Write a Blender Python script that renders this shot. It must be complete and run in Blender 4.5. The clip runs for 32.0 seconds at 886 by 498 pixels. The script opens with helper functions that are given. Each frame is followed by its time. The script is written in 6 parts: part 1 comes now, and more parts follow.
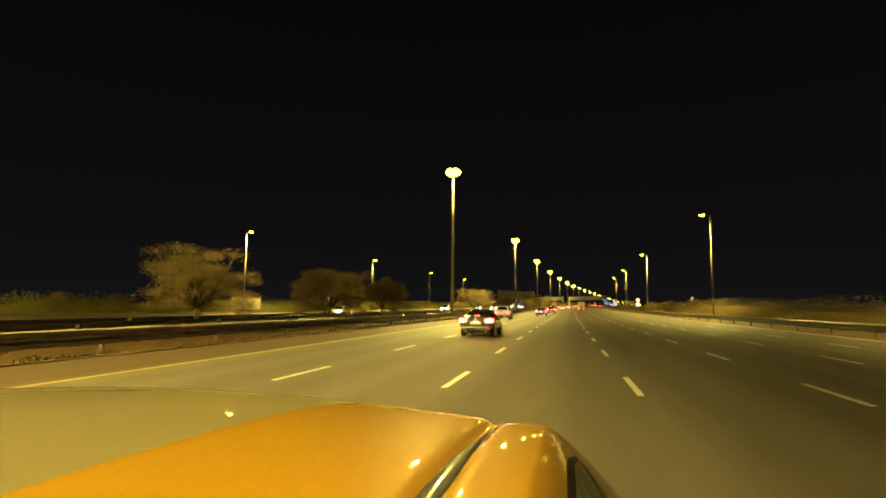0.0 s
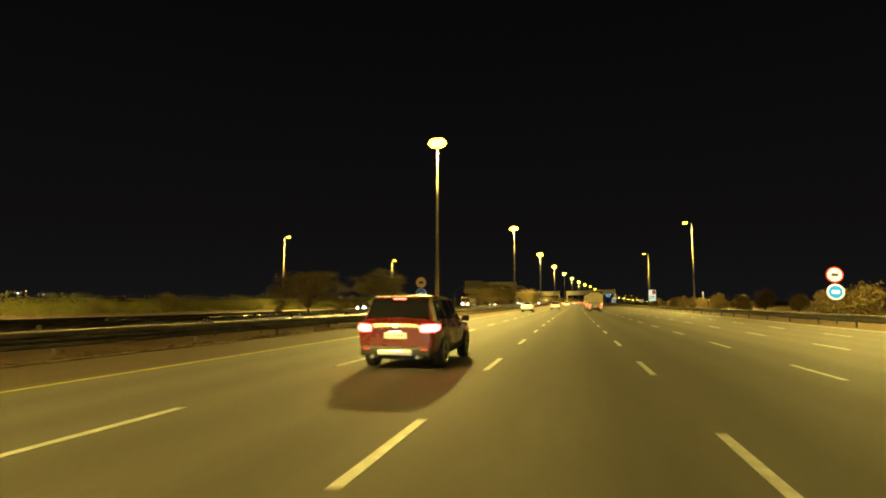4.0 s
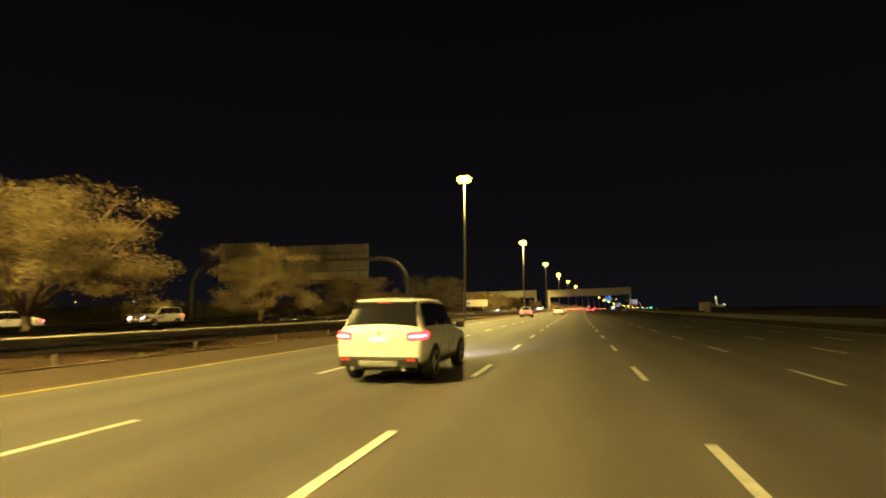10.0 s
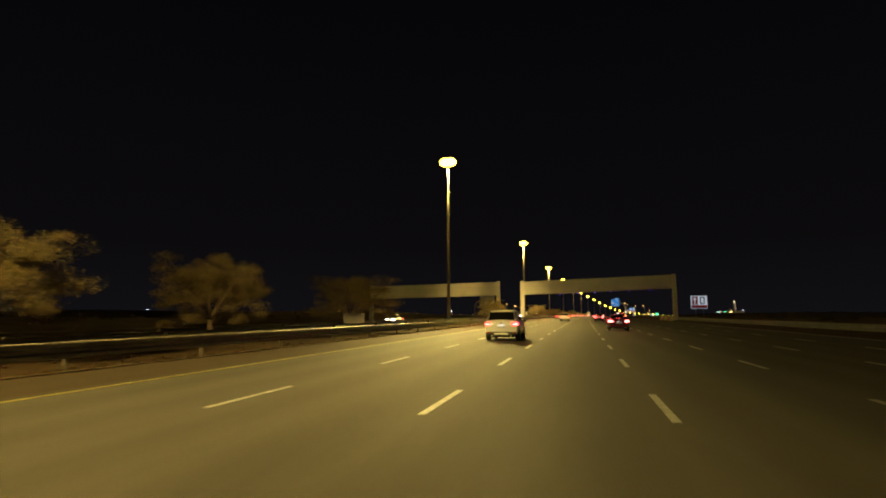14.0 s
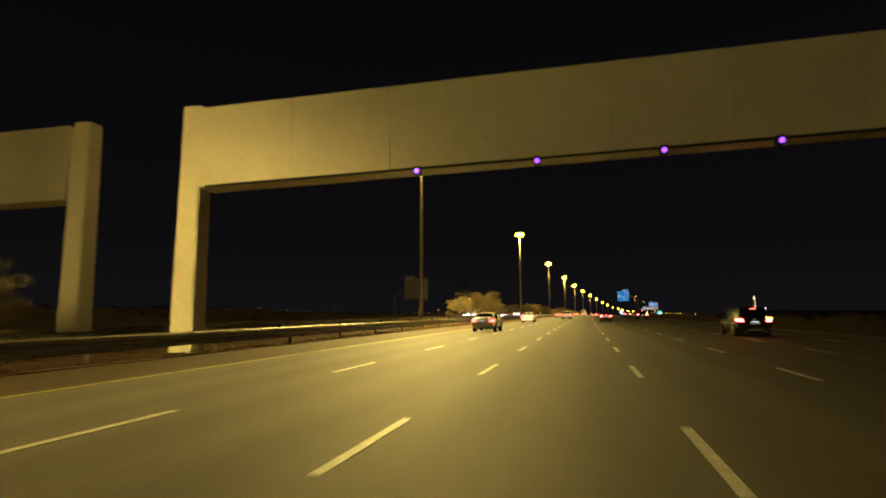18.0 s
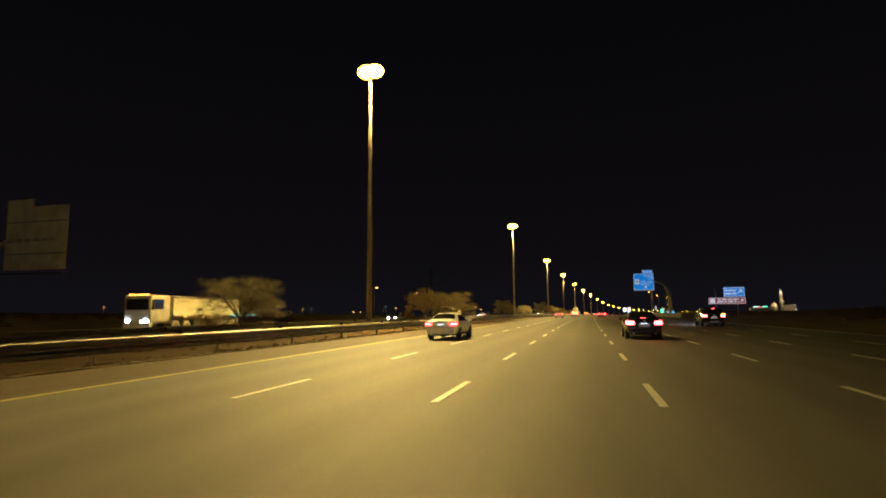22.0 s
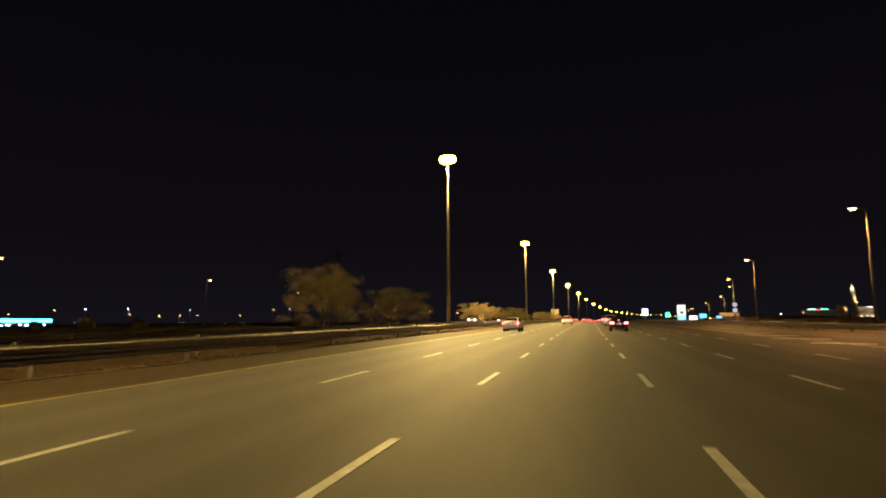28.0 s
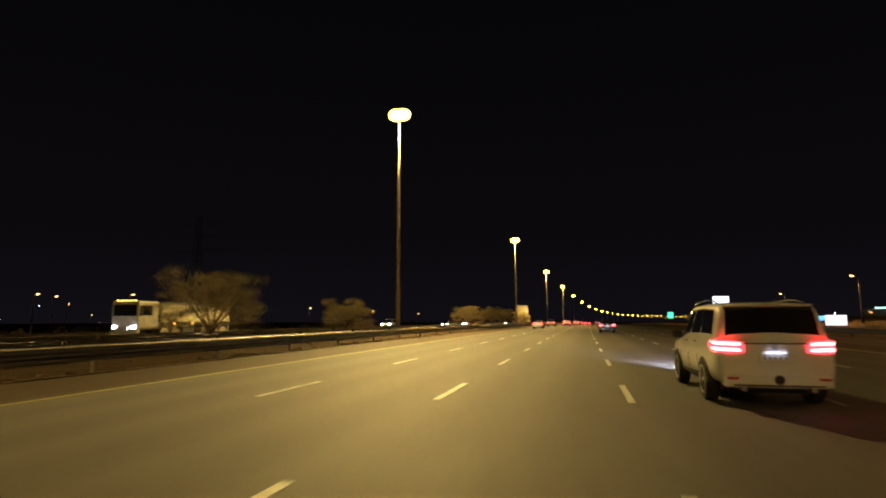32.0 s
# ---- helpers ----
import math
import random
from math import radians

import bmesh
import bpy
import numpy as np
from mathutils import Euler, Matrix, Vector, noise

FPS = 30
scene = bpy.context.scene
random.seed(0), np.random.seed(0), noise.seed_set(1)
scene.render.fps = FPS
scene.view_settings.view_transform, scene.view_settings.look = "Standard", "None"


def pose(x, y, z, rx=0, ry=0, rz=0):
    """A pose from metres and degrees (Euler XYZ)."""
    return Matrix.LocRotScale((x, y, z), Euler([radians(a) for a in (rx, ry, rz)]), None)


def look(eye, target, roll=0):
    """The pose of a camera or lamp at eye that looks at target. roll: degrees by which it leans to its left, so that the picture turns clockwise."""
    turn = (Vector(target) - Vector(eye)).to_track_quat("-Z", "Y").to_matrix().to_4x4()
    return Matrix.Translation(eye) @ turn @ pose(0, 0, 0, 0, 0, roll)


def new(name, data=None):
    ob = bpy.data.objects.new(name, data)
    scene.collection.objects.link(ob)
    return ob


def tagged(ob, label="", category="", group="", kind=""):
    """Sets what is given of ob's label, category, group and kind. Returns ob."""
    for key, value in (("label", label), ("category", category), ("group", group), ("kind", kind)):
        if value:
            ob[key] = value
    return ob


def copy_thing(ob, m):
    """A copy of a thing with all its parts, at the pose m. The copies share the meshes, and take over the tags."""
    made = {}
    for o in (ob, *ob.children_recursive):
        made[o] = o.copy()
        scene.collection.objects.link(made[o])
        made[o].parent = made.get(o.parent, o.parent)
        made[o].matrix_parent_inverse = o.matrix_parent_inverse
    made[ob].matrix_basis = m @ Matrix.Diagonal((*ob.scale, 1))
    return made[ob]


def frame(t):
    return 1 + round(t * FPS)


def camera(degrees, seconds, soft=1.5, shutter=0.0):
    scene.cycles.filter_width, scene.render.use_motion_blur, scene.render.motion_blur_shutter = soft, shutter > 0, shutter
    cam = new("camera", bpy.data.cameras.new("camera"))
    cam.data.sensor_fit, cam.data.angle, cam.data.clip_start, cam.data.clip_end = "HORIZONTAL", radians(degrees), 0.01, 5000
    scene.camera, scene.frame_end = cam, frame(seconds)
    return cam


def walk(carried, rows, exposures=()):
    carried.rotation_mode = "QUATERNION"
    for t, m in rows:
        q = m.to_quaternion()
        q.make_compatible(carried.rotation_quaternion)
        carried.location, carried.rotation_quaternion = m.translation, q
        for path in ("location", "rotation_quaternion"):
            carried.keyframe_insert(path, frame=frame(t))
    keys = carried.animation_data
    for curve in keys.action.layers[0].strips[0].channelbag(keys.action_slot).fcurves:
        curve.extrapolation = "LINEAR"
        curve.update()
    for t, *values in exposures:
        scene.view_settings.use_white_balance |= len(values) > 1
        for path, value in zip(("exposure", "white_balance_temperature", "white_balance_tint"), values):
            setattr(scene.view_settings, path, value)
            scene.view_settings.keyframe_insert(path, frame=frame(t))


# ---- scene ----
# ---- the road's line: a wide right-hand bend over a gentle crest ----
FOV = 76.84
KX, KX3, KZ, KZ3 = 0.1118, 0.0109, 0.0249, -0.0595   # bend and crest, per kilometre
Y_END = 1450.0


def road_x(y):
    k = y / 1000
    return (KX * k * k / 2 + KX3 * k ** 3 / 6) * 1000


def road_z(y):
    if y < -300:
        return road_z(-300)
    k = min(y, Y_END) / 1000
    z = (KZ * k * k / 2 + KZ3 * k ** 3 / 6) * 1000
    if y > Y_END:                       # the slope eases out to level ground
        slope, run = KZ * k + KZ3 * k * k / 2, 500.0
        z += slope * run * (1 - math.exp(-(y - Y_END) / run))
    return z


def at(lat, y, z=0.0):
    """A place by its distance to the side of the third lane line, along the road and over it."""
    return Vector((lat + road_x(y), y, z + road_z(y)))


def put(lat, y, z=0.0, turn=0.0):
    """A pose that stands on the road and faces along it."""
    bend = -math.degrees(math.atan((road_x(y + 1) - road_x(y - 1)) / 2))
    rise = math.degrees(math.atan((road_z(y + 1) - road_z(y - 1)) / 2))
    p = at(lat, y, z)
    return pose(p.x, p.y, p.z, 0, 0, bend) @ pose(0, 0, 0, rise, 0, 0) @ pose(0, 0, 0, 0, 0, turn)


# ---- camera: seconds, side, along, height, yaw, pitch, roll ----
cam = camera(FOV, 32.0, soft=1.9, shutter=0.15)
PATH = [
    (0.0, -1.36, -100.23, 1.61, 12.89, 5.76, -0.58), (0.0334, -1.36, -100.23, 1.61, 12.89, 5.76, -0.58),
    (0.0667, -1.37, -98.09, 1.61, 12.89, 5.76, -0.57), (0.1, -1.38, -97.02, 1.61, 12.89, 5.75, -0.56),
    (0.5, -1.45, -84.17, 1.61, 12.88, 5.73, -0.49), (1.0, -1.54, -68.12, 1.61, 12.86, 5.70, -0.40), (1.5, -1.63, -52.06, 1.61, 12.85, 5.68, -0.31), (2.0, -1.72, -36.00, 1.61, 12.84, 5.65, -0.22),
    (2.5, -1.73, -20.04, 1.55, 12.86, 5.55, -0.19), (4.5, -1.81, 43.48, 1.57, 12.48, 5.58, -0.07),
    (5.0, -1.75, 59.35, 1.55, 12.29, 5.51, -0.03), (5.5, -1.70, 75.42, 1.55, 12.16, 5.48, 0.01),
    (6.0, -1.66, 91.49, 1.56, 12.15, 5.55, 0.03), (6.5, -1.67, 107.32, 1.55, 12.01, 5.54, 0.08),
    (7.0, -1.69, 123.19, 1.54, 12.04, 5.63, 0.15), (7.5, -1.64, 139.27, 1.55, 11.93, 5.70, 0.15),
    (8.0, -1.60, 155.32, 1.59, 11.84, 5.65, 0.16), (8.5, -1.57, 171.36, 1.55, 11.61, 5.89, 0.16),
    (9.0, -1.56, 186.94, 1.58, 11.68, 5.85, 0.10), (9.5, -1.52, 202.87, 1.55, 11.54, 6.12, 0.12),
    (10.0, -1.48, 218.89, 1.55, 11.59, 6.32, 0.13), (10.5, -1.45, 234.73, 1.53, 11.60, 6.32, 0.10),
    (11.0, -1.42, 250.11, 1.55, 11.51, 6.59, 0.19), (11.5, -1.40, 265.70, 1.54, 11.56, 6.49, 0.16),
    (12.0, -1.34, 281.62, 1.56, 11.44, 6.84, 0.40), (12.5, -1.31, 297.49, 1.55, 11.44, 6.78, 0.32),
    (13.0, -1.28, 313.25, 1.52, 11.47, 6.69, 0.25), (13.5, -1.30, 328.84, 1.55, 11.43, 6.87, 0.21),
    (14.0, -1.31, 344.34, 1.55, 11.37, 6.98, 0.17), (14.5, -1.32, 359.83, 1.49, 11.40, 6.96, 0.13),
    (16.5, -1.34, 422.01, 1.55, 10.99, 6.88, 0.10), (17.0, -1.34, 437.69, 1.56, 10.97, 6.66, 0.09),
    (17.5, -1.30, 453.50, 1.55, 10.90, 6.81, 0.12), (18.0, -1.27, 469.33, 1.51, 10.82, 6.78, 0.15),
    (19.0, -1.23, 500.66, 1.52, 10.66, 6.80, 0.30), (20.0, -1.21, 532.21, 1.51, 10.58, 6.79, 0.45),
    (21.5, -1.23, 579.20, 1.54, 10.24, 6.67, 0.43), (23.0, -1.13, 626.21, 1.53, 9.92, 6.71, 0.48),
    (25.0, -1.22, 689.57, 1.57, 9.40, 6.63, 0.29), (25.5, -1.24, 705.62, 1.55, 9.32, 6.71, 0.30),
    (28.0, -1.36, 782.30, 1.53, 8.89, 7.04, 0.32), (29.0, -1.28, 813.37, 1.57, 8.62, 6.97, 0.38),
    (30.0, -1.09, 843.32, 1.54, 8.31, 6.99, 0.40), (31.0, -0.94, 874.33, 1.59, 7.96, 6.94, 0.16),
    (32.0, -0.89, 905.39, 1.58, 7.73, 7.06, 0.17),
]
EXPOSURES = [(0.0, 0.6, 6300, 0), (1.0, 0.6, 6250, 3), (2.0, 0.38, 6250, 3), (4.8, 0.7, 6300, 0), (6.0, 0.5, 6200, 0), (7.0, 0.85, 6200, 2), (8.0, 0.5, 5650, 13), (9.5, 0.4, 5700, 14), (12.5, -0.05, 5700, 15), (13.2, -0.1, 5700, 15), (14.5, 0.35, 5750, 12), (17.0, 0.4, 5900, 8), (21.5, 0.3, 5650, 19), (25.0, 0.3, 5550, 25), (28.0, 0.45, 5500, 29), (29.3, 0.2, 5550, 27), (31.0, 0.33, 5650, 26), (32.0, 0.12, 5600, 27)]
walk(cam, [(t, pose(*at(x, y, z), 90 + p, r, w)) for t, x, y, z, w, p, r in PATH], EXPOSURES)

# ---- night sky ----
world = bpy.data.worlds.new("night")
scene.world = world
world.use_nodes = True
wn = world.node_tree
bg = wn.nodes["Background"]
tc = wn.nodes.new("ShaderNodeTexCoord")
sep = wn.nodes.new("ShaderNodeSeparateXYZ")
ramp = wn.nodes.new("ShaderNodeValToRGB")
wn.links.new(tc.outputs["Generated"], sep.inputs[0])
wn.links.new(sep.outputs["Z"], ramp.inputs[0])
wn.links.new(ramp.outputs[0], bg.inputs[0])
ramp.color_ramp.elements[0].position = 0.0
ramp.color_ramp.elements[0].color = (0.0048, 0.0042, 0.0046, 1)
ramp.color_ramp.elements[1].position = 0.5
ramp.color_ramp.elements[1].color = (0.0017, 0.0014, 0.0017, 1)
e = ramp.color_ramp.elements.new(0.12)
e.color = (0.0034, 0.0028, 0.0028, 1)
bg.inputs[1].default_value = 1.0

SODIUM = (1.0, 0.68, 0.14)


def lamp_light(name, lat, y, z, watts, colour=SODIUM, cone=168, size=0.5, across=1.0, blend=0.35, tilt=0.0):
    """A street lamp's light; across narrows its throw sideways, tilt leans it to the right."""
    data = bpy.data.lights.new(name, "SPOT")
    data.energy, data.color, data.spot_size, data.spot_blend, data.shadow_soft_size = watts, colour, radians(cone), blend, size
    ob = new(name, data)
    ob.location = at(lat, y, z)
    ob.rotation_euler = (0, radians(-tilt), 0)
    ob.scale = (across, 1, 1)
    return ob


# ---- materials ----
def mat(name, colour, rough=0.6, metal=0.0, vary=0.12, scale=3.0, bump=0.0, bump_scale=60.0, emit=None, power=0.0, coat=0.0, coat_rough=0.04, tint=None, stretch=None, per_object=0.0, spec=0.5):
    """A principled material whose colour and relief vary at two scales."""
    m = bpy.data.materials.new(name)
    m.use_nodes = True
    n, l = m.node_tree.nodes, m.node_tree.links
    b = n["Principled BSDF"]
    b.inputs["Roughness"].default_value = rough
    b.inputs["Metallic"].default_value = metal
    b.inputs["Specular IOR Level"].default_value = spec
    b.inputs["Base Color"].default_value = (*colour, 1)
    if coat:
        b.inputs["Coat Weight"].default_value = coat
        b.inputs["Coat Roughness"].default_value = coat_rough
    if emit:
        b.inputs["Emission Color"].default_value = (*emit, 1)
        b.inputs["Emission Strength"].default_value = power
    if vary:
        coords = n.new("ShaderNodeTexCoord")
        source = coords.outputs["Object"]
        if stretch:
            mp = n.new("ShaderNodeMapping")
            mp.inputs["Scale"].default_value = stretch
            l.new(source, mp.inputs["Vector"])
            source = mp.outputs["Vector"]
        big, small = n.new("ShaderNodeTexNoise"), n.new("ShaderNodeTexNoise")
        big.inputs["Scale"].default_value, big.inputs["Detail"].default_value = scale, 6
        small.inputs["Scale"].default_value, small.inputs["Detail"].default_value = scale * 14, 4
        mixer = n.new("ShaderNodeMix")
        mixer.inputs["Factor"].default_value = 0.4
        l.new(source, big.inputs["Vector"])
        l.new(source, small.inputs["Vector"])
        l.new(big.outputs["Fac"], mixer.inputs["A"])
        l.new(small.outputs["Fac"], mixer.inputs["B"])
        cr = n.new("ShaderNodeValToRGB")
        lo = tint if tint else tuple(c * (1 - 2.2 * vary) for c in colour)
        hi = tuple(min(1, c * (1 + 1.6 * vary)) for c in colour)
        cr.color_ramp.elements[0].position, cr.color_ramp.elements[0].color = 0.32, (*[max(0, c) for c in lo], 1)
        cr.color_ramp.elements[1].position, cr.color_ramp.elements[1].color = 0.68, (*hi, 1)
        l.new(mixer.outputs["Result"], cr.inputs[0])
        out = cr.outputs[0]
        if per_object:
            info, hsv, rng = n.new("ShaderNodeObjectInfo"), n.new("ShaderNodeHueSaturation"), n.new("ShaderNodeMapRange")
            rng.inputs["To Min"].default_value, rng.inputs["To Max"].default_value = 1 - per_object, 1 + per_object
            l.new(info.outputs["Random"], rng.inputs["Value"])
            l.new(rng.outputs[0], hsv.inputs["Value"])
            l.new(out, hsv.inputs["Color"])
            out = hsv.outputs[0]
        l.new(out, b.inputs["Base Color"])
        rr = n.new("ShaderNodeMapRange")
        rr.inputs["To Min"].default_value, rr.inputs["To Max"].default_value = max(0.02, rough - 0.1 - vary * 0.3), min(1, rough + 0.1)
        l.new(mixer.outputs["Result"], rr.inputs["Value"])
        l.new(rr.outputs[0], b.inputs["Roughness"])
        if bump:
            grain, bm_ = n.new("ShaderNodeTexNoise"), n.new("ShaderNodeBump")
            grain.inputs["Scale"].default_value, grain.inputs["Detail"].default_value = bump_scale, 3
            l.new(source, grain.inputs["Vector"])
            bm_.inputs["Strength"].default_value, bm_.inputs["Distance"].default_value = bump, 0.02
            l.new(grain.outputs["Fac"], bm_.inputs["Height"])
            l.new(bm_.outputs[0], b.inputs["Normal"])
    return m


def lamp_mat(name, colour, power):
    m = bpy.data.materials.new(name)
    m.use_nodes = True
    b = m.node_tree.nodes["Principled BSDF"]
    b.inputs["Base Color"].default_value = (*[min(1, c) for c in colour], 1)
    b.inputs["Emission Color"].default_value = (*colour, 1)
    b.inputs["Emission Strength"].default_value = power
    b.inputs["Roughness"].default_value = 0.2
    return m


ASPHALT = mat("asphalt", (0.078, 0.071, 0.062), 0.78, vary=0.14, scale=0.22, bump=0.25, bump_scale=70, stretch=(1.0, 0.16, 1.0))
ASPHALT_OLD = mat("old_asphalt", (0.085, 0.069, 0.050), 0.72, vary=0.2, scale=0.3, bump=0.5, bump_scale=40, stretch=(1.0, 0.2, 1.0), spec=0.25)
WHITE_LINE = mat("white_line_paint", (0.55, 0.55, 0.53), 0.6, vary=0.22, scale=4, bump=0.3, bump_scale=80, per_object=0.12)
YELLOW_LINE = mat("yellow_line_paint", (0.36, 0.31, 0.045), 0.6, vary=0.22, scale=3, bump=0.3, bump_scale=80)
SAND = mat("sand", (0.115, 0.086, 0.052), 0.95, vary=0.25, scale=0.3, bump=0.6, bump_scale=7, tint=(0.055, 0.041, 0.025), spec=0.1)
SOIL = mat("median_soil", (0.060, 0.040, 0.021), 0.95, vary=0.2, scale=0.5, bump=0.5, bump_scale=9, tint=(0.034, 0.022, 0.012), spec=0.05)
STEEL = mat("galvanised_steel", (0.22, 0.23, 0.25), 0.42, metal=1.0, vary=0.15, scale=2, bump=0.1)
DULL_STEEL = mat("dull_galvanised_steel", (0.12, 0.105, 0.085), 0.7, vary=0.2, scale=2, bump=0.2, spec=0.2)
ZINC = mat("pale_zinc", (0.27, 0.25, 0.21), 0.5, metal=0.15, vary=0.12, scale=2, spec=0.3)
FADED = mat("faded_writing", (0.34, 0.33, 0.33), 0.7, vary=0.15, scale=4)
MAST = mat("mast_steel", (0.24, 0.21, 0.17), 0.65, metal=0.0, vary=0.15, scale=1.2, bump=0.1)
CONCRETE = mat("concrete", (0.36, 0.33, 0.28), 0.85, vary=0.2, scale=0.9, bump=0.5, bump_scale=30)
KERB = mat("dusty_kerb", (0.16, 0.125, 0.085), 0.9, vary=0.25, scale=1.2, bump=0.5, bump_scale=30, spec=0.1)
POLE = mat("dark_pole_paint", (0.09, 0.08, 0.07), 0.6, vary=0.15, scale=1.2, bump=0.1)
CLADDING = mat("grey_cladding", (0.62, 0.58, 0.49), 0.5, metal=0.2, vary=0.05, scale=0.35, bump=0.02)
BARK = mat("bark", (0.15, 0.11, 0.075), 0.9, vary=0.3, scale=6, bump=0.8, bump_scale=30)
LEAF = mat("dusty_leaf", (0.185, 0.142, 0.060), 0.8, vary=0.18, scale=0.8, spec=0.2)
SHRUB = mat("shrub_leaf", (0.18, 0.175, 0.05), 0.8, vary=0.2, scale=0.6, spec=0.2)
DRY = mat("dry_grass", (0.11, 0.075, 0.036), 0.9, vary=0.15, scale=0.7, spec=0.1)
GLASS = mat("tinted_glass", (0.012, 0.012, 0.013), 0.05, vary=0.0, coat=1.0)
RUBBER = mat("tyre_rubber", (0.025, 0.024, 0.022), 0.8, vary=0.25, scale=8, bump=0.3)
ALLOY = mat("alloy_rim", (0.62, 0.62, 0.62), 0.32, metal=0.9, vary=0.12, scale=8)
BLACK = mat("black_plastic", (0.02, 0.02, 0.02), 0.55, vary=0.2, scale=6, bump=0.1)
CHROME = mat("chrome", (0.7, 0.7, 0.7), 0.12, metal=1.0, vary=0.0)
WHITE_CAR = mat("white_car_paint", (0.82, 0.82, 0.80), 0.3, vary=0.015, scale=1.2, coat=0.8)
SILVER_CAR = mat("silver_car_paint", (0.48, 0.49, 0.50), 0.3, metal=0.4, vary=0.015, scale=1.2, coat=0.8)
DARK_CAR = mat("dark_car_paint", (0.022, 0.02, 0.022), 0.25, vary=0.015, scale=1.2, coat=1.0)
RED_CAR = mat("maroon_car_paint", (0.12, 0.012, 0.012), 0.28, vary=0.015, scale=1.2, coat=1.0)
TAIL = lamp_mat("tail_lamp", (1.0, 0.05, 0.045), 3.2)
TAIL_HOT = lamp_mat("tail_lamp_core", (1.0, 0.32, 0.26), 6.0)
BRAKE = lamp_mat("brake_lamp", (1.0, 0.06, 0.05), 16.0)
PLATE_LAMP = lamp_mat("plate_lamp_lens", (0.85, 0.93, 1.0), 2.5)
MUDDY = mat("muddy_rubber", (0.20, 0.18, 0.14), 0.9, vary=0.25, scale=5, bump=0.3)
HEAD = lamp_mat("headlamp", (0.80, 0.91, 1.0), 90.0)
AMBER = lamp_mat("amber_lamp", (1.0, 0.42, 0.04), 9.0)
PLATE = mat("number_plate", (0.8, 0.8, 0.78), 0.4, vary=0.04, scale=10)
PLATE_INK = mat("plate_ink", (0.25, 0.25, 0.26), 0.6, vary=0.1, scale=10)
INK = mat("dark_ink", (0.03, 0.03, 0.035), 0.6, vary=0.1, scale=10)
SODIUM_GLOW = lamp_mat("sodium_lens", (1.0, 0.66, 0.030), 16.0)
ORANGE_GLOW = lamp_mat("orange_lens", (1.0, 0.50, 0.10), 9.0)
# sheets given emit glow in place of headlight shine thrown back at night
SIGN_BLUE = mat("glowing_blue_sheet", (0.008, 0.16, 0.60), 0.4, vary=0.05, scale=1.5, emit=(0.008, 0.30, 0.80), power=0.40)
SIGN_WHITE = mat("glowing_white_sheet", (0.78, 0.80, 0.80), 0.4, vary=0.04, scale=1.5, emit=(0.9, 0.95, 1.0), power=0.35)
PLAIN_WHITE = mat("dull_white_sign_sheet", (0.50, 0.47, 0.38), 0.5, vary=0.06, scale=2.5)
PLAIN_BLUE = mat("dull_glowing_blue_sheet", (0.02, 0.10, 0.42), 0.45, vary=0.05, scale=2.5, emit=(0.01, 0.10, 0.45), power=0.12)
SIGN_BROWN = mat("glowing_brown_sheet", (0.22, 0.035, 0.015), 0.4, vary=0.06, scale=1.5, emit=(0.4, 0.06, 0.03), power=0.3)
SIGN_GREEN = mat("green_sign_sheet", (0.02, 0.35, 0.16), 0.4, vary=0.06, scale=1.5)
SIGN_RED = mat("red_sign_sheet", (0.55, 0.02, 0.02), 0.4, vary=0.06, scale=1.5)
BOARD = mat("pale_board", (0.55, 0.50, 0.40), 0.6, vary=0.15, scale=1.0)
BACK = mat("sign_back", (0.50, 0.47, 0.40), 0.6, metal=0.0, vary=0.15, scale=0.8)


PLASTER = mat("pale_plaster", (0.70, 0.62, 0.46), 0.85, vary=0.12, scale=0.4, bump=0.2, bump_scale=6)

# ---- mesh helpers ----
def mesh_from(name, bm, material, smooth=False):
    me = bpy.data.meshes.new(name)
    if smooth:
        for f in bm.faces:
            f.smooth = True
    bm.normal_update()
    bm.to_mesh(me)
    bm.free()
    for m in material if isinstance(material, (list, tuple)) else (material,):
        me.materials.append(m)
    return me


def thing(name, label, category, m=None, group="", kind=""):
    ob = tagged(new(name), label, category, group, kind)
    if m is not None:
        ob.matrix_world = m
    return ob


def part(name, bm, material, parent, label="", smooth=False, m=None):
    data = bm if isinstance(bm, bpy.types.Mesh) else mesh_from(name, bm, material, smooth)
    ob = new(name, data)
    ob.parent = parent
    if m is not None:
        ob.matrix_local = m
    if label:
        ob["label"] = label
    return ob


def add_box(bm, x0, x1, y0, y1, z0, z1, bevel=0.0, mi=0):
    v = [bm.verts.new((x, y, z)) for z in (z0, z1) for y in (y0, y1) for x in (x0, x1)]
    fs = [bm.faces.new([v[i] for i in q]) for q in ((0, 2, 3, 1), (4, 5, 7, 6), (0, 1, 5, 4), (2, 6, 7, 3), (0, 4, 6, 2), (1, 3, 7, 5))]
    for f in fs:
        f.material_index = mi
    if bevel:
        es = list({ed for f in fs for ed in f.edges})
        bmesh.ops.bevel(bm, geom=es, offset=bevel, segments=2, affect="EDGES", profile=0.6)
    return bm


def box(x0, x1, y0, y1, z0, z1, bevel=0.0):
    return add_box(bmesh.new(), x0, x1, y0, y1, z0, z1, bevel)


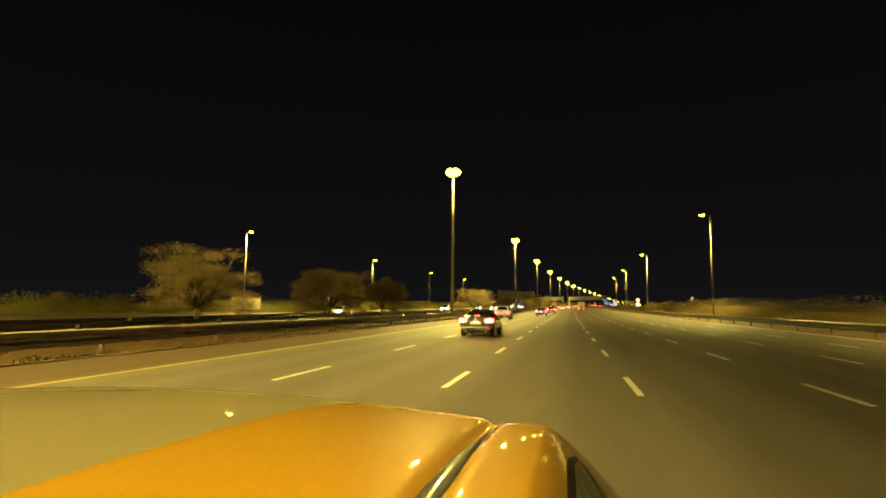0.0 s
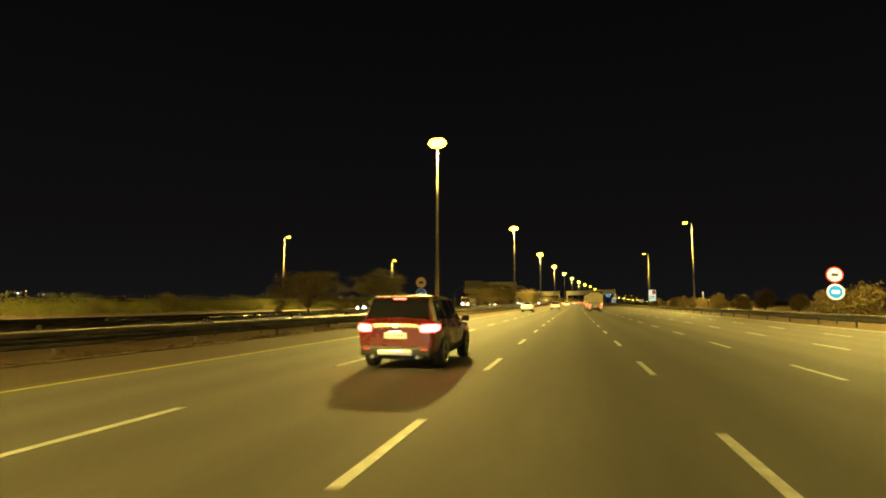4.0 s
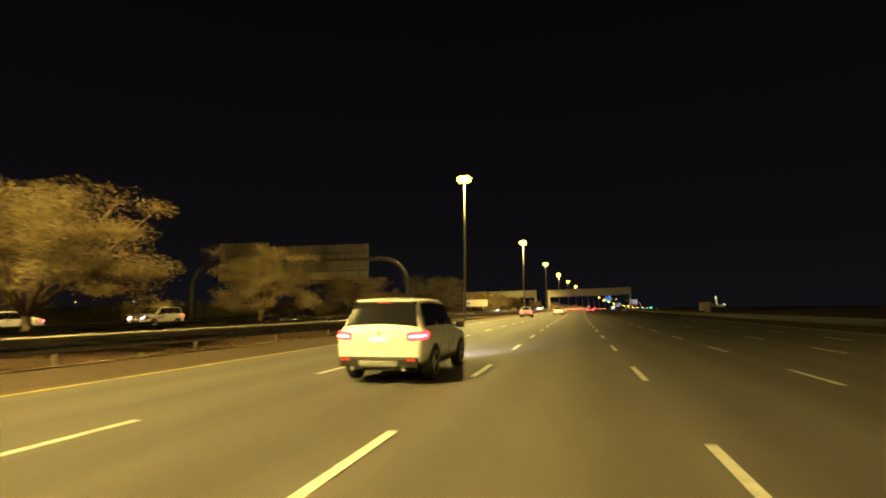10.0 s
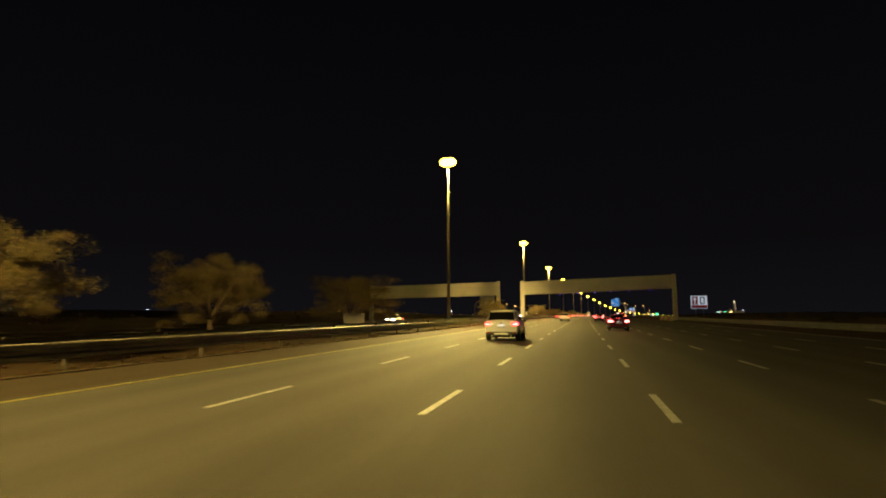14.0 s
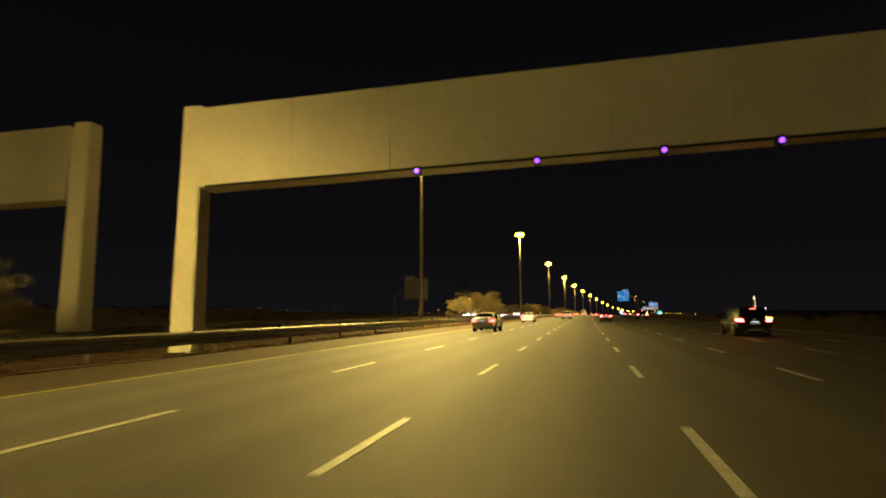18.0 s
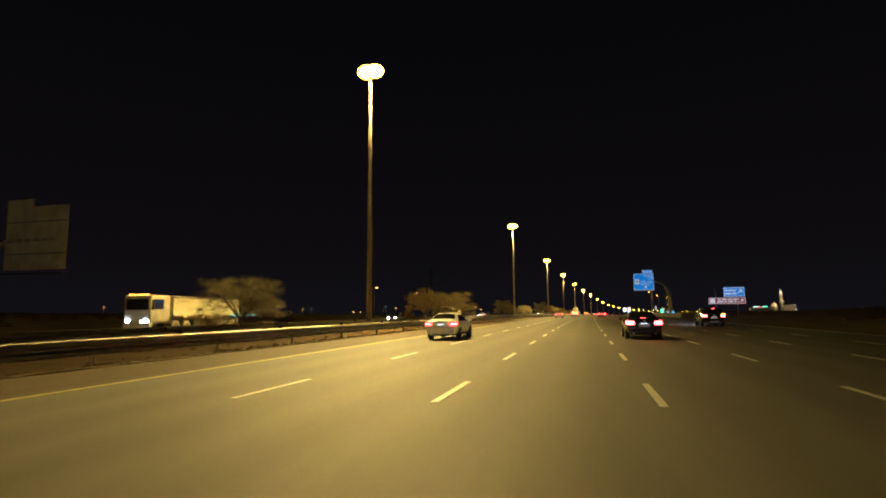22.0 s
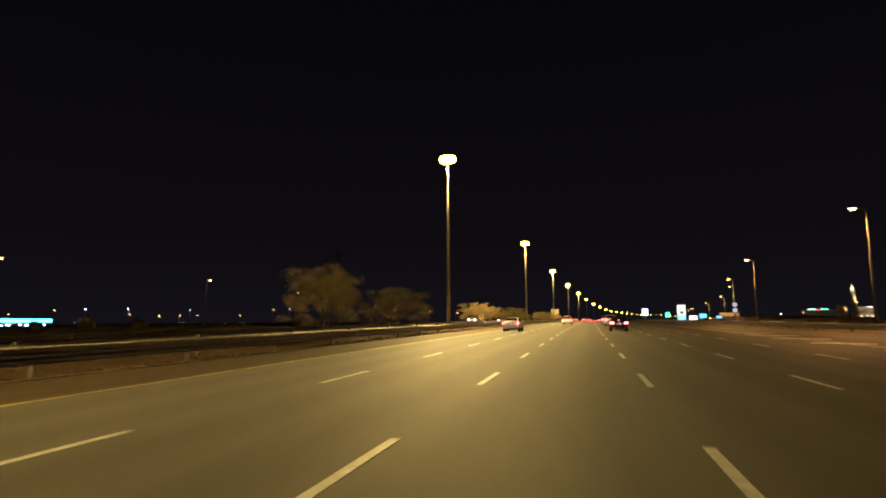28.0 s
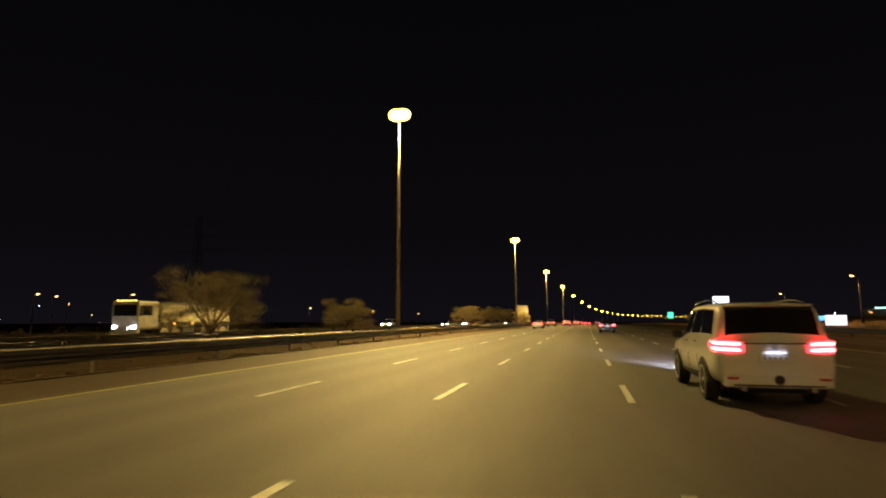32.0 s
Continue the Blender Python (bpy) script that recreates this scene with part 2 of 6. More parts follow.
def add_tube(bm, points, radii, sides=8, cap=True):
    rings = []
    for i, p in enumerate(points):
        p = Vector(p)
        a, b = Vector(points[max(0, i - 1)]), Vector(points[min(len(points) - 1, i + 1)])
        d = (b - a).normalized()
        side = d.cross(Vector((0.31, 0.93, 0.2))).normalized()
        up = d.cross(side)
        rings.append([bm.verts.new(p + (side * math.cos(2 * math.pi * k / sides) + up * math.sin(2 * math.pi * k / sides)) * radii[i]) for k in range(sides)])
    for a, b in zip(rings, rings[1:]):
        for k in range(sides):
            bm.faces.new((a[k], a[(k + 1) % sides], b[(k + 1) % sides], b[k]))
    if cap:
        bm.faces.new(rings[0][::-1])
        bm.faces.new(rings[-1])
    return bm


def tube(points, radii, sides=8):
    return add_tube(bmesh.new(), points, radii, sides)


def lathe(profile, sides=24, axis="X"):
    """Turns (radius, along) pairs round an axis."""
    bm = bmesh.new()
    rings = []
    for r, a in profile:
        ring = []
        for k in range(sides):
            c, s = math.cos(2 * math.pi * k / sides) * r, math.sin(2 * math.pi * k / sides) * r
            ring.append(bm.verts.new((a, c, s) if axis == "X" else (c, s, a)))
        rings.append(ring)
    for a, b in zip(rings, rings[1:]):
        for k in range(sides):
            bm.faces.new((a[k], a[(k + 1) % sides], b[(k + 1) % sides], b[k]))
    bm.faces.new(rings[0])
    bm.faces.new(rings[-1][::-1])
    bmesh.ops.recalc_face_normals(bm, faces=bm.faces)
    return bm


def strip(lats, ys, z=0.0, relief=None):
    """A sheet that follows the road."""
    bm = bmesh.new()
    rows = []
    for y in ys:
        rows.append([bm.verts.new(at(x, y, z + (relief(x, y) if relief else 0))) for x in lats])
    for a, b in zip(rows, rows[1:]):
        for k in range(len(lats) - 1):
            bm.faces.new((a[k], a[k + 1], b[k + 1], b[k]))
    return bm


def sweep(profile, ys, lat):
    """A section of (side, height) pairs drawn along the road."""
    bm = bmesh.new()
    rows = [[bm.verts.new(at(lat + px, y, pz)) for px, pz in profile] for y in ys]
    n = len(profile)
    for a, b in zip(rows, rows[1:]):
        for k in range(n):
            bm.faces.new((a[k], a[(k + 1) % n], b[(k + 1) % n], b[k]))
    bm.faces.new(rows[0][::-1])
    bm.faces.new(rows[-1])
    bmesh.ops.recalc_face_normals(bm, faces=bm.faces)
    return bm


def span(a, b, step):
    n = max(1, round((b - a) / step))
    return [a + (b - a) * i / n for i in range(n + 1)]


# ---- ground, carriageways, markings ----
def dunes(x, y):
    far = max(0.0, max(-x - 66, x - 24))
    k = min(1.0, far / 60.0)
    bank = 0.0
    if x > 20:
        bank = min(1.0, (x - 20) / 8) * (0.5 + 0.5 * noise.noise((y / 60, x / 40, 3.0)))
    if x < -64:
        bank = min(1.0, (-64 - x) / 8) * (0.8 + 0.6 * noise.noise((y / 70, x / 50, 7.0))) * (1 - 0.9 * min(1.0, max(0.0, (y - 780) / 60)))
    big = noise.noise((x / 170, y / 210, 0.0)) * 4 + noise.noise((x / 60, y / 55, 5.0)) * 1.6
    if x < -66:
        bank += 3.4 * math.exp(-((y - 575) / 85) ** 2) * min(1.0, (-66 - x) / 26) * (0.75 + 0.5 * noise.noise((y / 23, x / 30, 1.0)))
    if x < -80 and y > 880:
        bank -= 5.0 * min(1.0, (-80 - x) / 70) * min(1.0, (y - 880) / 90)
    return -0.05 + bank + k * max(-1.0, big) * min(1.0, 400 / (1 + far) + 0.35)


LATS = [-4200, -3000, -2000, -1400, -1000, -700, -500, -380, -290, -220, -170, -135, -110, -94, -82, -74, -68, -64, -60, -57, -42, -27, -25, -22, -19, -17, -14.8, 0, 15.5, 18, 20, 23, 26, 30, 35, 42, 52, 66, 84, 110, 145, 190, 250, 330, 450, 620, 850, 1200, 1700, 2500, 4200]
GROUND_YS = span(-900, -200, 50) + span(-190, 1500, 13) + span(1530, 3000, 60) + span(3200, 4900, 340)
ground = new("ground", mesh_from("ground", strip(LATS, GROUND_YS, 0, dunes), SAND, True))
tagged(ground, "dusty desert sand with low dunes beside the motorway", "ground", kind="structure")

median = new("median", mesh_from("median", strip([-26.9, -24, -21, -18, -16.5, -15.1], span(-300, 1500, 13), -0.042), SOIL, True))
tagged(median, "dull brown soil strip between the two carriageways", "median", kind="structure")

ROAD_YS = span(-300, 3000, 12)
ROAD_LATS = [-15.0, -12.2, -11.4, -7.5, -3.75, 0, 3.75, 7.5, 11.25, 12.4, 13.4, 15.6]


def worn_lanes(material, mesh):
    """Polished wheel tracks, two to each lane, along the road's own line, and brown dust on the hard shoulders."""
    dust = mesh.attributes.new("dust", "FLOAT", "POINT")
    for i, item in enumerate(dust.data):
        side, y = ROAD_LATS[i % len(ROAD_LATS)], ROAD_YS[i // len(ROAD_LATS)]
        item.value = 0.85 if side < -12 else 0.75 if side > 13 and y > 690 else 0.0
    across = mesh.attributes.new("across", "FLOAT", "POINT")
    for i, item in enumerate(across.data):
        item.value = ROAD_LATS[i % len(ROAD_LATS)]
    n, l = material.node_tree.nodes, material.node_tree.links
    b = n["Principled BSDF"]
    source = b.inputs["Base Color"].links[0].from_socket
    lane, turn, wave, fade = n.new("ShaderNodeAttribute"), n.new("ShaderNodeMath"), n.new("ShaderNodeMath"), n.new("ShaderNodeMapRange")
    lane.attribute_name = "across"
    turn.operation, turn.inputs[1].default_value = "MULTIPLY", 2 * math.pi / 1.875
    wave.operation = "COSINE"
    fade.inputs["From Min"].default_value, fade.inputs["From Max"].default_value = -1.0, 1.0
    fade.inputs["To Min"].default_value, fade.inputs["To Max"].default_value = 0.86, 1.10
    tint = n.new("ShaderNodeVectorMath")
    tint.operation = "SCALE"
    l.new(lane.outputs["Fac"], turn.inputs[0])
    l.new(turn.outputs[0], wave.inputs[0])
    l.new(wave.outputs[0], fade.inputs["Value"])
    l.new(source, tint.inputs[0])
    l.new(fade.outputs[0], tint.inputs["Scale"])
    shoulder, patches, amount, mix = n.new("ShaderNodeAttribute"), n.new("ShaderNodeTexNoise"), n.new("ShaderNodeMath"), n.new("ShaderNodeMix")
    shoulder.attribute_name = "dust"
    patches.inputs["Scale"].default_value = 0.5
    amount.operation = "MULTIPLY"
    mix.data_type = "RGBA"
    mix.inputs[7].default_value = (0.066, 0.043, 0.023, 1)
    span_out = n.new("ShaderNodeMapRange")
    span_out.inputs["From Min"].default_value, span_out.inputs["From Max"].default_value = 0.3, 0.6
    span_out.inputs["To Min"].default_value = 0.65
    l.new(patches.outputs["Fac"], span_out.inputs["Value"])
    l.new(shoulder.outputs["Fac"], amount.inputs[0])
    l.new(span_out.outputs[0], amount.inputs[1])
    l.new(amount.outputs[0], mix.inputs[0])
    l.new(tint.outputs[0], mix.inputs[6])
    l.new(mix.outputs[2], b.inputs["Base Color"])
    sheen = n.new("ShaderNodeMapRange")
    sheen.inputs["To Min"].default_value, sheen.inputs["To Max"].default_value = 0.5, 0.05
    l.new(amount.outputs[0], sheen.inputs["Value"])
    l.new(sheen.outputs[0], b.inputs["Specular IOR Level"])


road = new("road", mesh_from("road", strip(ROAD_LATS, ROAD_YS, 0.0), ASPHALT))
worn_lanes(ASPHALT, road.data)
tagged(road, "wide dark asphalt motorway carriageway with worn lanes", "road", kind="structure")
opposite = new("opposite_road", mesh_from("opposite_road", strip([-57, -50, -42, -34, -27], ROAD_YS, 0.0), ASPHALT_OLD))
tagged(opposite, "asphalt carriageway for the oncoming traffic", "road", kind="structure")

part("edge_line", sweep([(-0.07, 0.002), (0.07, 0.002), (0.07, 0.008), (-0.07, 0.008)], span(-300, 2600, 12), -11.52), YELLOW_LINE, road, "solid yellow edge line")
part("edge_line", sweep([(-0.07, 0.002), (0.07, 0.002), (0.07, 0.008), (-0.07, 0.008)], span(-300, 690, 12), 15.0), WHITE_LINE, road, "solid white edge line")
part("edge_line", sweep([(-0.07, 0.002), (0.07, 0.002), (0.07, 0.008), (-0.07, 0.008)], span(690, 2600, 12), 12.3), WHITE_LINE, road, "solid white edge line")
part("edge_line", sweep([(-0.07, 0.002), (0.07, 0.002), (0.07, 0.008), (-0.07, 0.008)], span(-300, 2600, 12), -28.6), YELLOW_LINE, opposite)

DASH, DASH_PHASE, DASH_LENGTH = 8.670, -0.96, 2.9


# ---- median high masts ----
def luminaire(bm_body, bm_lens, x, y, z, sx, sy, sz=0.16, drop=0.22):
    """A flat housing with a glowing bowl below it."""
    add_box(bm_body, x - sx, x + sx, y - sy, y + sy, z, z + sz, 0.05)
    m = Matrix.Translation((x, y, z - 0.01)) @ Matrix.Diagonal((sx * 0.95, sy * 1.05, drop, 1))
    bmesh.ops.create_uvsphere(bm_lens, u_segments=14, v_segments=8, radius=1.0, matrix=m)
    bmesh.ops.delete(bm_lens, geom=[v for v in bm_lens.verts if v.co.z > z + 0.01], context="VERTS")


def high_mast(height=26.3):
    ob = thing("high_mast", "tall tapered steel lighting mast with twin sodium floodlights", "street lamp", group="median lighting masts")
    part("pole", tube([(0, 0, 0.3), (0, 0, 9), (0, 0, 18), (0, 0, height)], [0.27, 0.22, 0.17, 0.12], 12), MAST, ob, smooth=True)
    part("base_plate", tube([(0, 0, 0.0), (0, 0, 0.3)], [0.45, 0.42], 12), CONCRETE, ob, "concrete footing")
    part("collar", tube([(0, 0, 9.0), (0, 0, 9.25)], [0.27, 0.27], 12), MAST, ob)
    part("access_door", box(-0.09, 0.09, -0.29, -0.22, 0.9, 1.6, 0.01), STEEL, ob)
    part("bracket", tube([(-0.95, 0, height - 0.1), (0, 0, height + 0.12), (0.95, 0, height - 0.1)], [0.06, 0.08, 0.06], 8), MAST, ob)
    for s in (-1, 1):
        shell, lens = bmesh.new(), bmesh.new()
        add_tube(shell, [(s * 0.62, 0, height + 0.24), (s * 0.62, 0, height + 0.40), (s * 0.62, 0, height + 0.50)], [0.56, 0.44, 0.18], 14)
        head = part("lamp_head", shell, MAST, ob, smooth=True)
        # oversized ellipsoid: the lens shape also stands in for the lamp's glare
        m = Matrix.Translation((s * 0.42, 0, height - 0.05)) @ Matrix.Diagonal((0.98, 0.74, 0.72, 1))
        bmesh.ops.create_uvsphere(lens, u_segments=18, v_segments=12, radius=1.0, matrix=m)
        part("lens", lens, SODIUM_GLOW, head, "glowing sodium lens swollen to its glare", smooth=True)
    return ob


MAST_LAT, MAST_STEP = -21.83, 107.95
OFFSETS = (-0.9, 2.3, -1.0, -0.6, 0.0, 0.7, 0.2, 0.3, 3.3, -2.3, -1.5)
mast_ys = [k * MAST_STEP + (OFFSETS[k] if 0 <= k < len(OFFSETS) else 0.0) for k in range(-2, 37)]
first_mast = high_mast()
first_mast.matrix_world = put(MAST_LAT, mast_ys[0])
for y in mast_ys[1:]:
    copy_thing(first_mast, put(MAST_LAT, y))
for y in mast_ys[:15]:
    lamp_light("mast_light", MAST_LAT + 0.45, y, 25.2, 150000, cone=160, across=0.110, blend=0.3, tilt=20)
    lamp_light("mast_light", MAST_LAT - 0.45, y, 25.2, 90000, cone=160, across=0.110, blend=0.3, tilt=-20)
    lamp_light("mast_spill", MAST_LAT, y - 0.6, 25.0, 13000, cone=176, blend=0.1)



# ---- lower roadside lamps ----
def roadside_lamp(height, arm, glow, label, group, steel=MAST, head_size=1.0):
    ob = thing("street_lamp", label, "street lamp", group=group)
    part("pole", tube([(0, 0, 0), (0, 0, height * 0.5), (0, 0, height)], [0.13, 0.10, 0.07], 10), steel, ob, smooth=True)
    part("base_plate", box(-0.2, 0.2, -0.2, 0.2, 0, 0.04, 0.01), STEEL, ob)
    part("arm", tube([(0, 0, height - 0.05), (arm * 0.4, 0, height + 0.12), (arm, 0, height + 0.2)], [0.05, 0.045, 0.04], 8), steel, ob)
    shell, lens = bmesh.new(), bmesh.new()
    luminaire(shell, lens, arm, 0, height + 0.16, 0.44 * head_size, 0.26 * head_size, 0.14, 0.26 * head_size)
    head = part("lamp_head", shell, steel, ob)
    part("lens", lens, glow, head, "glowing lamp lens")
    return ob


left_lamp = roadside_lamp(15.5, 1.0, SODIUM_GLOW, "steel street lamp with a lit sodium head beside the far carriageway", "far verge street lamps")
left_lamp.matrix_world = put(-62.5, -73.5)
for y in (-3.2, 67.3, 137.3, 208.5):
    copy_thing(left_lamp, put(-62.5, y))
right_lamp = roadside_lamp(16.5, -1.2, SODIUM_GLOW, "steel street lamp with a lit sodium head behind the guardrail", "near verge street lamps")
right_lamp.matrix_world = put(20.0, -76.0)
for y in (-4.5, 67.5, 139.5, 209.5):
    copy_thing(right_lamp, put(21.0 if y < 0 else 20.0, y))
for y in (-73.5, -3.2, 67.3, 137.3, 208.5):
    lamp_light("left_lamp_light", -61.5, y, 15.0, 26000)
for y in (-4.5, 67.5, 139.5, 209.5):
    lamp_light("right_lamp_light", 18.8, y, 16.1, 38000, across=0.30)
lamp_light("right_lamp_light", 18.8, -76.0, 16.1, 30000, across=0.30, tilt=25)
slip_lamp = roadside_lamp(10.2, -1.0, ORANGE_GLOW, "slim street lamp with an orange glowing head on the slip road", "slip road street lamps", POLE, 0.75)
slip_lamp.matrix_world = put(22.0, 782.0)
SLIP_LAMPS = ((23.0, 836, 0.6), (26.3, 883.6, 0.7), (34.2, 933, 0.6), (43.3, 974, 0.9), (50.0, 1021, -0.5), (52.7, 1071.5, -1.5), (50.8, 1107, -3.3), (54, 1150, -3.6), (56, 1210, -3.8))
for lat, y, dz in SLIP_LAMPS:
    copy_thing(slip_lamp, put(lat, y, dz))
for lat, y, dz in SLIP_LAMPS[:6]:
    lamp_light("slip_lamp_light", lat - 2.4, y, 10.2 + dz, 6500, (1.0, 0.50, 0.10))
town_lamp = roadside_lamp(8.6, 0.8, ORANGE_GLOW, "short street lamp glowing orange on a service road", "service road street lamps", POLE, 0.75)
town_lamp.matrix_world = put(-63.4, 756.0, 0.4)
rnd = random.Random(4)
for lat, y, dz in ((-63.4, 794, 0.1), (-70.3, 840, 0.2), (-75, 885, 0.5), (-77.5, 924, -0.3), (-92.5, 971, -0.9), (-97, 995, -2.3), (-104.5, 1006, -2.2), (-90, 1008.5, -1.9), (-92.6, 1039, -3.1), (-88, 1078, -3.0), (-84, 1120, -3.2), (-80, 1165, -3.4), (-76, 1215, -3.6)):
    copy_thing(town_lamp, put(lat, y, dz))
for y, z in ((999, -5.3), (1011, -5.0), (1022, -4.9), (1054, -4.3), (1084, -0.9), (1112, -4.0), (1165, 2.0), (1191, -3.5)):
    copy_thing(town_lamp, put(-180, y, z))
for i in range(6):
    copy_thing(town_lamp, put(-rnd.uniform(200, 330), 840 + i * 70 + rnd.uniform(-8, 8), -3.0))


# ---- lane dashes ----
dash_mesh = mesh_from("lane_dash", box(-0.068, 0.068, -DASH_LENGTH / 2, DASH_LENGTH / 2, 0.001, 0.008), WHITE_LINE)
near, rest = [], []
for lat in (-7.5, -3.75, 0.0, 3.75, 7.5, 11.25):
    for n in range(-24, 200):
        y = DASH_PHASE + n * DASH
        if lat > 11 and y > 690:
            continue
        (near if lat in (-3.75, 0.0) and -120 < y < 1080 else rest).append((lat, y))
for lat, y in near:
    part("lane_dash", dash_mesh, None, road, m=put(lat, y))
bm = bmesh.new()
for lat, y in rest:
    m = put(lat, y)
    n0 = len(bm.verts)
    add_box(bm, -0.068, 0.068, -DASH_LENGTH / 2, DASH_LENGTH / 2, 0.001, 0.008)
    bm.verts.ensure_lookup_table()
    for v in bm.verts[n0:]:
        v.co = m @ v.co
tagged(part("lane_dashes", bm, WHITE_LINE, road), kind="stuff")


# ---- guardrails ----
W_BEAM = [(0.0, 0.0), (0.05, 0.03), (0.05, 0.09), (0.0, 0.13), (0.0, 0.18), (0.05, 0.22), (0.05, 0.28), (0.0, 0.31), (-0.012, 0.31), (0.036, 0.275), (0.036, 0.225), (-0.014, 0.185), (-0.014, 0.125), (0.036, 0.085), (0.036, 0.035), (-0.012, 0.0)]
post_mesh = mesh_from("post", box(-0.06, 0.06, -0.05, 0.05, -0.1, 0.80, 0.012), DULL_STEEL)
spacer_mesh = mesh_from("spacer", box(-0.05, 0.05, -0.06, 0.06, 0.48, 0.78, 0.01), DULL_STEEL)


def guardrail(label, lat, y0, y1, facing, step, low=0.50):
    ob = thing("guardrail", label, "guardrail", kind="structure")
    part("beam", sweep([(facing * px + facing * 0.17, pz * 1.5 + low - 0.16) for px, pz in W_BEAM], span(y0, y1, 12), lat), STEEL, ob)
    # added paler lip: its colour and slope stand in for lamplight on the top
    lip = [(facing * (0.17 + a), low + 0.30 + b) for a, b in ((-0.03, 0.035), (0.03, 0.012), (0.056, -0.012), (0.052, -0.024), (0.02, 0.0), (-0.03, 0.022))]
    part("lit_lip", sweep(lip, span(y0, y1, 12), lat), ZINC, ob, "pale added lip for the lamplit top edge")
    for y in span(y0 + 1, y1 - 1, step):
        post = part("post", post_mesh, None, ob, m=put(lat, y, low - 0.5))
        part("spacer", spacer_mesh, None, post, m=pose(facing * 0.11, 0, 0))
    return ob


guardrail("galvanised steel guardrail along the sandy median", -15.75, -200, 1240, 1, 6.0)
guardrail("galvanised steel guardrail in the middle of the median", -19.7, -200, 1240, -1, 9.0)
guardrail("galvanised steel guardrail beside the oncoming carriageway", -25.2, -200, 1240, -1, 14.0)
guardrail("galvanised steel guardrail along the near verge", 17.0, -200, 462, -1, 6.0)
guardrail("galvanised steel guardrail along the slip road verge", 21.5, 772, 1240, -1, 8.0)
part_wall = thing("parapet", "low pale concrete parapet at the start of the slip road", "parapet", kind="structure")
part("wall", sweep([(-0.25, -0.05), (0.25, -0.05), (0.12, 0.5), (0.10, 0.95), (-0.10, 0.95), (-0.12, 0.5)], span(716, 772, 8), 17.2), CONCRETE, part_wall)


def water_barrier(red):
    colour = mat("barrier_plastic", (0.42, 0.16, 0.08) if red else (0.60, 0.52, 0.40), 0.6, vary=0.2, scale=3)
    ob = thing("plastic_barrier", "faded red plastic traffic barrier" if red else "dusty white plastic traffic barrier", "barrier", group="plastic barriers by the gantry")
    bm = bmesh.new()
    prof = [(-0.28, 0), (0.28, 0), (0.27, 0.28), (0.13, 0.42), (0.09, 0.98), (-0.09, 0.98), (-0.13, 0.42), (-0.27, 0.28)]
    a = [bm.verts.new((x, -0.72, z)) for x, z in prof]
    b = [bm.verts.new((x, 0.72, z)) for x, z in prof]
    for k in range(8):
        bm.faces.new((a[k], a[(k + 1) % 8], b[(k + 1) % 8], b[k]))
    bm.faces.new(a[::-1])
    bm.faces.new(b)
    bmesh.ops.recalc_face_normals(bm, faces=bm.faces)
    part("body", bm, colour, ob)
    part("filler_cap", tube([(0, 0, 0.975), (0, 0, 1.02)], [0.06, 0.05], 10), BLACK, ob)
    part("fork_slot", box(-0.285, 0.285, -0.2, 0.2, 0.03, 0.14), BLACK, ob)
    return ob


barriers = [water_barrier(False), water_barrier(True)]
for i in range(14):
    m = put(17.2 + 0.12 * math.sin(i * 1.7), 473 + i * 1.55, -0.03, 4 * math.sin(i * 2.3))
    if i < 2:
        barriers[i].matrix_world = m
    else:
        copy_thing(barriers[i % 2], m)


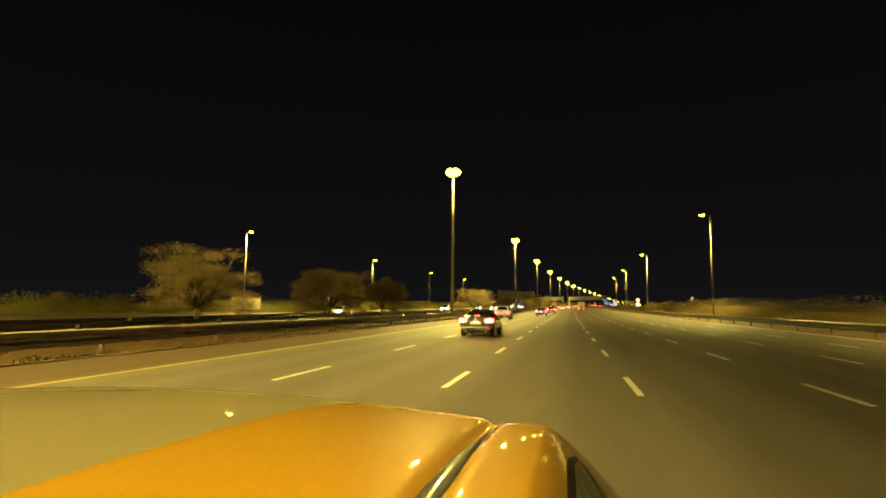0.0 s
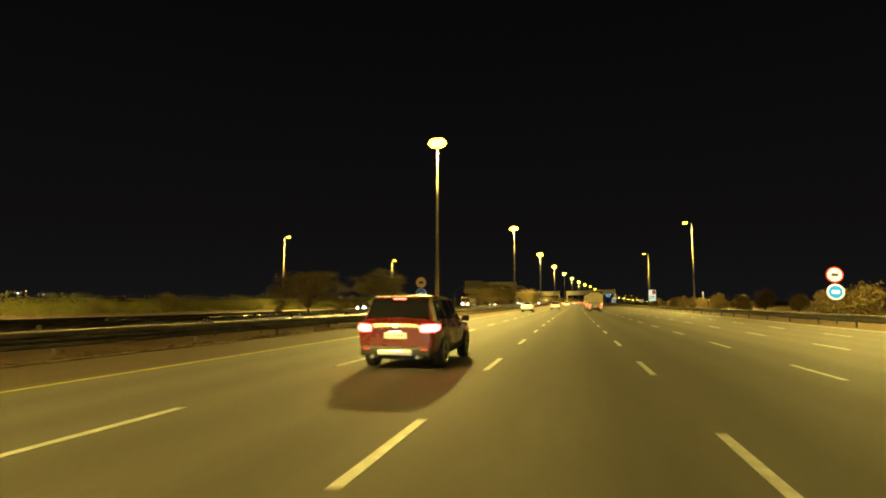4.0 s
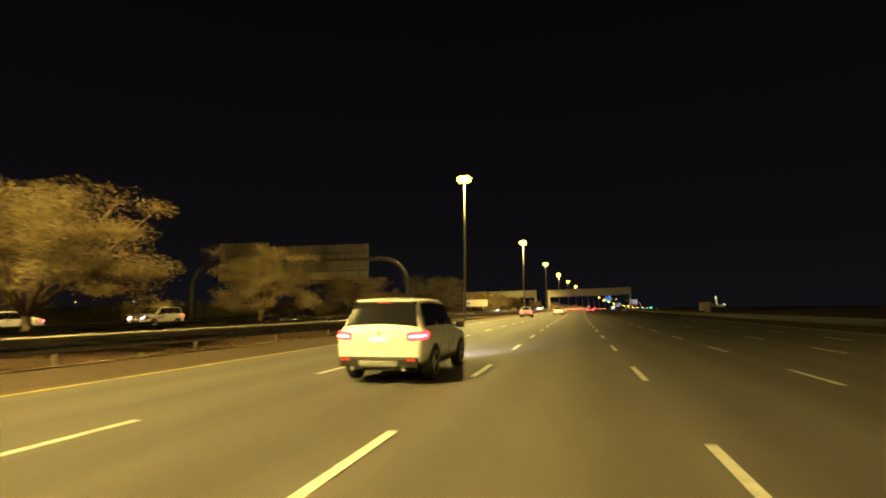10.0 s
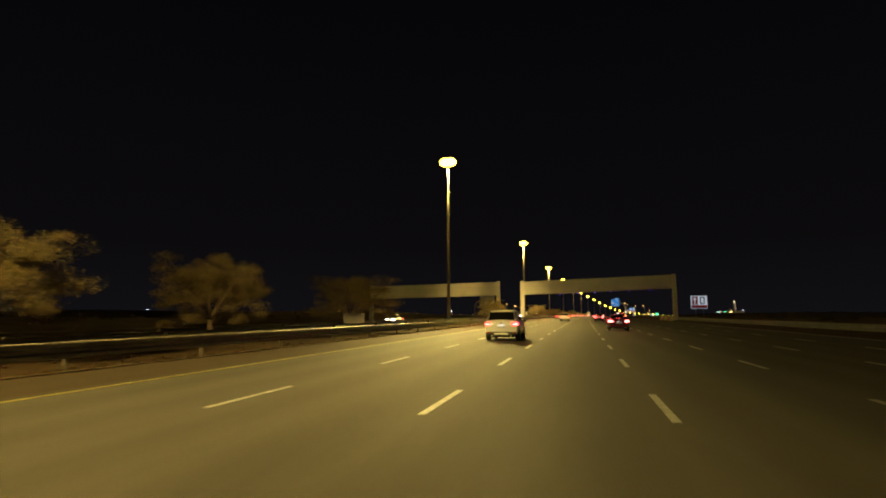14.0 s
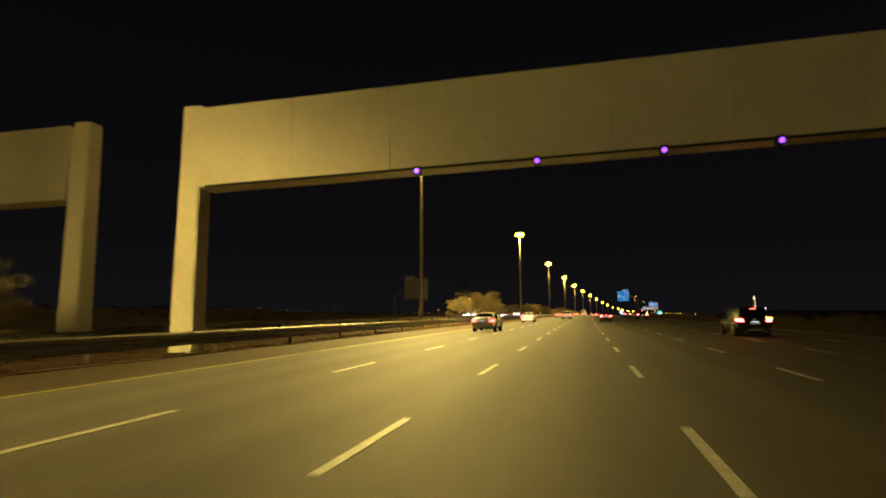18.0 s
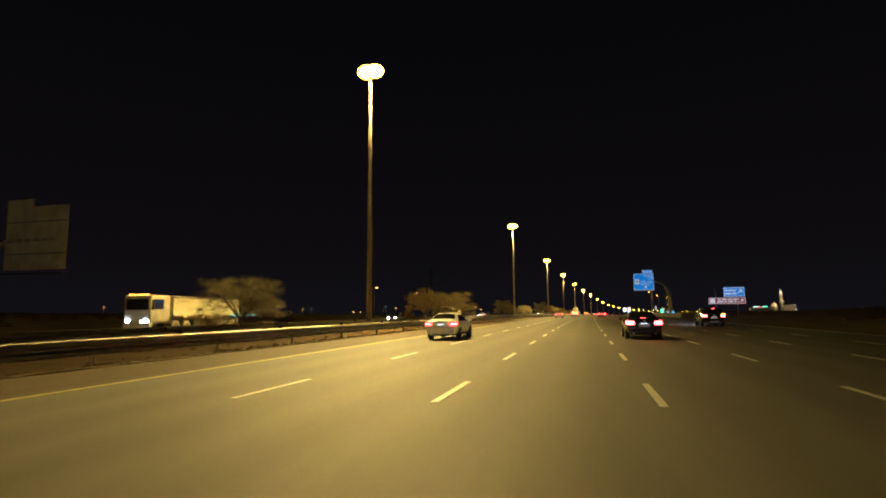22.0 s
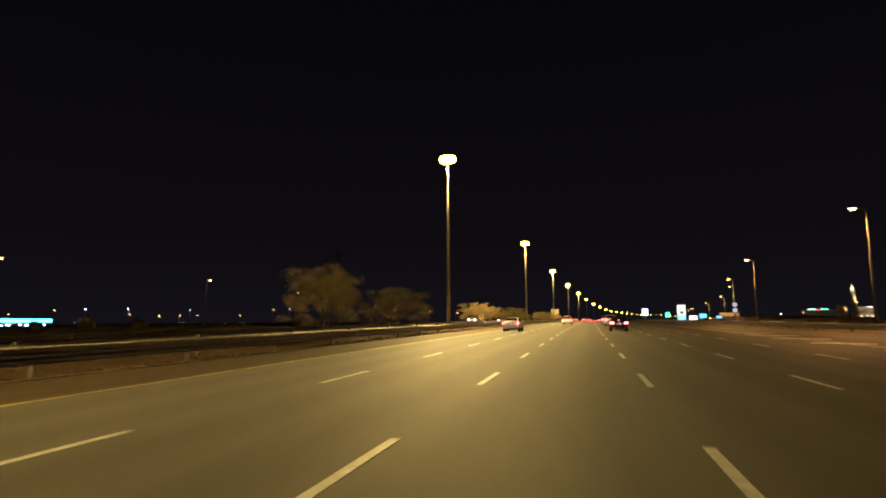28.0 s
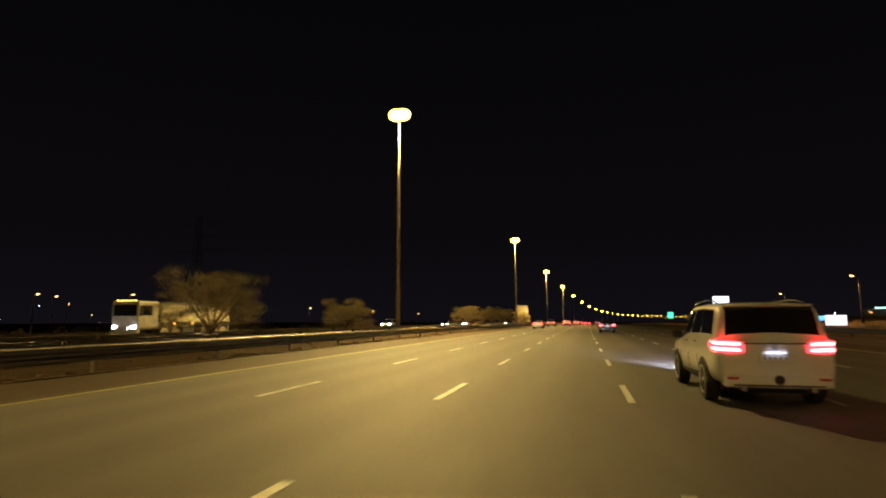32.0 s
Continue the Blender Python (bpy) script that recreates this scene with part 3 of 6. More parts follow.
# ---- trees and shrubs ----
def crown_mesh(height, spread, seed, leaves, size, material, flat=0.40):
    r = random.Random(seed)
    trunk = bmesh.new()
    lean = Vector((r.uniform(-0.3, 0.3), r.uniform(-0.3, 0.3), 0))
    fork = height * r.uniform(0.20, 0.30)
    add_tube(trunk, [(0, 0, -0.1), tuple(lean * 0.4 + Vector((0, 0, fork * 0.5))), tuple(lean + Vector((0, 0, fork)))], [0.24, 0.18, 0.15], 8)
    tips = []
    for i in range(8):
        a = i * 2 * math.pi / 8 + r.uniform(-0.35, 0.35)
        reach = spread * r.uniform(0.25, 0.48)
        mid = lean + Vector((math.cos(a) * reach * 0.5, math.sin(a) * reach * 0.5, fork + (height - fork) * r.uniform(0.35, 0.55)))
        tip = lean + Vector((math.cos(a) * reach, math.sin(a) * reach, height * r.uniform(0.62, 0.93)))
        add_tube(trunk, [tuple(lean + Vector((0, 0, fork - 0.05))), tuple(mid), tuple(tip)], [0.10, 0.06, 0.02], 5)
        tips += [mid, tip, (mid + tip) / 2]
        for j in range(2):
            t2 = mid + Vector((r.uniform(-1, 1), r.uniform(-1, 1), r.uniform(0.3, 0.9))) * reach * 0.45
            add_tube(trunk, [tuple(mid), tuple(t2)], [0.045, 0.012], 4)
            tips.append(t2)
    verts, faces = [], []
    clumps = []
    for p in tips:
        clumps.append((p, spread * r.uniform(0.08, 0.16)))
    for i in range(90):
        a, q = r.uniform(0, 2 * math.pi), math.sqrt(r.random())
        top = height * (0.97 - 0.42 * q * q * r.uniform(0.5, 1.3))
        clumps.append((lean + Vector((math.cos(a) * q * spread * 0.48, math.sin(a) * q * spread * 0.48, top - r.uniform(0, 0.46) * height)), spread * r.uniform(0.07, 0.14)))
    for i in range(leaves):
        c, rad = clumps[r.randrange(len(clumps))]
        d = Vector((r.gauss(0, 1), r.gauss(0, 1), r.gauss(0, 1))).normalized() * r.random() ** 0.72
        p = c + Vector((d.x, d.y, d.z * flat)) * rad * 1.12
        if p.z < height * 0.17:
            continue
        u = Vector((r.gauss(0, 1), r.gauss(0, 1), r.gauss(0, 0.7))).normalized()
        w = u.orthogonal().normalized() * size * r.uniform(0.25, 0.5)
        u = u * size * r.uniform(0.5, 1.2)
        n0 = len(verts)
        verts += [p - u, p + w * 1.6, p + u]
        faces.append((n0, n0 + 1, n0 + 2))
    me = bpy.data.meshes.new("crown")
    me.from_pydata([tuple(v) for v in verts], [], faces)
    me.materials.append(material)
    return mesh_from("trunk", trunk, BARK, True), me


def tree(height, spread, seed):
    ob = thing("tree", "dusty umbrella-shaped desert tree with sparse leaves", "tree", group="median trees")
    t, c = crown_mesh(height, spread, seed, 56000, 0.058, LEAF)
    part("trunk", t, None, ob)
    part("crown", c, None, ob)
    return ob


kinds = [tree(5.3, 7.6, 11), tree(5.4, 8.4, 23), tree(5.2, 6.8, 37), tree(5.5, 9.2, 51)]
TREES = ((-73, 5.0), (-55, 5.1), (-40, 5.2), (17, 5.3), (33, 4.8), (67, 4.3), (83, 5.4), (145.5, 4.7), (164, 6.6), (181, 6.9), (196, 5.4), (236, 6.2), (253, 5.8), (267, 5.0), (282, 4.1), (302, 6.4), (345, 5.5), (359, 5.1), (373, 5.4), (393, 5.1), (468, 5.1), (484, 3.9), (559, 4.3), (576, 5.4), (590, 4.8), (626, 4.1), (667, 5.1), (683, 4.7), (732, 4.7), (773, 4.0), (823, 6.0), (840, 4.6), (886, 4.6), (902, 4.3), (918, 3.6), (935, 4.4), (953, 3.7), (1005, 4.4), (1030, 4.9), (1048, 4.6), (1085, 4.8))
rnd = random.Random(9)
for i, (y, h) in enumerate(TREES):
    m = put(-21.2 + rnd.uniform(-0.5, 0.5), y, -0.05, rnd.uniform(0, 360))
    k = h / 5.35
    if i < 4:
        kinds[i].scale = (k, k, k)
        kinds[i].matrix_world = m @ Matrix.Diagonal((k * 0.85, k * 0.85, k, 1))
    else:
        ob = copy_thing(kinds[i % 4], m)
        ob.matrix_world = m @ Matrix.Diagonal((k * rnd.uniform(0.76, 0.96), k * rnd.uniform(0.76, 0.96), k, 1))


def scrub(name, label, category, lat0, lat1, y0, y1, count, height, material, seed, blades=60, size=0.16):
    """Low plants that nobody could count, in one mesh."""
    r = random.Random(seed)
    verts, faces = [], []
    for i in range(count):
        lat, y = r.uniform(lat0, lat1), r.uniform(y0, y1)
        h = height * r.uniform(0.35, 1.15)
        base = at(lat, y, dunes(lat, y))
        for j in range(blades):
            d = Vector((r.gauss(0, 0.55), r.gauss(0, 0.55), abs(r.gauss(0, 0.5))))
            d.z *= max(0.25, 1.15 - 0.55 * (d.x * d.x + d.y * d.y))
            p = base + Vector((d.x * h, d.y * h, min(1.0, d.z) * h))
            u = Vector((r.gauss(0, 1), r.gauss(0, 1), r.gauss(0.5, 1))).normalized()
            w = u.orthogonal().normalized() * size * r.uniform(0.3, 0.6)
            u *= size * r.uniform(0.6, 1.3)
            n0 = len(verts)
            verts += [p - u, p + w * 1.6, p + u]
            faces.append((n0, n0 + 1, n0 + 2))
    me = bpy.data.meshes.new(name)
    me.from_pydata([tuple(v) for v in verts], [], faces)
    me.materials.append(material)
    return tagged(new(name, me), label, category, kind="stuff")


scrub("hedge", "uneven green shrubs along the far verge", "shrubs", -72, -63.5, -120, 330, 1600, 2.4, SHRUB, 1, 150, 0.12)
scrub("hedge", "dusty shrubs and dry bushes behind the near guardrail", "shrubs", 21.5, 27, -120, 40, 460, 2.6, LEAF, 2, 420, 0.075)
scrub("dry_grass", "dry grass tufts on the sandy median", "grass", -24.5, -17.8, -140, 1150, 2400, 0.16, DRY, 3, 26, 0.05)
scrub("dry_grass", "low dry grass along the foot of the guardrail", "grass", -15.70, -15.14, -120, 1150, 7600, 0.20, DRY, 12, 22, 0.06)
scrub("dry_grass", "sparse dry scrub on the far desert verge", "scrub", -120, -66, 330, 1150, 700, 0.9, DRY, 5, 40, 0.22)
scrub("dry_grass", "sparse dry scrub on the near desert verge", "scrub", 24, 90, 330, 1150, 500, 0.8, DRY, 6, 40, 0.22)


def bush(seed, label):
    """A rounded bush of many small leaves on short stems."""
    r = random.Random(seed)
    ob = thing("bush", label, "bush", group="verge bushes")
    stems = bmesh.new()
    verts, faces = [], []
    centres = []
    for i in range(9):
        a = r.uniform(0, 2 * math.pi)
        tip = Vector((math.cos(a) * r.uniform(0.1, 0.8), math.sin(a) * r.uniform(0.1, 0.8), r.uniform(0.5, 1.6)))
        add_tube(stems, [(0, 0, -0.2), tuple(tip * 0.5), tuple(tip)], [0.05, 0.03, 0.012], 4)
        centres.append(tip)
    for i in range(5200):
        c = centres[r.randrange(9)]
        p = c + Vector((r.gauss(0, 0.32), r.gauss(0, 0.32), r.gauss(0, 0.30)))
        if p.z < 0.02:
            continue
        u = Vector((r.gauss(0, 1), r.gauss(0, 1), r.gauss(0, 1))).normalized()
        w = u.orthogonal().normalized() * 0.035
        u *= 0.10 * r.uniform(0.5, 1.2)
        n0 = len(verts)
        verts += [p - u, p + w, p + u, p - w]
        faces.append((n0, n0 + 1, n0 + 2, n0 + 3))
    me = bpy.data.meshes.new("foliage")
    me.from_pydata([tuple(v) for v in verts], [], faces)
    me.materials.append(LEAF)
    part("stems", stems, BARK, ob)
    part("foliage", me, None, ob)
    return ob


bushes = [bush(3, "rounded dusty green bush on the sandy verge"), bush(8, "sparse dry bush on the sandy verge")]
rnd = random.Random(17)
spots = [(rnd.uniform(22.5, 27), 30 + i * 8.6 + rnd.uniform(-2.5, 2.5), rnd.uniform(0.85, 1.5)) for i in range(24)]
spots += [(rnd.uniform(-69, -65), -95 + i * 26 + rnd.uniform(-8, 8), rnd.uniform(0.9, 1.5)) for i in range(16)]
spots += [(-66, 842, 0.7), (-67, 850, 0.9), (-66, 858, 0.8), (-66, 905, 1.3), (-67, 911, 1.1), (-67, 948, 1.2)]
for i, (lat, y, k) in enumerate(spots):
    m = put(lat, y, dunes(lat, y) - 0.02, rnd.uniform(0, 360)) @ Matrix.Diagonal((k, k, k, 1))
    if i < 2:
        bushes[i].matrix_world = m
    else:
        copy_thing(bushes[i % 2], m).matrix_world = m

part("kerb", sweep([(-0.07, -0.05), (0.07, -0.05), (0.07, 0.045), (-0.07, 0.05)], span(-300, 1500, 12), -15.08), KERB, road, "low dusty kerb")


# ---- toll gantry over both carriageways ----
def gantry(label, lat0, lat1, y, top0, top1, deep, lamps=()):
    ob = thing("toll_gantry", label, "gantry", kind="structure")
    mid = (lat0 + lat1) / 2
    ob.matrix_world = pose(*at(mid, y), 0, 0, 0)
    half = (lat1 - lat0) / 2
    for s, top in ((-1, top0), (1, top1)):
        bm = bmesh.new()
        prof = ((0.50, 0.0), (0.46, top * 0.55), (0.42, top + 0.2))
        rings = []
        for w, z in prof:
            rings.append([bm.verts.new((s * half + sx * w, sy * w * 0.9, z)) for sx, sy in ((-1, -1), (1, -1), (1, 1), (-1, 1))])
        for a, b in zip(rings, rings[1:]):
            for k in range(4):
                bm.faces.new((a[k], a[(k + 1) % 4], b[(k + 1) % 4], b[k]))
        bm.faces.new(rings[-1])
        bmesh.ops.bevel(bm, geom=list(bm.edges), offset=0.04, segments=2, affect="EDGES")
        part("column", bm, CLADDING, ob)
    n = 9
    for i in range(n):
        x0, x1 = -half + 0.5 + (2 * half - 1) * i / n, -half + 0.5 + (2 * half - 1) * (i + 1) / n - 0.008
        t0 = top0 + (top1 - top0) * (i / n)
        t1 = top0 + (top1 - top0) * ((i + 1) / n)
        bm = bmesh.new()
        v = [bm.verts.new(p) for p in ((x0, -0.55, t0 - deep), (x1, -0.55, t1 - deep), (x1, 0.55, t1 - deep), (x0, 0.55, t0 - deep), (x0, -0.55, t0), (x1, -0.55, t1), (x1, 0.55, t1), (x0, 0.55, t0))]
        for q in ((3, 2, 1, 0), (4, 5, 6, 7), (0, 1, 5, 4), (2, 3, 7, 6), (1, 2, 6, 5), (3, 0, 4, 7)):
            bm.faces.new([v[k] for k in q])
        bmesh.ops.bevel(bm, geom=list(bm.edges), offset=0.015, segments=1, affect="EDGES")
        part("cladding_panel", bm, CLADDING, ob)
    low = min(top0, top1) - deep
    if lamps:
        part("sensor_rail", tube([(-half + 1, -0.75, low - 0.02), (half - 1, -0.75, low + (top1 - top0) * 0.9)], [0.05, 0.05], 6), BLACK, ob)
        for lat in lamps:
            x = lat - mid
            z = low + (top1 - top0) * (x + half) / (2 * half) - 0.16
            cam_box = part("sensor", box(x - 0.12, x + 0.12, -0.95, -0.6, z - 0.14, z + 0.14, 0.02), BLACK, ob)
            part("beacon", lathe([(0.01, -0.06), (0.09, -0.05), (0.09, 0.0)], 10, "Z"), PURPLE, cam_box, "violet indicator light", m=pose(x, -0.98, z - 0.05, 90, 0, 0))
    return ob


PURPLE = lamp_mat("violet_led", (0.22, 0.05, 1.0), 3.0)
gantry("grey-clad toll gantry spanning the carriageway with violet sensor lights", -16.6, 20.3, 489.5, 9.8, 11.0, 3.3, (-7.0, -2.7, 1.5, 5.1, 9.4, 14.3))
gantry("grey-clad toll gantry spanning the oncoming carriageway", -57.5, -22.9, 490.5, 9.2, 9.9, 3.4)


# ---- road signs ----
def bar_rows(ob_part, x0, x1, z0, z1, rows, y, material, seed, gap=0.35):
    """Lines of unreadable writing as plain bars."""
    r = random.Random(seed)
    h = (z1 - z0) / rows
    for k in range(rows):
        bm = bmesh.new()
        x = x0 + r.uniform(0, 0.05) * (x1 - x0)
        zb = z0 + h * k + h * gap / 2
        while x < x1 - 0.05:
            w = min(x1 - x, r.uniform(0.10, 0.28) * (x1 - x0))
            add_box(bm, x, x + w, y - 0.006, y, zb, zb + h * (1 - gap))
            x += w + 0.05 * (x1 - x0)
        part("writing", bm, material, ob_part)


def panel(ob, x0, x1, z0, z1, face, border=None, y=0.0, depth=0.06, name="panel", label=""):
    p = part(name, box(x0, x1, y, y + depth, z0, z1, 0.012), face, ob, label)
    if border is not None:
        w, bm = 0.05 * min(1.5, z1 - z0), bmesh.new()
        i = 0.05
        for a in ((x0 + i, x1 - i, z0 + i, z0 + i + w), (x0 + i, x1 - i, z1 - i - w, z1 - i), (x0 + i, x0 + i + w, z0 + i + w, z1 - i - w), (x1 - i - w, x1 - i, z0 + i + w, z1 - i - w)):
            add_box(bm, a[0], a[1], y - 0.005, y, a[2], a[3])
        part("border", bm, border, p)
    return p


def words(ob, text, x, z, size, material, y):
    data = bpy.data.curves.new("lettering", "FONT")
    data.body, data.size, data.extrude = text, size, 0.003
    data.materials.append(material)
    o = new("lettering", data)
    o.parent = ob
    o.matrix_local = pose(x, y, z, 90, 0, 0)
    return o


def arrow(ob, x, z, s, material, y):
    bm = bmesh.new()
    pts = [(-1, -0.75), (-0.75, -1), (0.35, 0.1), (0.35, -0.6), (0.8, -0.6), (0.8, 0.8), (-0.6, 0.8), (-0.6, 0.35), (0.1, 0.35)]
    a = [bm.verts.new((x + px * s, y, z + pz * s)) for px, pz in pts]
    b = [bm.verts.new((x + px * s, y - 0.006, z + pz * s)) for px, pz in pts]
    bm.faces.new(a)
    bm.faces.new(b[::-1])
    for k in range(len(pts)):
        bm.faces.new((a[k], b[k], b[(k + 1) % len(pts)], a[(k + 1) % len(pts)]))
    bmesh.ops.recalc_face_normals(bm, faces=bm.faces)
    return part("arrow", bm, material, ob)


def curved_arm(ob, foot, top, reach, r=0.26):
    """A post that bends over into an arm."""
    s = 1 if reach > 0 else -1
    bend = 4.0
    pts = [(foot, 0.48, 0.0), (foot, 0.48, (top - bend) * 0.5), (foot, 0.48, top - bend)]
    for k in range(1, 7):
        a = k * math.pi / 12
        pts.append((foot + s * bend * (1 - math.cos(a)), 0.48, top - bend + bend * math.sin(a)))
    pts.append((foot + reach, 0.48, top))
    part("curved_post", tube(pts, [r] * 3 + [r * 0.95] * 6 + [r * 0.7], 12), MAST, ob, smooth=True)
    part("base_plate", box(foot - 0.45, foot + 0.45, 0.03, 0.93, 0.0, 0.06, 0.01), STEEL, ob)


def exit_sign():
    ob = thing("overhead_sign", "bright blue motorway exit sign on a curved steel post", "road sign", put(16.0, 758, 0))
    curved_arm(ob, 4.5, 9.75, -8.6, 0.30)
    p = panel(ob, -4.8, 0.45, 7.3, 11.9, SIGN_BLUE, SIGN_WHITE, name="main_panel")
    q = panel(ob, -2.5, 0.2, 11.98, 12.85, SIGN_BLUE, SIGN_WHITE, name="exit_panel", label="small blue exit plate")
    bar_rows(q, -2.3, 0.0, 12.2, 12.62, 1, -0.008, SIGN_WHITE, 3, 0.45)
    words(p, "\ufe94\ufed7\ufead\ufe8e\ufeb8\ufedf\ufe8d", -2.0, 11.05, 0.78, SIGN_WHITE, -0.008)
    words(p, "\ufeaa\ufef3\ufeac\ufedf\ufe8d", -1.2, 10.35, 0.78, SIGN_WHITE, -0.008)
    words(p, "Al Sharjah", -3.05, 9.35, 0.72, SIGN_WHITE, -0.008)
    words(p, "Al Dhaid", -3.05, 8.70, 0.72, SIGN_WHITE, -0.008)
    badge = part("route_badge", box(-4.45, -3.35, -0.008, 0, 9.0, 10.35, 0.0), SIGN_WHITE, p, "white route badge")
    part("badge_mark", lathe([(0.02, -0.004), (0.36, -0.004), (0.36, 0.004), (0.02, 0.004)], 16, "Z"), BACK, badge, "grey emblem", m=pose(-3.9, -0.012, 9.72, 90, 0, 0))
    arrow(p, -1.75, 8.05, 0.42, SIGN_WHITE, -0.004)
    for x in (-4.0, -2.2, -0.4):
        part("light_bar", tube([(x, 0.0, 7.25), (x, -0.75, 7.05)], [0.03, 0.03], 6), STEEL, ob)
    return ob


exit_sign()


def verge_sign():
    ob = thing("verge_sign", "blue and brown direction sign with white writing on two posts", "road sign", put(21.0, 692.5))
    for x in (-1.7, 1.5):
        part("post", tube([(x, 0.12, -0.1), (x, 0.12, 5.0)], [0.07, 0.07], 8), STEEL, ob)
    p = panel(ob, -0.5, 2.6, 3.68, 5.2, SIGN_BLUE, SIGN_WHITE, name="blue_panel", label="bright blue panel")
    bar_rows(p, -0.3, 1.4, 3.9, 4.95, 2, -0.008, SIGN_WHITE, 7, 0.5)
    arrow(p, 1.95, 4.55, 0.36, SIGN_WHITE, -0.004)
    q = panel(ob, -2.8, 2.7, 2.5, 3.55, SIGN_BROWN, SIGN_WHITE, name="brown_panel", label="brown tourist panel")
    part("pictogram", box(-2.55, -1.85, -0.008, 0, 2.68, 3.38), SIGN_WHITE, q)
    bar_rows(q, -1.6, 1.7, 2.7, 3.4, 2, -0.008, SIGN_WHITE, 8, 0.45)
    arrow(q, 2.15, 3.05, 0.28, SIGN_WHITE, -0.004)


verge_sign()


def toll_sign():
    ob = thing("toll_sign", "white and red sign with an up arrow on posts", "road sign", put(19.0, 452))
    for x in (-0.6, 0.7):
        part("post", tube([(x, 0.12, -0.1), (x, 0.12, 4.4)], [0.06, 0.06], 8), STEEL, ob)
    p = panel(ob, -1.35, 1.35, 2.45, 4.7, SIGN_WHITE, None, name="panel")
    part("red_band", box(-1.3, 1.3, -0.008, 0, 2.52, 3.05), SIGN_RED, p)
    part("left_field", box(-1.2, -0.2, -0.008, 0, 3.15, 4.58), SIGN_RED, p)
    bm = bmesh.new()
    add_box(bm, -0.78, -0.62, -0.014, -0.008, 3.3, 4.1)
    v = [bm.verts.new((x, -0.012, z)) for x, z in ((-1.0, 4.0), (-0.4, 4.0), (-0.7, 4.45))]
    bm.faces.new(v)
    part("up_arrow", bm, SIGN_WHITE, p)
    part("badge", box(0.15, 0.95, -0.008, 0, 3.2, 4.5), INK, p)
    part("badge_mark", box(0.35, 0.75, -0.014, -0.008, 3.4, 4.3), SIGN_WHITE, p)


toll_sign()


def sign_back(label, y, lat0, lat1, low, high, foot, reach, arm_top, step_lat=None):
    """A sign that faces the oncoming traffic: its ribbed back is seen."""
    mid = (lat0 + lat1) / 2
    ob = thing("overhead_sign", label, "road sign", put(mid, y))
    half = (lat1 - lat0) / 2
    n = max(3, round((lat1 - lat0) / 1.1))
    for i in range(n):
        x0 = -half + 2 * half * i / n
        x1 = -half + 2 * half * (i + 1) / n - 0.02
        hi = high + (0.75 if step_lat and (x0 + mid) < step_lat else 0)
        p = part("sign_panel", box(x0, x1, 0.3, 0.36, low, hi), BACK, ob)
        part("rib", box(x0 + 0.1, x0 + 0.18, 0.2, 0.3, low + 0.05, hi - 0.05), BACK, p)
    for z in (low + (high - low) * 0.25, low + (high - low) * 0.75):
        part("cross_beam", box(-half, half, 0.1, 0.2, z - 0.06, z + 0.06), STEEL, ob)
    curved_arm(ob, foot - mid, arm_top, reach, 0.3)
    part("walkway", box(-half, half, -0.1, 0.9, low - 0.35, low - 0.28), STEEL, ob)
    return ob


s1 = sign_back("back of a large overhead sign on a curved steel post", 298, -56.6, -31.3, 5.9, 11.2, -25.2, -30.0, 8.9, -48.4)
curved_arm(s1, -61.6 - (-56.6 - 31.3) / 2, 8.9, 6.5, 0.3)
sign_back("back of a tall overhead sign on a curved steel post", 641.5, -57.7, -50.0, 6.0, 12.4, -61.0, 9.5, 9.0, -55)


def flat_board(label, lat, y, width, low, high, face, bars, turn=0.0):
    ob = thing("board", label, "sign board", put(lat, y, -0.03, turn))
    for x in (-width * 0.3, width * 0.3):
        part("post", box(x - 0.12, x + 0.12, 0.07, 0.22, -0.1, high - 0.1, 0.01), STEEL, ob)
    p = panel(ob, -width / 2, width / 2, low, high, face, None)
    if bars:
        part("logo", box(-width * 0.44, -width * 0.32, -0.008, 0, low + (high - low) * 0.25, high - (high - low) * 0.3), PLAIN_BLUE, p)
        bar_rows(p, -width * 0.28, width * 0.45, low + 0.15, high - 0.12, 3, -0.008, FADED, 12, 0.62)
    return ob


flat_board("pale sign board with faded writing on two dark posts", -21.3, 332.5, 4.4, 1.95, 3.3, BOARD, True)
flat_board("plain pale hoarding by the far verge", -64.0, 0.0, 5.6, 0.6, 2.9, BOARD, False, 20)
flat_board("small pale board behind the median guardrail", -21.0, 392, 2.0, 0.6, 1.7, BACK, False)


def speed_signs():
    ob = thing("speed_sign", "round red-rimmed speed sign above a round blue sign on a post", "road sign", put(-17.9, 87))
    part("post", tube([(0, 0.06, -0.1), (0, 0.06, 4.3)], [0.05, 0.05], 8), STEEL, ob)
    for z, rim, face in ((3.79, SIGN_RED, PLAIN_WHITE), (2.56, PLAIN_WHITE, PLAIN_BLUE)):
        disc = part("disc", lathe([(0.01, -0.012), (0.6, -0.012), (0.6, 0.012), (0.01, 0.012)], 28, "Z"), rim, ob, m=pose(0, 0, z, 90, 0, 0))
        part("face", lathe([(0.01, 0.004), (0.54, 0.004), (0.54, 0.010), (0.01, 0.010)], 28, "Z"), face, disc, m=pose(0, 0, 0.008, 0, 0, 0))
        part("writing", box(-0.26, 0.26, -0.03, -0.026, -0.13, 0.13), INK if face is PLAIN_WHITE else PLAIN_WHITE, disc, m=pose(0, 0, 0, -90, 0, 0))


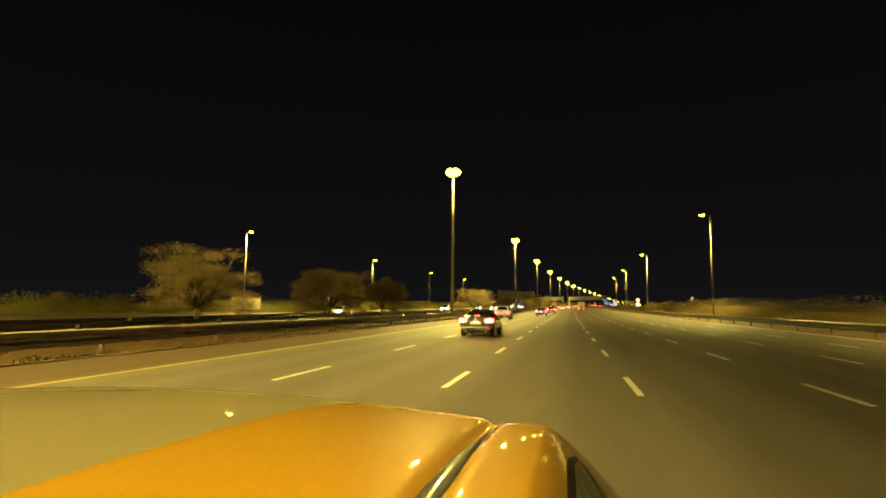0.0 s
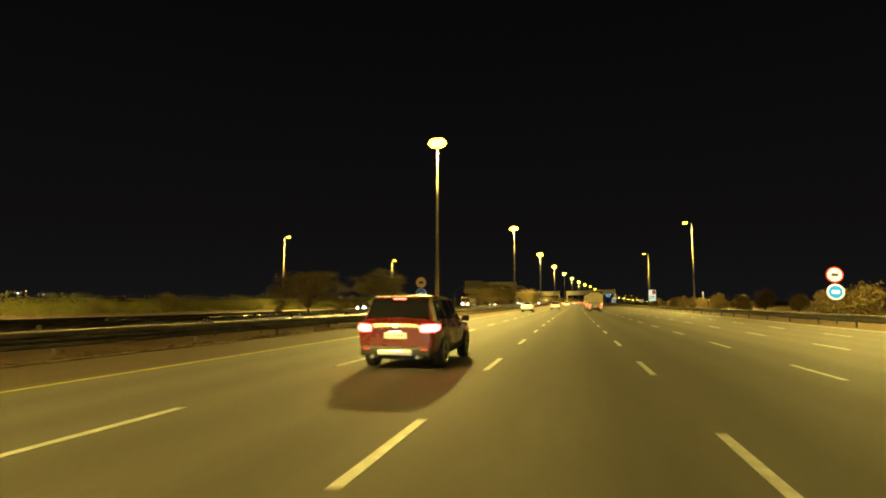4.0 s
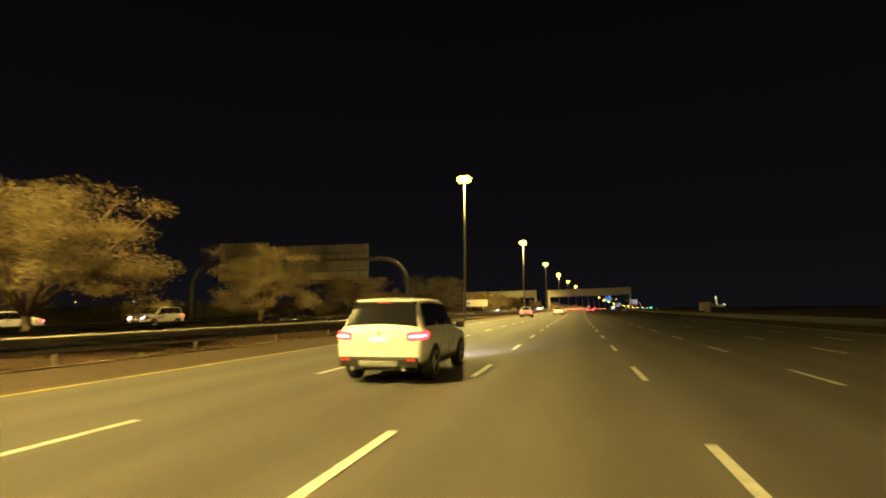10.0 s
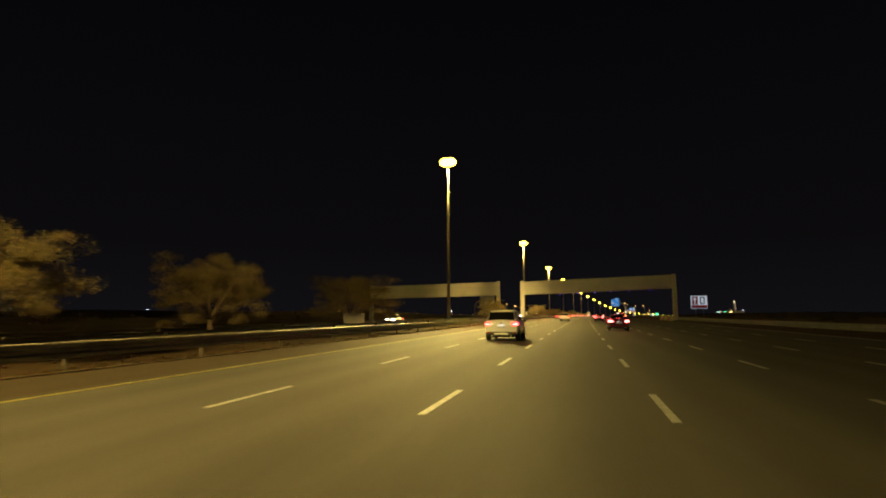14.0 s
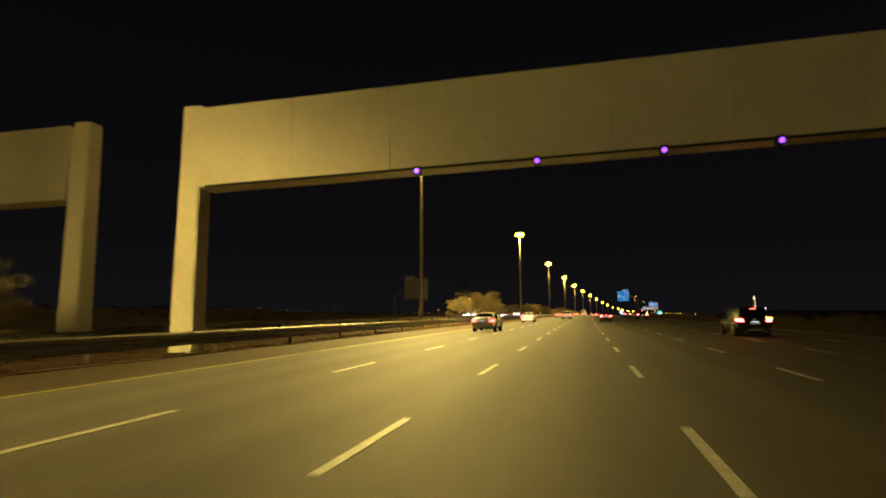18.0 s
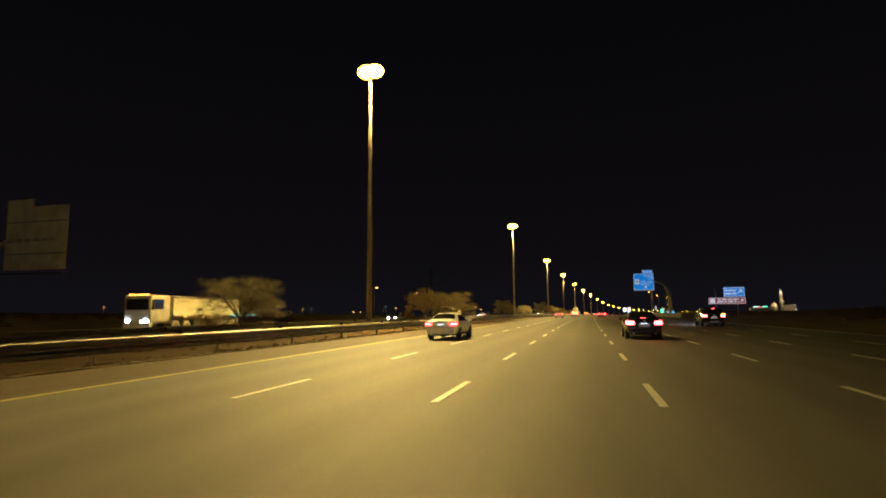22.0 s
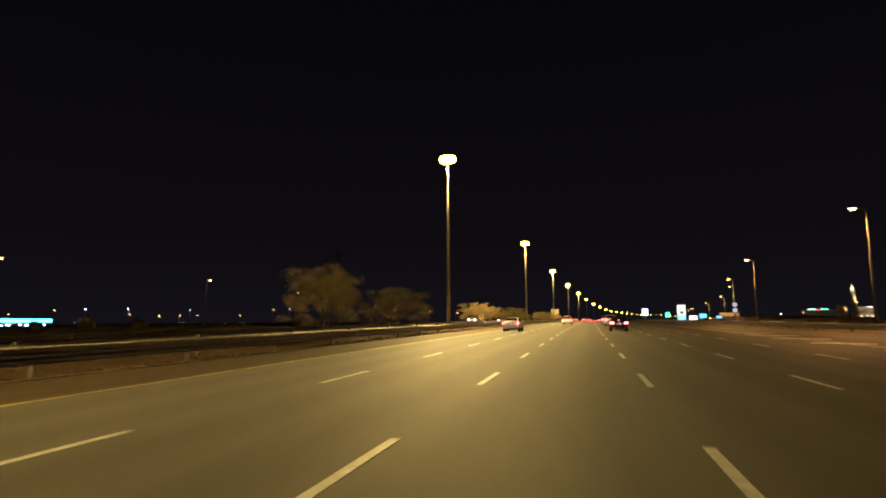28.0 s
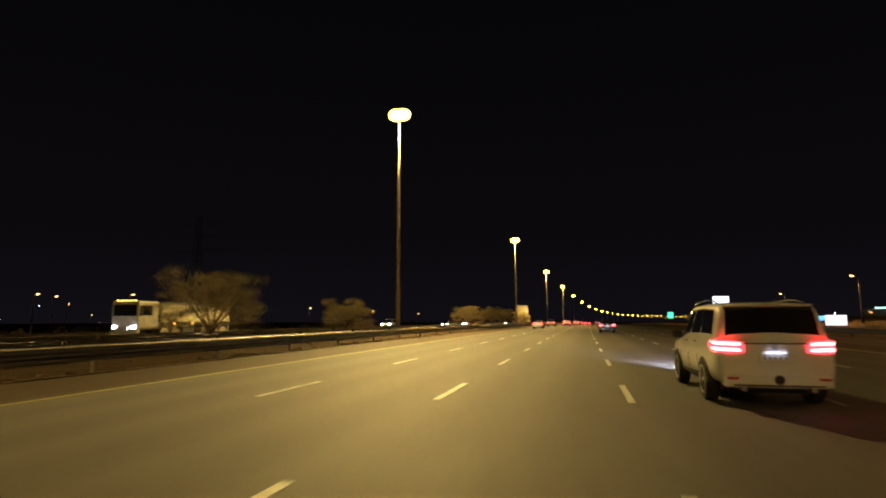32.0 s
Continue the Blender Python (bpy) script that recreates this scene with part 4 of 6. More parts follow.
speed_signs()
sp2 = thing("speed_sign", "pair of round red-rimmed signs on a slip road post", "road sign", put(31.3, 920))
part("post", tube([(0, 0.06, -0.5), (0, 0.06, 4.7)], [0.05, 0.05], 8), STEEL, sp2)
for z in (4.25, 3.0):
    d = part("disc", lathe([(0.01, -0.012), (0.58, -0.012), (0.58, 0.012), (0.01, 0.012)], 24, "Z"), SIGN_RED, sp2, m=pose(0, 0, z, 90, 0, 0))
    part("face", lathe([(0.01, 0.004), (0.48, 0.004), (0.48, 0.010), (0.01, 0.010)], 24, "Z"), SIGN_WHITE, d, m=pose(0, 0, 0.008, 0, 0, 0))

# chevron hatching where the slip road leaves
for k in range(10):
    wide = 1.5 + 0.16 * k
    part("hatch_bar", box(-wide, wide, -0.42, 0.42, 0.001, 0.008), WHITE_LINE, road, m=put(12.2 + 0.26 * k, 816 + k * 6.9, 0.0, -24))
slip = new("slip_road", mesh_from("slip_road", strip([15.6, 18.0, 21.0], span(690, 1500, 12), 0.0), ASPHALT_OLD))
tagged(slip, "dusty asphalt slip road leaving the motorway", "road", kind="structure")

# round signs and a white panel behind the near guardrail
pair = thing("speed_sign", "round red-rimmed speed sign above a round blue sign behind the guardrail", "road sign", put(18.3, 77))
part("post", tube([(0, 0.06, -0.1), (0, 0.06, 4.3)], [0.05, 0.05], 8), STEEL, pair)
for z, rim, face in ((3.82, SIGN_RED, SIGN_WHITE), (2.48, SIGN_WHITE, SIGN_BLUE)):
    d = part("disc", lathe([(0.01, -0.012), (0.62, -0.012), (0.62, 0.012), (0.01, 0.012)], 28, "Z"), rim, pair, m=pose(0, 0, z, 90, 0, 0))
    part("face", lathe([(0.01, 0.004), (0.50, 0.004), (0.50, 0.010), (0.01, 0.010)], 28, "Z"), face, d, m=pose(0, 0, 0.008, 0, 0, 0))
    part("writing", box(-0.26, 0.26, -0.03, -0.026, -0.13, 0.13), INK if face is SIGN_WHITE else SIGN_WHITE, d, m=pose(0, 0, 0, -90, 0, 0))
totem = thing("verge_sign", "upright white sign with a red corner on a post", "road sign", put(17.9, 184))
part("post", tube([(0, 0.12, -0.1), (0, 0.12, 4.6)], [0.07, 0.07], 8), STEEL, totem)
tp = panel(totem, -0.85, 0.85, 2.1, 4.9, SIGN_WHITE, None)
part("red_corner", box(0.0, 0.8, -0.008, 0, 3.8, 4.8), SIGN_RED, tp)
bar_rows(tp, -0.7, 0.6, 2.4, 3.4, 2, -0.008, INK, 31, 0.6)
yard = thing("yard_wall", "low pale block wall on the sandy verge", "wall", put(34.0, 393, -0.1))
part("wall", box(-0.15, 0.15, -7.0, 7.0, 0, 3.1, 0.02), BOARD, yard)
part("coping", box(-0.22, 0.22, -7.1, 7.1, 3.1, 3.22, 0.02), CONCRETE, yard)
for y in (-7.0, -2.4, 2.4, 7.0):
    part("pier", box(-0.24, 0.24, y - 0.24, y + 0.24, 0, 3.09, 0.02), BOARD, yard)


# ---- vehicles ----
def ring_points(row):
    y, w, zb, zbelt, wr, zr = row
    zm = zb + (zbelt - zb) * 0.55
    return [(0, zb), (w * 0.80, zb), (w * 0.955, zb + 0.10), (w, zm), (w * 0.985, zbelt - 0.07), (w * 0.93, zbelt), (wr + 0.03, zr - 0.085), (wr - 0.02, zr - 0.025), (wr - 0.16, zr), (0, zr + 0.03)]


def row_at(rows, y):
    for a, b in zip(rows, rows[1:]):
        if a[0] <= y <= b[0]:
            k = (y - a[0]) / (b[0] - a[0])
            return tuple(p + (q - p) * k for p, q in zip(a, b))
    return rows[0] if y < rows[0][0] else rows[-1]


def skin(rows, y, v):
    """A point of the body's side, v counting along its section, with a little outward offset left to the caller."""
    p = ring_points(row_at(rows, y))
    i = min(int(v), len(p) - 2)
    k = v - i
    return Vector((p[i][0] + (p[i + 1][0] - p[i][0]) * k, y, p[i][1] + (p[i + 1][1] - p[i][1]) * k))


def body_shell(rows, steps=3):
    ys = []
    for a, b in zip(rows, rows[1:]):
        ys += [a[0] + (b[0] - a[0]) * k / steps for k in range(steps)]
    ys.append(rows[-1][0])
    bm = bmesh.new()
    rings = []
    for y in ys:
        p = ring_points(row_at(rows, y))
        half = [bm.verts.new((x, y, z)) for x, z in p]
        other = [bm.verts.new((-x, y, z)) for x, z in p[1:-1]]
        rings.append(half + other[::-1])
    n = len(rings[0])
    for a, b in zip(rings, rings[1:]):
        for k in range(n):
            bm.faces.new((a[k], a[(k + 1) % n], b[(k + 1) % n], b[k]))
    bm.faces.new(rings[0][::-1])
    bm.faces.new(rings[-1])
    bmesh.ops.recalc_face_normals(bm, faces=bm.faces)
    for f in bm.faces:
        f.smooth = len(f.verts) == 4
    return bm


def side_patch(rows, sign, low, high, v0, v1, out=0.006, nu=8, nv=3):
    """A pane on the flank: low and high are its (rear, front) ends at the lower and the upper edge."""
    bm = bmesh.new()
    grid = []
    for j in range(nv + 1):
        k = j / nv
        a, b = low[0] + (high[0] - low[0]) * k, low[1] + (high[1] - low[1]) * k
        line = []
        for i in range(nu + 1):
            p = skin(rows, a + (b - a) * i / nu, v0 + (v1 - v0) * k)
            line.append(bm.verts.new((sign * (p.x + out), p.y, p.z + out * 0.5)))
        grid.append(line)
    for a, b in zip(grid, grid[1:]):
        for i in range(nu):
            bm.faces.new((a[i], a[i + 1], b[i + 1], b[i]) if sign > 0 else (b[i], b[i + 1], a[i + 1], a[i]))
    return bm


def cross_patch(rows, y0, y1, v0, out=0.008, shrink=0.0, nu=10, nv=4):
    """A pane across the car, between two stations: windscreen or rear window."""
    bm = bmesh.new()
    grid = []
    d = Vector((0, -(skin(rows, y1, 9).z - skin(rows, y0, 9).z), y1 - y0)).normalized()
    d = -d if d.z < 0 else d
    for j in range(nv + 1):
        y = y0 + (y1 - y0) * j / nv
        line = []
        for i in range(nu + 1):
            s = -1 + 2 * i / nu
            p = skin(rows, y, 9 - (9 - v0) * abs(s))
            x = math.copysign(p.x, s) * (1 - shrink)
            line.append(bm.verts.new((x, p.y + d.y * out, p.z + d.z * out)))
        grid.append(line)
    for a, b in zip(grid, grid[1:]):
        for i in range(nu):
            bm.faces.new((a[i], a[i + 1], b[i + 1], b[i]))
    bmesh.ops.recalc_face_normals(bm, faces=bm.faces)
    return bm


def rim_bmesh(r):
    bm = bmesh.new()
    n = 40
    prof = [(r * 1.0, 0.0), (r * 0.96, 0.03), (r * 0.90, 0.02), (r * 0.86, -0.03)]
    rings = [[bm.verts.new((a, math.cos(2 * math.pi * k / n) * q, math.sin(2 * math.pi * k / n) * q)) for k in range(n)] for q, a in prof]
    for a, b in zip(rings, rings[1:]):
        for k in range(n):
            bm.faces.new((a[k], a[(k + 1) % n], b[(k + 1) % n], b[k]))
    for k in range(5):
        for d in (-0.13, 0.13):
            a = k * 2 * math.pi / 5 + d
            c, s = math.cos(a), math.sin(a)
            w = 0.028
            q0, q1 = r * 0.12, r * 0.9
            v = [bm.verts.new((x, c * q - s * t, s * q + c * t)) for x, q, t in ((0.0, q0, -w), (0.0, q0, w), (0.01, q1, w), (0.01, q1, -w), (-0.03, q0, -w), (-0.03, q0, w), (-0.02, q1, w), (-0.02, q1, -w))]
            for f in ((0, 1, 2, 3), (0, 4, 5, 1), (1, 5, 6, 2), (3, 2, 6, 7), (0, 3, 7, 4)):
                bm.faces.new([v[i] for i in f])
    hub = [bm.verts.new((0.015, math.cos(2 * math.pi * k / 12) * r * 0.2, math.sin(2 * math.pi * k / 12) * r * 0.2)) for k in range(12)]
    bm.faces.new(hub)
    back = [bm.verts.new((-0.05, math.cos(2 * math.pi * k / 20) * r * 0.88, math.sin(2 * math.pi * k / 20) * r * 0.88)) for k in range(20)]
    f = bm.faces.new(back)
    f.material_index = 1
    bmesh.ops.recalc_face_normals(bm, faces=bm.faces)
    return bm


def tyre_bmesh(r, w, inner=0.66):
    return lathe([(r * inner, -w), (r * 0.93, -w), (r * 0.985, -w * 0.8), (r, -w * 0.5), (r, w * 0.5), (r * 0.985, w * 0.8), (r * 0.93, w), (r * inner, w)], 32)


WHEELS = {}


def wheel(parent, x, y, r, w=0.12, truck=False):
    if (r, w) not in WHEELS:
        WHEELS[(r, w)] = (mesh_from("wheel", tyre_bmesh(r, w), MUDDY if truck else RUBBER, True), mesh_from("rim", rim_bmesh(r * 0.70), (MUDDY, BLACK) if truck else (ALLOY, BLACK)))
    s = 1 if x > 0 else -1
    tyre = part("wheel", WHEELS[(r, w)][0], None, parent, m=pose(x - s * w * 0.9, y, r))
    part("rim", WHEELS[(r, w)][1], None, tyre, "five-spoke alloy rim" if not truck else "dusty steel rim", m=pose(s * (w - 0.012), 0, 0, 0, 0, 0 if s > 0 else 180))
    return tyre


def arch(parent, x, y, r, sign):
    bm = bmesh.new()
    n = 20
    out = [bm.verts.new((x, y + math.cos(math.pi * k / n) * r, r * 0.82 + math.sin(math.pi * k / n) * r)) for k in range(n + 1)]
    inn = [bm.verts.new((x - sign * 0.10, y + math.cos(math.pi * k / n) * r, r * 0.82 + math.sin(math.pi * k / n) * r)) for k in range(n + 1)]
    bm.faces.new(out if sign < 0 else out[::-1])
    for k in range(n):
        bm.faces.new((out[k], out[k + 1], inn[k + 1], inn[k]))
    bmesh.ops.recalc_face_normals(bm, faces=bm.faces)
    part("wheel_arch", bm, BLACK, parent)


SUV = [(-2.42, 0.82, 0.38, 0.92, 0.72, 0.97), (-2.38, 0.92, 0.32, 1.06, 0.80, 1.10), (-2.30, 0.955, 0.36, 1.12, 0.80, 1.17), (-2.08, 0.985, 0.34, 1.13, 0.70, 1.64), (-1.92, 0.99, 0.33, 1.13, 0.70, 1.76), (-1.0, 0.99, 0.30, 1.11, 0.71, 1.80), (0.2, 0.99, 0.28, 1.09, 0.70, 1.78), (0.5, 0.99, 0.28, 1.08, 0.69, 1.73), (1.22, 0.985, 0.28, 1.06, 0.78, 1.12), (1.4, 0.98, 0.28, 1.05, 0.82, 1.09), (2.1, 0.95, 0.30, 0.98, 0.78, 1.02), (2.33, 0.88, 0.36, 0.85, 0.70, 0.90), (2.42, 0.74, 0.42, 0.68, 0.55, 0.74)]
BIG_SUV = [(y * 1.07 + (-0.11 if k in (3, 4) else 0.0), w * 1.02, zb * 1.08, zbelt * 1.06, wr * 1.05 + (0.055 if zr > 1.3 else 0.0), zr * 1.055) for k, (y, w, zb, zbelt, wr, zr) in enumerate(SUV)]
CROSS = [(-2.38, 0.78, 0.38, 0.86, 0.64, 0.98), (-2.32, 0.91, 0.31, 1.0, 0.72, 1.12), (-2.22, 0.95, 0.34, 1.13, 0.74, 1.2), (-1.82, 0.97, 0.3, 1.13, 0.64, 1.59), (-1.62, 0.97, 0.29, 1.12, 0.64, 1.67), (-0.6, 0.97, 0.26, 1.1, 0.65, 1.72), (0.1, 0.97, 0.25, 1.09, 0.64, 1.69), (0.4, 0.97, 0.25, 1.08, 0.63, 1.63), (1.25, 0.965, 0.25, 1.05, 0.74, 1.05), (1.45, 0.96, 0.25, 0.98, 0.78, 1.01), (2.1, 0.92, 0.28, 0.9, 0.72, 0.94), (2.32, 0.84, 0.34, 0.76, 0.62, 0.8), (2.4, 0.68, 0.4, 0.6, 0.46, 0.65)]
SEDAN = [(-2.42, 0.76, 0.40, 0.90, 0.62, 0.96), (-2.36, 0.87, 0.32, 1.00, 0.72, 1.05), (-2.2, 0.905, 0.31, 1.03, 0.78, 1.09), (-1.85, 0.92, 0.28, 1.03, 0.78, 1.12), (-1.05, 0.925, 0.25, 1.01, 0.61, 1.44), (-0.75, 0.925, 0.25, 1.00, 0.60, 1.485), (0.0, 0.925, 0.25, 0.99, 0.61, 1.50), (0.40, 0.92, 0.25, 0.98, 0.60, 1.455), (1.25, 0.915, 0.25, 0.95, 0.74, 1.02), (1.45, 0.905, 0.25, 0.94, 0.77, 0.985), (2.1, 0.87, 0.28, 0.84, 0.70, 0.88), (2.33, 0.78, 0.33, 0.70, 0.58, 0.74), (2.42, 0.62, 0.38, 0.55, 0.42, 0.60)]
PICKUP = [(-2.62, 0.86, 0.50, 0.95, 0.80, 1.02), (-2.58, 0.90, 0.44, 1.06, 0.84, 1.10), (-2.3, 0.92, 0.42, 1.08, 0.86, 1.12), (-0.98, 0.92, 0.42, 1.08, 0.86, 1.12), (-0.92, 0.92, 0.40, 1.08, 0.72, 1.55), (-0.7, 0.92, 0.40, 1.08, 0.68, 1.76), (0.3, 0.92, 0.38, 1.07, 0.68, 1.77), (0.6, 0.92, 0.38, 1.06, 0.67, 1.70), (1.3, 0.92, 0.38, 1.05, 0.76, 1.12), (1.5, 0.92, 0.38, 1.04, 0.82, 1.09), (2.3, 0.90, 0.40, 0.98, 0.78, 1.02), (2.55, 0.82, 0.46, 0.85, 0.66, 0.90), (2.62, 0.70, 0.5, 0.72, 0.5, 0.76)]


def wrap_strip(rows, s, x0, reach, zc, h, out, lean=0.0):
    """A tapering band that runs across the tail and round the corner of the body."""
    yr = rows[0][0]
    path = [(x0 + (rows[0][1] * 0.96 - x0) * k / 6, yr - out) for k in range(7)]
    for k in range(1, 9):
        y = yr + reach * k / 8
        path.append((skin(rows, y, 4.0).x + out, y))
    bm = bmesh.new()
    n = len(path) - 1
    grid = []
    for i, (x, y) in enumerate(path):
        t = i / n
        half = h * 0.5 * (0.30 + 0.70 * math.sin(math.pi * min(1.0, 0.16 + 0.84 * t)) ** 0.6)
        z = zc + lean * t
        grid.append([bm.verts.new((s * x, y, z + half * q)) for q in (-1, -0.85, 0, 0.85, 1)])
    for a, b in zip(grid, grid[1:]):
        for k in range(4):
            bm.faces.new((a[k], a[k + 1], b[k + 1], b[k]))
    bmesh.ops.solidify(bm, geom=list(bm.faces), thickness=0.03)
    bmesh.ops.recalc_face_normals(bm, faces=bm.faces)
    return bm


def tail_lamp(parent, rows, s, shape, z0, z1, x0, reach, mat_outer):
    """A lamp on the tail that wraps round the corner."""
    h, zc = z1 - z0, (z0 + z1) / 2
    lamp = part("tail_light", wrap_strip(rows, s, x0, reach, zc, h, 0.012, 0.03), mat_outer, parent, "glowing red tail light", smooth=True)
    for q in ((-0.22, 0.24) if shape == "double" else (-0.05,)):
        part("light_bar", wrap_strip(rows, s, x0 + 0.06, reach * 0.55, zc + q * h, h * 0.24, 0.020, 0.03), TAIL_HOT, lamp, smooth=True)
    return lamp


def arched_window(rows, s, y0, y1, v0, v1, out=0.008, n=18):
    """A side window whose upper edge is one long bow."""
    bm = bmesh.new()
    grid = []
    for i in range(n + 1):
        t = i / n
        y = y0 + (y1 - y0) * t
        top = v0 + (v1 - v0) * max(0.03, min(1.0, (t / 0.20) ** 0.55, ((1 - t) / 0.42) ** 0.75))
        line = []
        for k in range(4):
            p = skin(rows, y, v0 + (top - v0) * k / 3)
            line.append(bm.verts.new((s * (p.x + out), p.y, p.z + out * 0.5)))
        grid.append(line)
    for a, b in zip(grid, grid[1:]):
        for k in range(3):
            bm.faces.new((a[k], b[k], b[k + 1], a[k + 1]))
    bmesh.ops.recalc_face_normals(bm, faces=bm.faces)
    return bm


def car(style, paint, label, m, category="car", lit=TAIL, oncoming=False, group="", plate_z=None):
    rows = {"suv": SUV, "big": BIG_SUV, "crossover": CROSS, "sedan": SEDAN, "pickup": PICKUP}[style]
    kind = {"suv": "suv", "big": "large_suv", "crossover": "crossover", "sedan": "sedan", "pickup": "pickup"}[style]
    ob = thing(kind, label, category, m, group)
    shell = part("body", body_shell(rows), paint, ob)
    shell.modifiers.new("smooth", "SUBSURF").levels = 1
    shell.modifiers["smooth"].render_levels = 1
    yr, yf = rows[0][0], rows[-1][0]
    w = max(r[1] for r in rows)
    zt = max(r[5] for r in rows)
    rear_r, front_r = {"suv": (-1.45, 1.45), "big": (-1.52, 1.55), "crossover": (-1.42, 1.45), "sedan": (-1.42, 1.40), "pickup": (-1.55, 1.55)}[style]
    rad = {"suv": 0.38, "big": 0.40, "crossover": 0.385, "sedan": 0.33, "pickup": 0.38}[style]
    belt_y = {"suv": (-2.02, 1.02), "big": (-2.12, 1.10), "crossover": (-1.50, 1.02), "sedan": (-1.48, 1.06), "pickup": (-0.80, 1.10)}[style]
    roof_y = {"suv": (-1.86, 0.42), "big": (-1.98, 0.48), "crossover": (-1.02, 0.16), "sedan": (-0.98, 0.27), "pickup": (-0.70, 0.48)}[style]
    for s in (-1, 1):
        if style == "crossover":
            part("window_trim", arched_window(rows, s, -1.62, 1.12, 5.04, 5.95, 0.004), CHROME, ob, "thin bright window surround")
            part("side_window", arched_window(rows, s, -1.57, 1.06, 5.09, 5.89, 0.009), GLASS, ob, "dark arched side window")
            p, q = skin(rows, -0.1, 5.1), skin(rows, -0.14, 5.88)
            part("pillar_trim", tube([(s * (p.x + 0.010), p.y, p.z), (s * (q.x + 0.010), q.y, q.z)], [0.03, 0.025], 6), BLACK, ob, "black door pillar")
        else:
            cuts = 3 if style in ("suv", "big", "crossover") else 2
            for i in range(cuts):
                k0, k1 = i / cuts + (0.012 if i else 0), (i + 1) / cuts - (0.012 if i < cuts - 1 else 0)
                lo = [belt_y[0] + (belt_y[1] - belt_y[0]) * k for k in (k0, k1)]
                hi = [roof_y[0] + (roof_y[1] - roof_y[0]) * k for k in (k0, k1)]
                v0, v1 = (5.16, 5.86) if style == "crossover" else (5.10, 5.92)
                part("side_window", side_patch(rows, s, lo, hi, v0, v1), GLASS, ob, "dark tinted side window")
            ext = 0.16 if style == "suv" else 0.0
            part("pillar_trim", side_patch(rows, s, (belt_y[0] - ext * 0.3, belt_y[1] + 0.03), (roof_y[0] - ext * 0.3, roof_y[1] + 0.03), 5.06, 5.96, 0.003), BLACK, ob, "black window pillars")
        for y in (rear_r, front_r):
            arch(ob, s * (w + 0.004), y, rad + 0.06, s)
            wheel(ob, s * (w - 0.005), y, rad)
        part("sill", side_patch(rows, s, (rear_r + rad + 0.08, front_r - rad - 0.08), (rear_r + rad + 0.08, front_r - rad - 0.08), 1.2, 2.2, 0.012), BLACK, ob, "dark sill trim")
        for y in ((0.12, -0.85) if style != "pickup" else (0.2, -0.6)):
            p = skin(rows, y, 4.2)
            part("door_handle", box(min(s * p.x, s * (p.x + 0.035)), max(s * p.x, s * (p.x + 0.035)), y - 0.09, y + 0.09, p.z - 0.015, p.z + 0.015, 0.006), CHROME if style == "big" else paint, ob)
        p = skin(rows, 0.95, 5.0)
        mirror = part("mirror", box(min(s * (p.x + 0.02), s * (p.x + 0.24)), max(s * (p.x + 0.02), s * (p.x + 0.24)), 0.88, 1.02, p.z + 0.0, p.z + 0.17, 0.03), BLACK if style != "sedan" else paint, ob)
        seam = bmesh.new()
        for y in (0.98, -0.02, -1.0):
            a, b = skin(rows, y, 2.3), skin(rows, y, 4.95)
            mid_ = skin(rows, y, 3.0)
            add_tube(seam, [(s * (a.x + 0.001), y, a.z), (s * (mid_.x + 0.001), y, mid_.z), (s * (b.x + 0.001), y, b.z)], [0.005] * 3, 4)
        part("door_seam", seam, BLACK, ob)
        if style == "big":
            x = rows[5][4] - 0.05
            pts = [(s * x, y, skin(rows, y, 8).z + (0.015 if i in (0, 5) else 0.055)) for i, y in enumerate(span(roof_y[0] + 0.1, roof_y[1] - 0.15, (roof_y[1] - roof_y[0]) / 5.2))]
            part("roof_rail", tube(pts, [0.018] * len(pts), 6), CHROME if style != "suv" else BLACK, ob)
    # windows across
    if style == "sedan":
        part("rear_window", cross_patch(rows, -1.79, -1.09, 7.2, 0.008, 0.04), GLASS, ob, "dark rear window")
        part("windscreen", cross_patch(rows, 0.46, 1.18, 6.8, 0.008, 0.03), GLASS, ob)
    elif style == "pickup":
        part("rear_window", cross_patch(rows, -0.935, -0.76, 7.0, 0.01, 0.12), GLASS, ob, "dark rear window")
        part("windscreen", cross_patch(rows, 0.64, 1.26, 6.8, 0.008, 0.03), GLASS, ob)
        bm = bmesh.new()
        add_box(bm, -0.74, 0.74, -2.5, -1.02, 1.145, 1.155)
        part("bed_cover", bm, BLACK, ob, "black load bed")
    else:
        y0, y1 = rows[2][0] + 0.015, rows[4][0] - 0.05
        part("rear_window", cross_patch(rows, y0, y1, 6.5 if style == "suv" else 7.0, 0.014, 0.0 if style == "suv" else 0.05), GLASS, ob, "dark tinted rear window")
        part("windscreen", cross_patch(rows, rows[7][0] + 0.04, rows[8][0] - 0.04, 6.8, 0.008, 0.03), GLASS, ob)
        sp = skin(rows, rows[4][0], 9)
        part("spoiler", box(-rows[4][4] + 0.06, rows[4][4] - 0.06, rows[4][0] - 0.15, rows[4][0] + 0.12, sp.z - 0.095, sp.z - 0.045, 0.02), paint, ob)
    # tail
    belt = rows[1][3]
    if style == "crossover":
        zl = (belt - 0.19, belt - 0.03)
        xs, shape = (0.42, 0.93), "single"
    elif style == "big":
        zl, xs, shape = (belt - 0.17, belt + 0.06), (0.50, 1.0), "double"
    elif style == "sedan":
        zl, xs, shape = (belt - 0.23, belt - 0.02), (0.50, 0.87), "single"
    elif style == "pickup":
        zl, xs, shape = (belt - 0.42, belt - 0.02), (0.74, 0.92), "double"
    else:
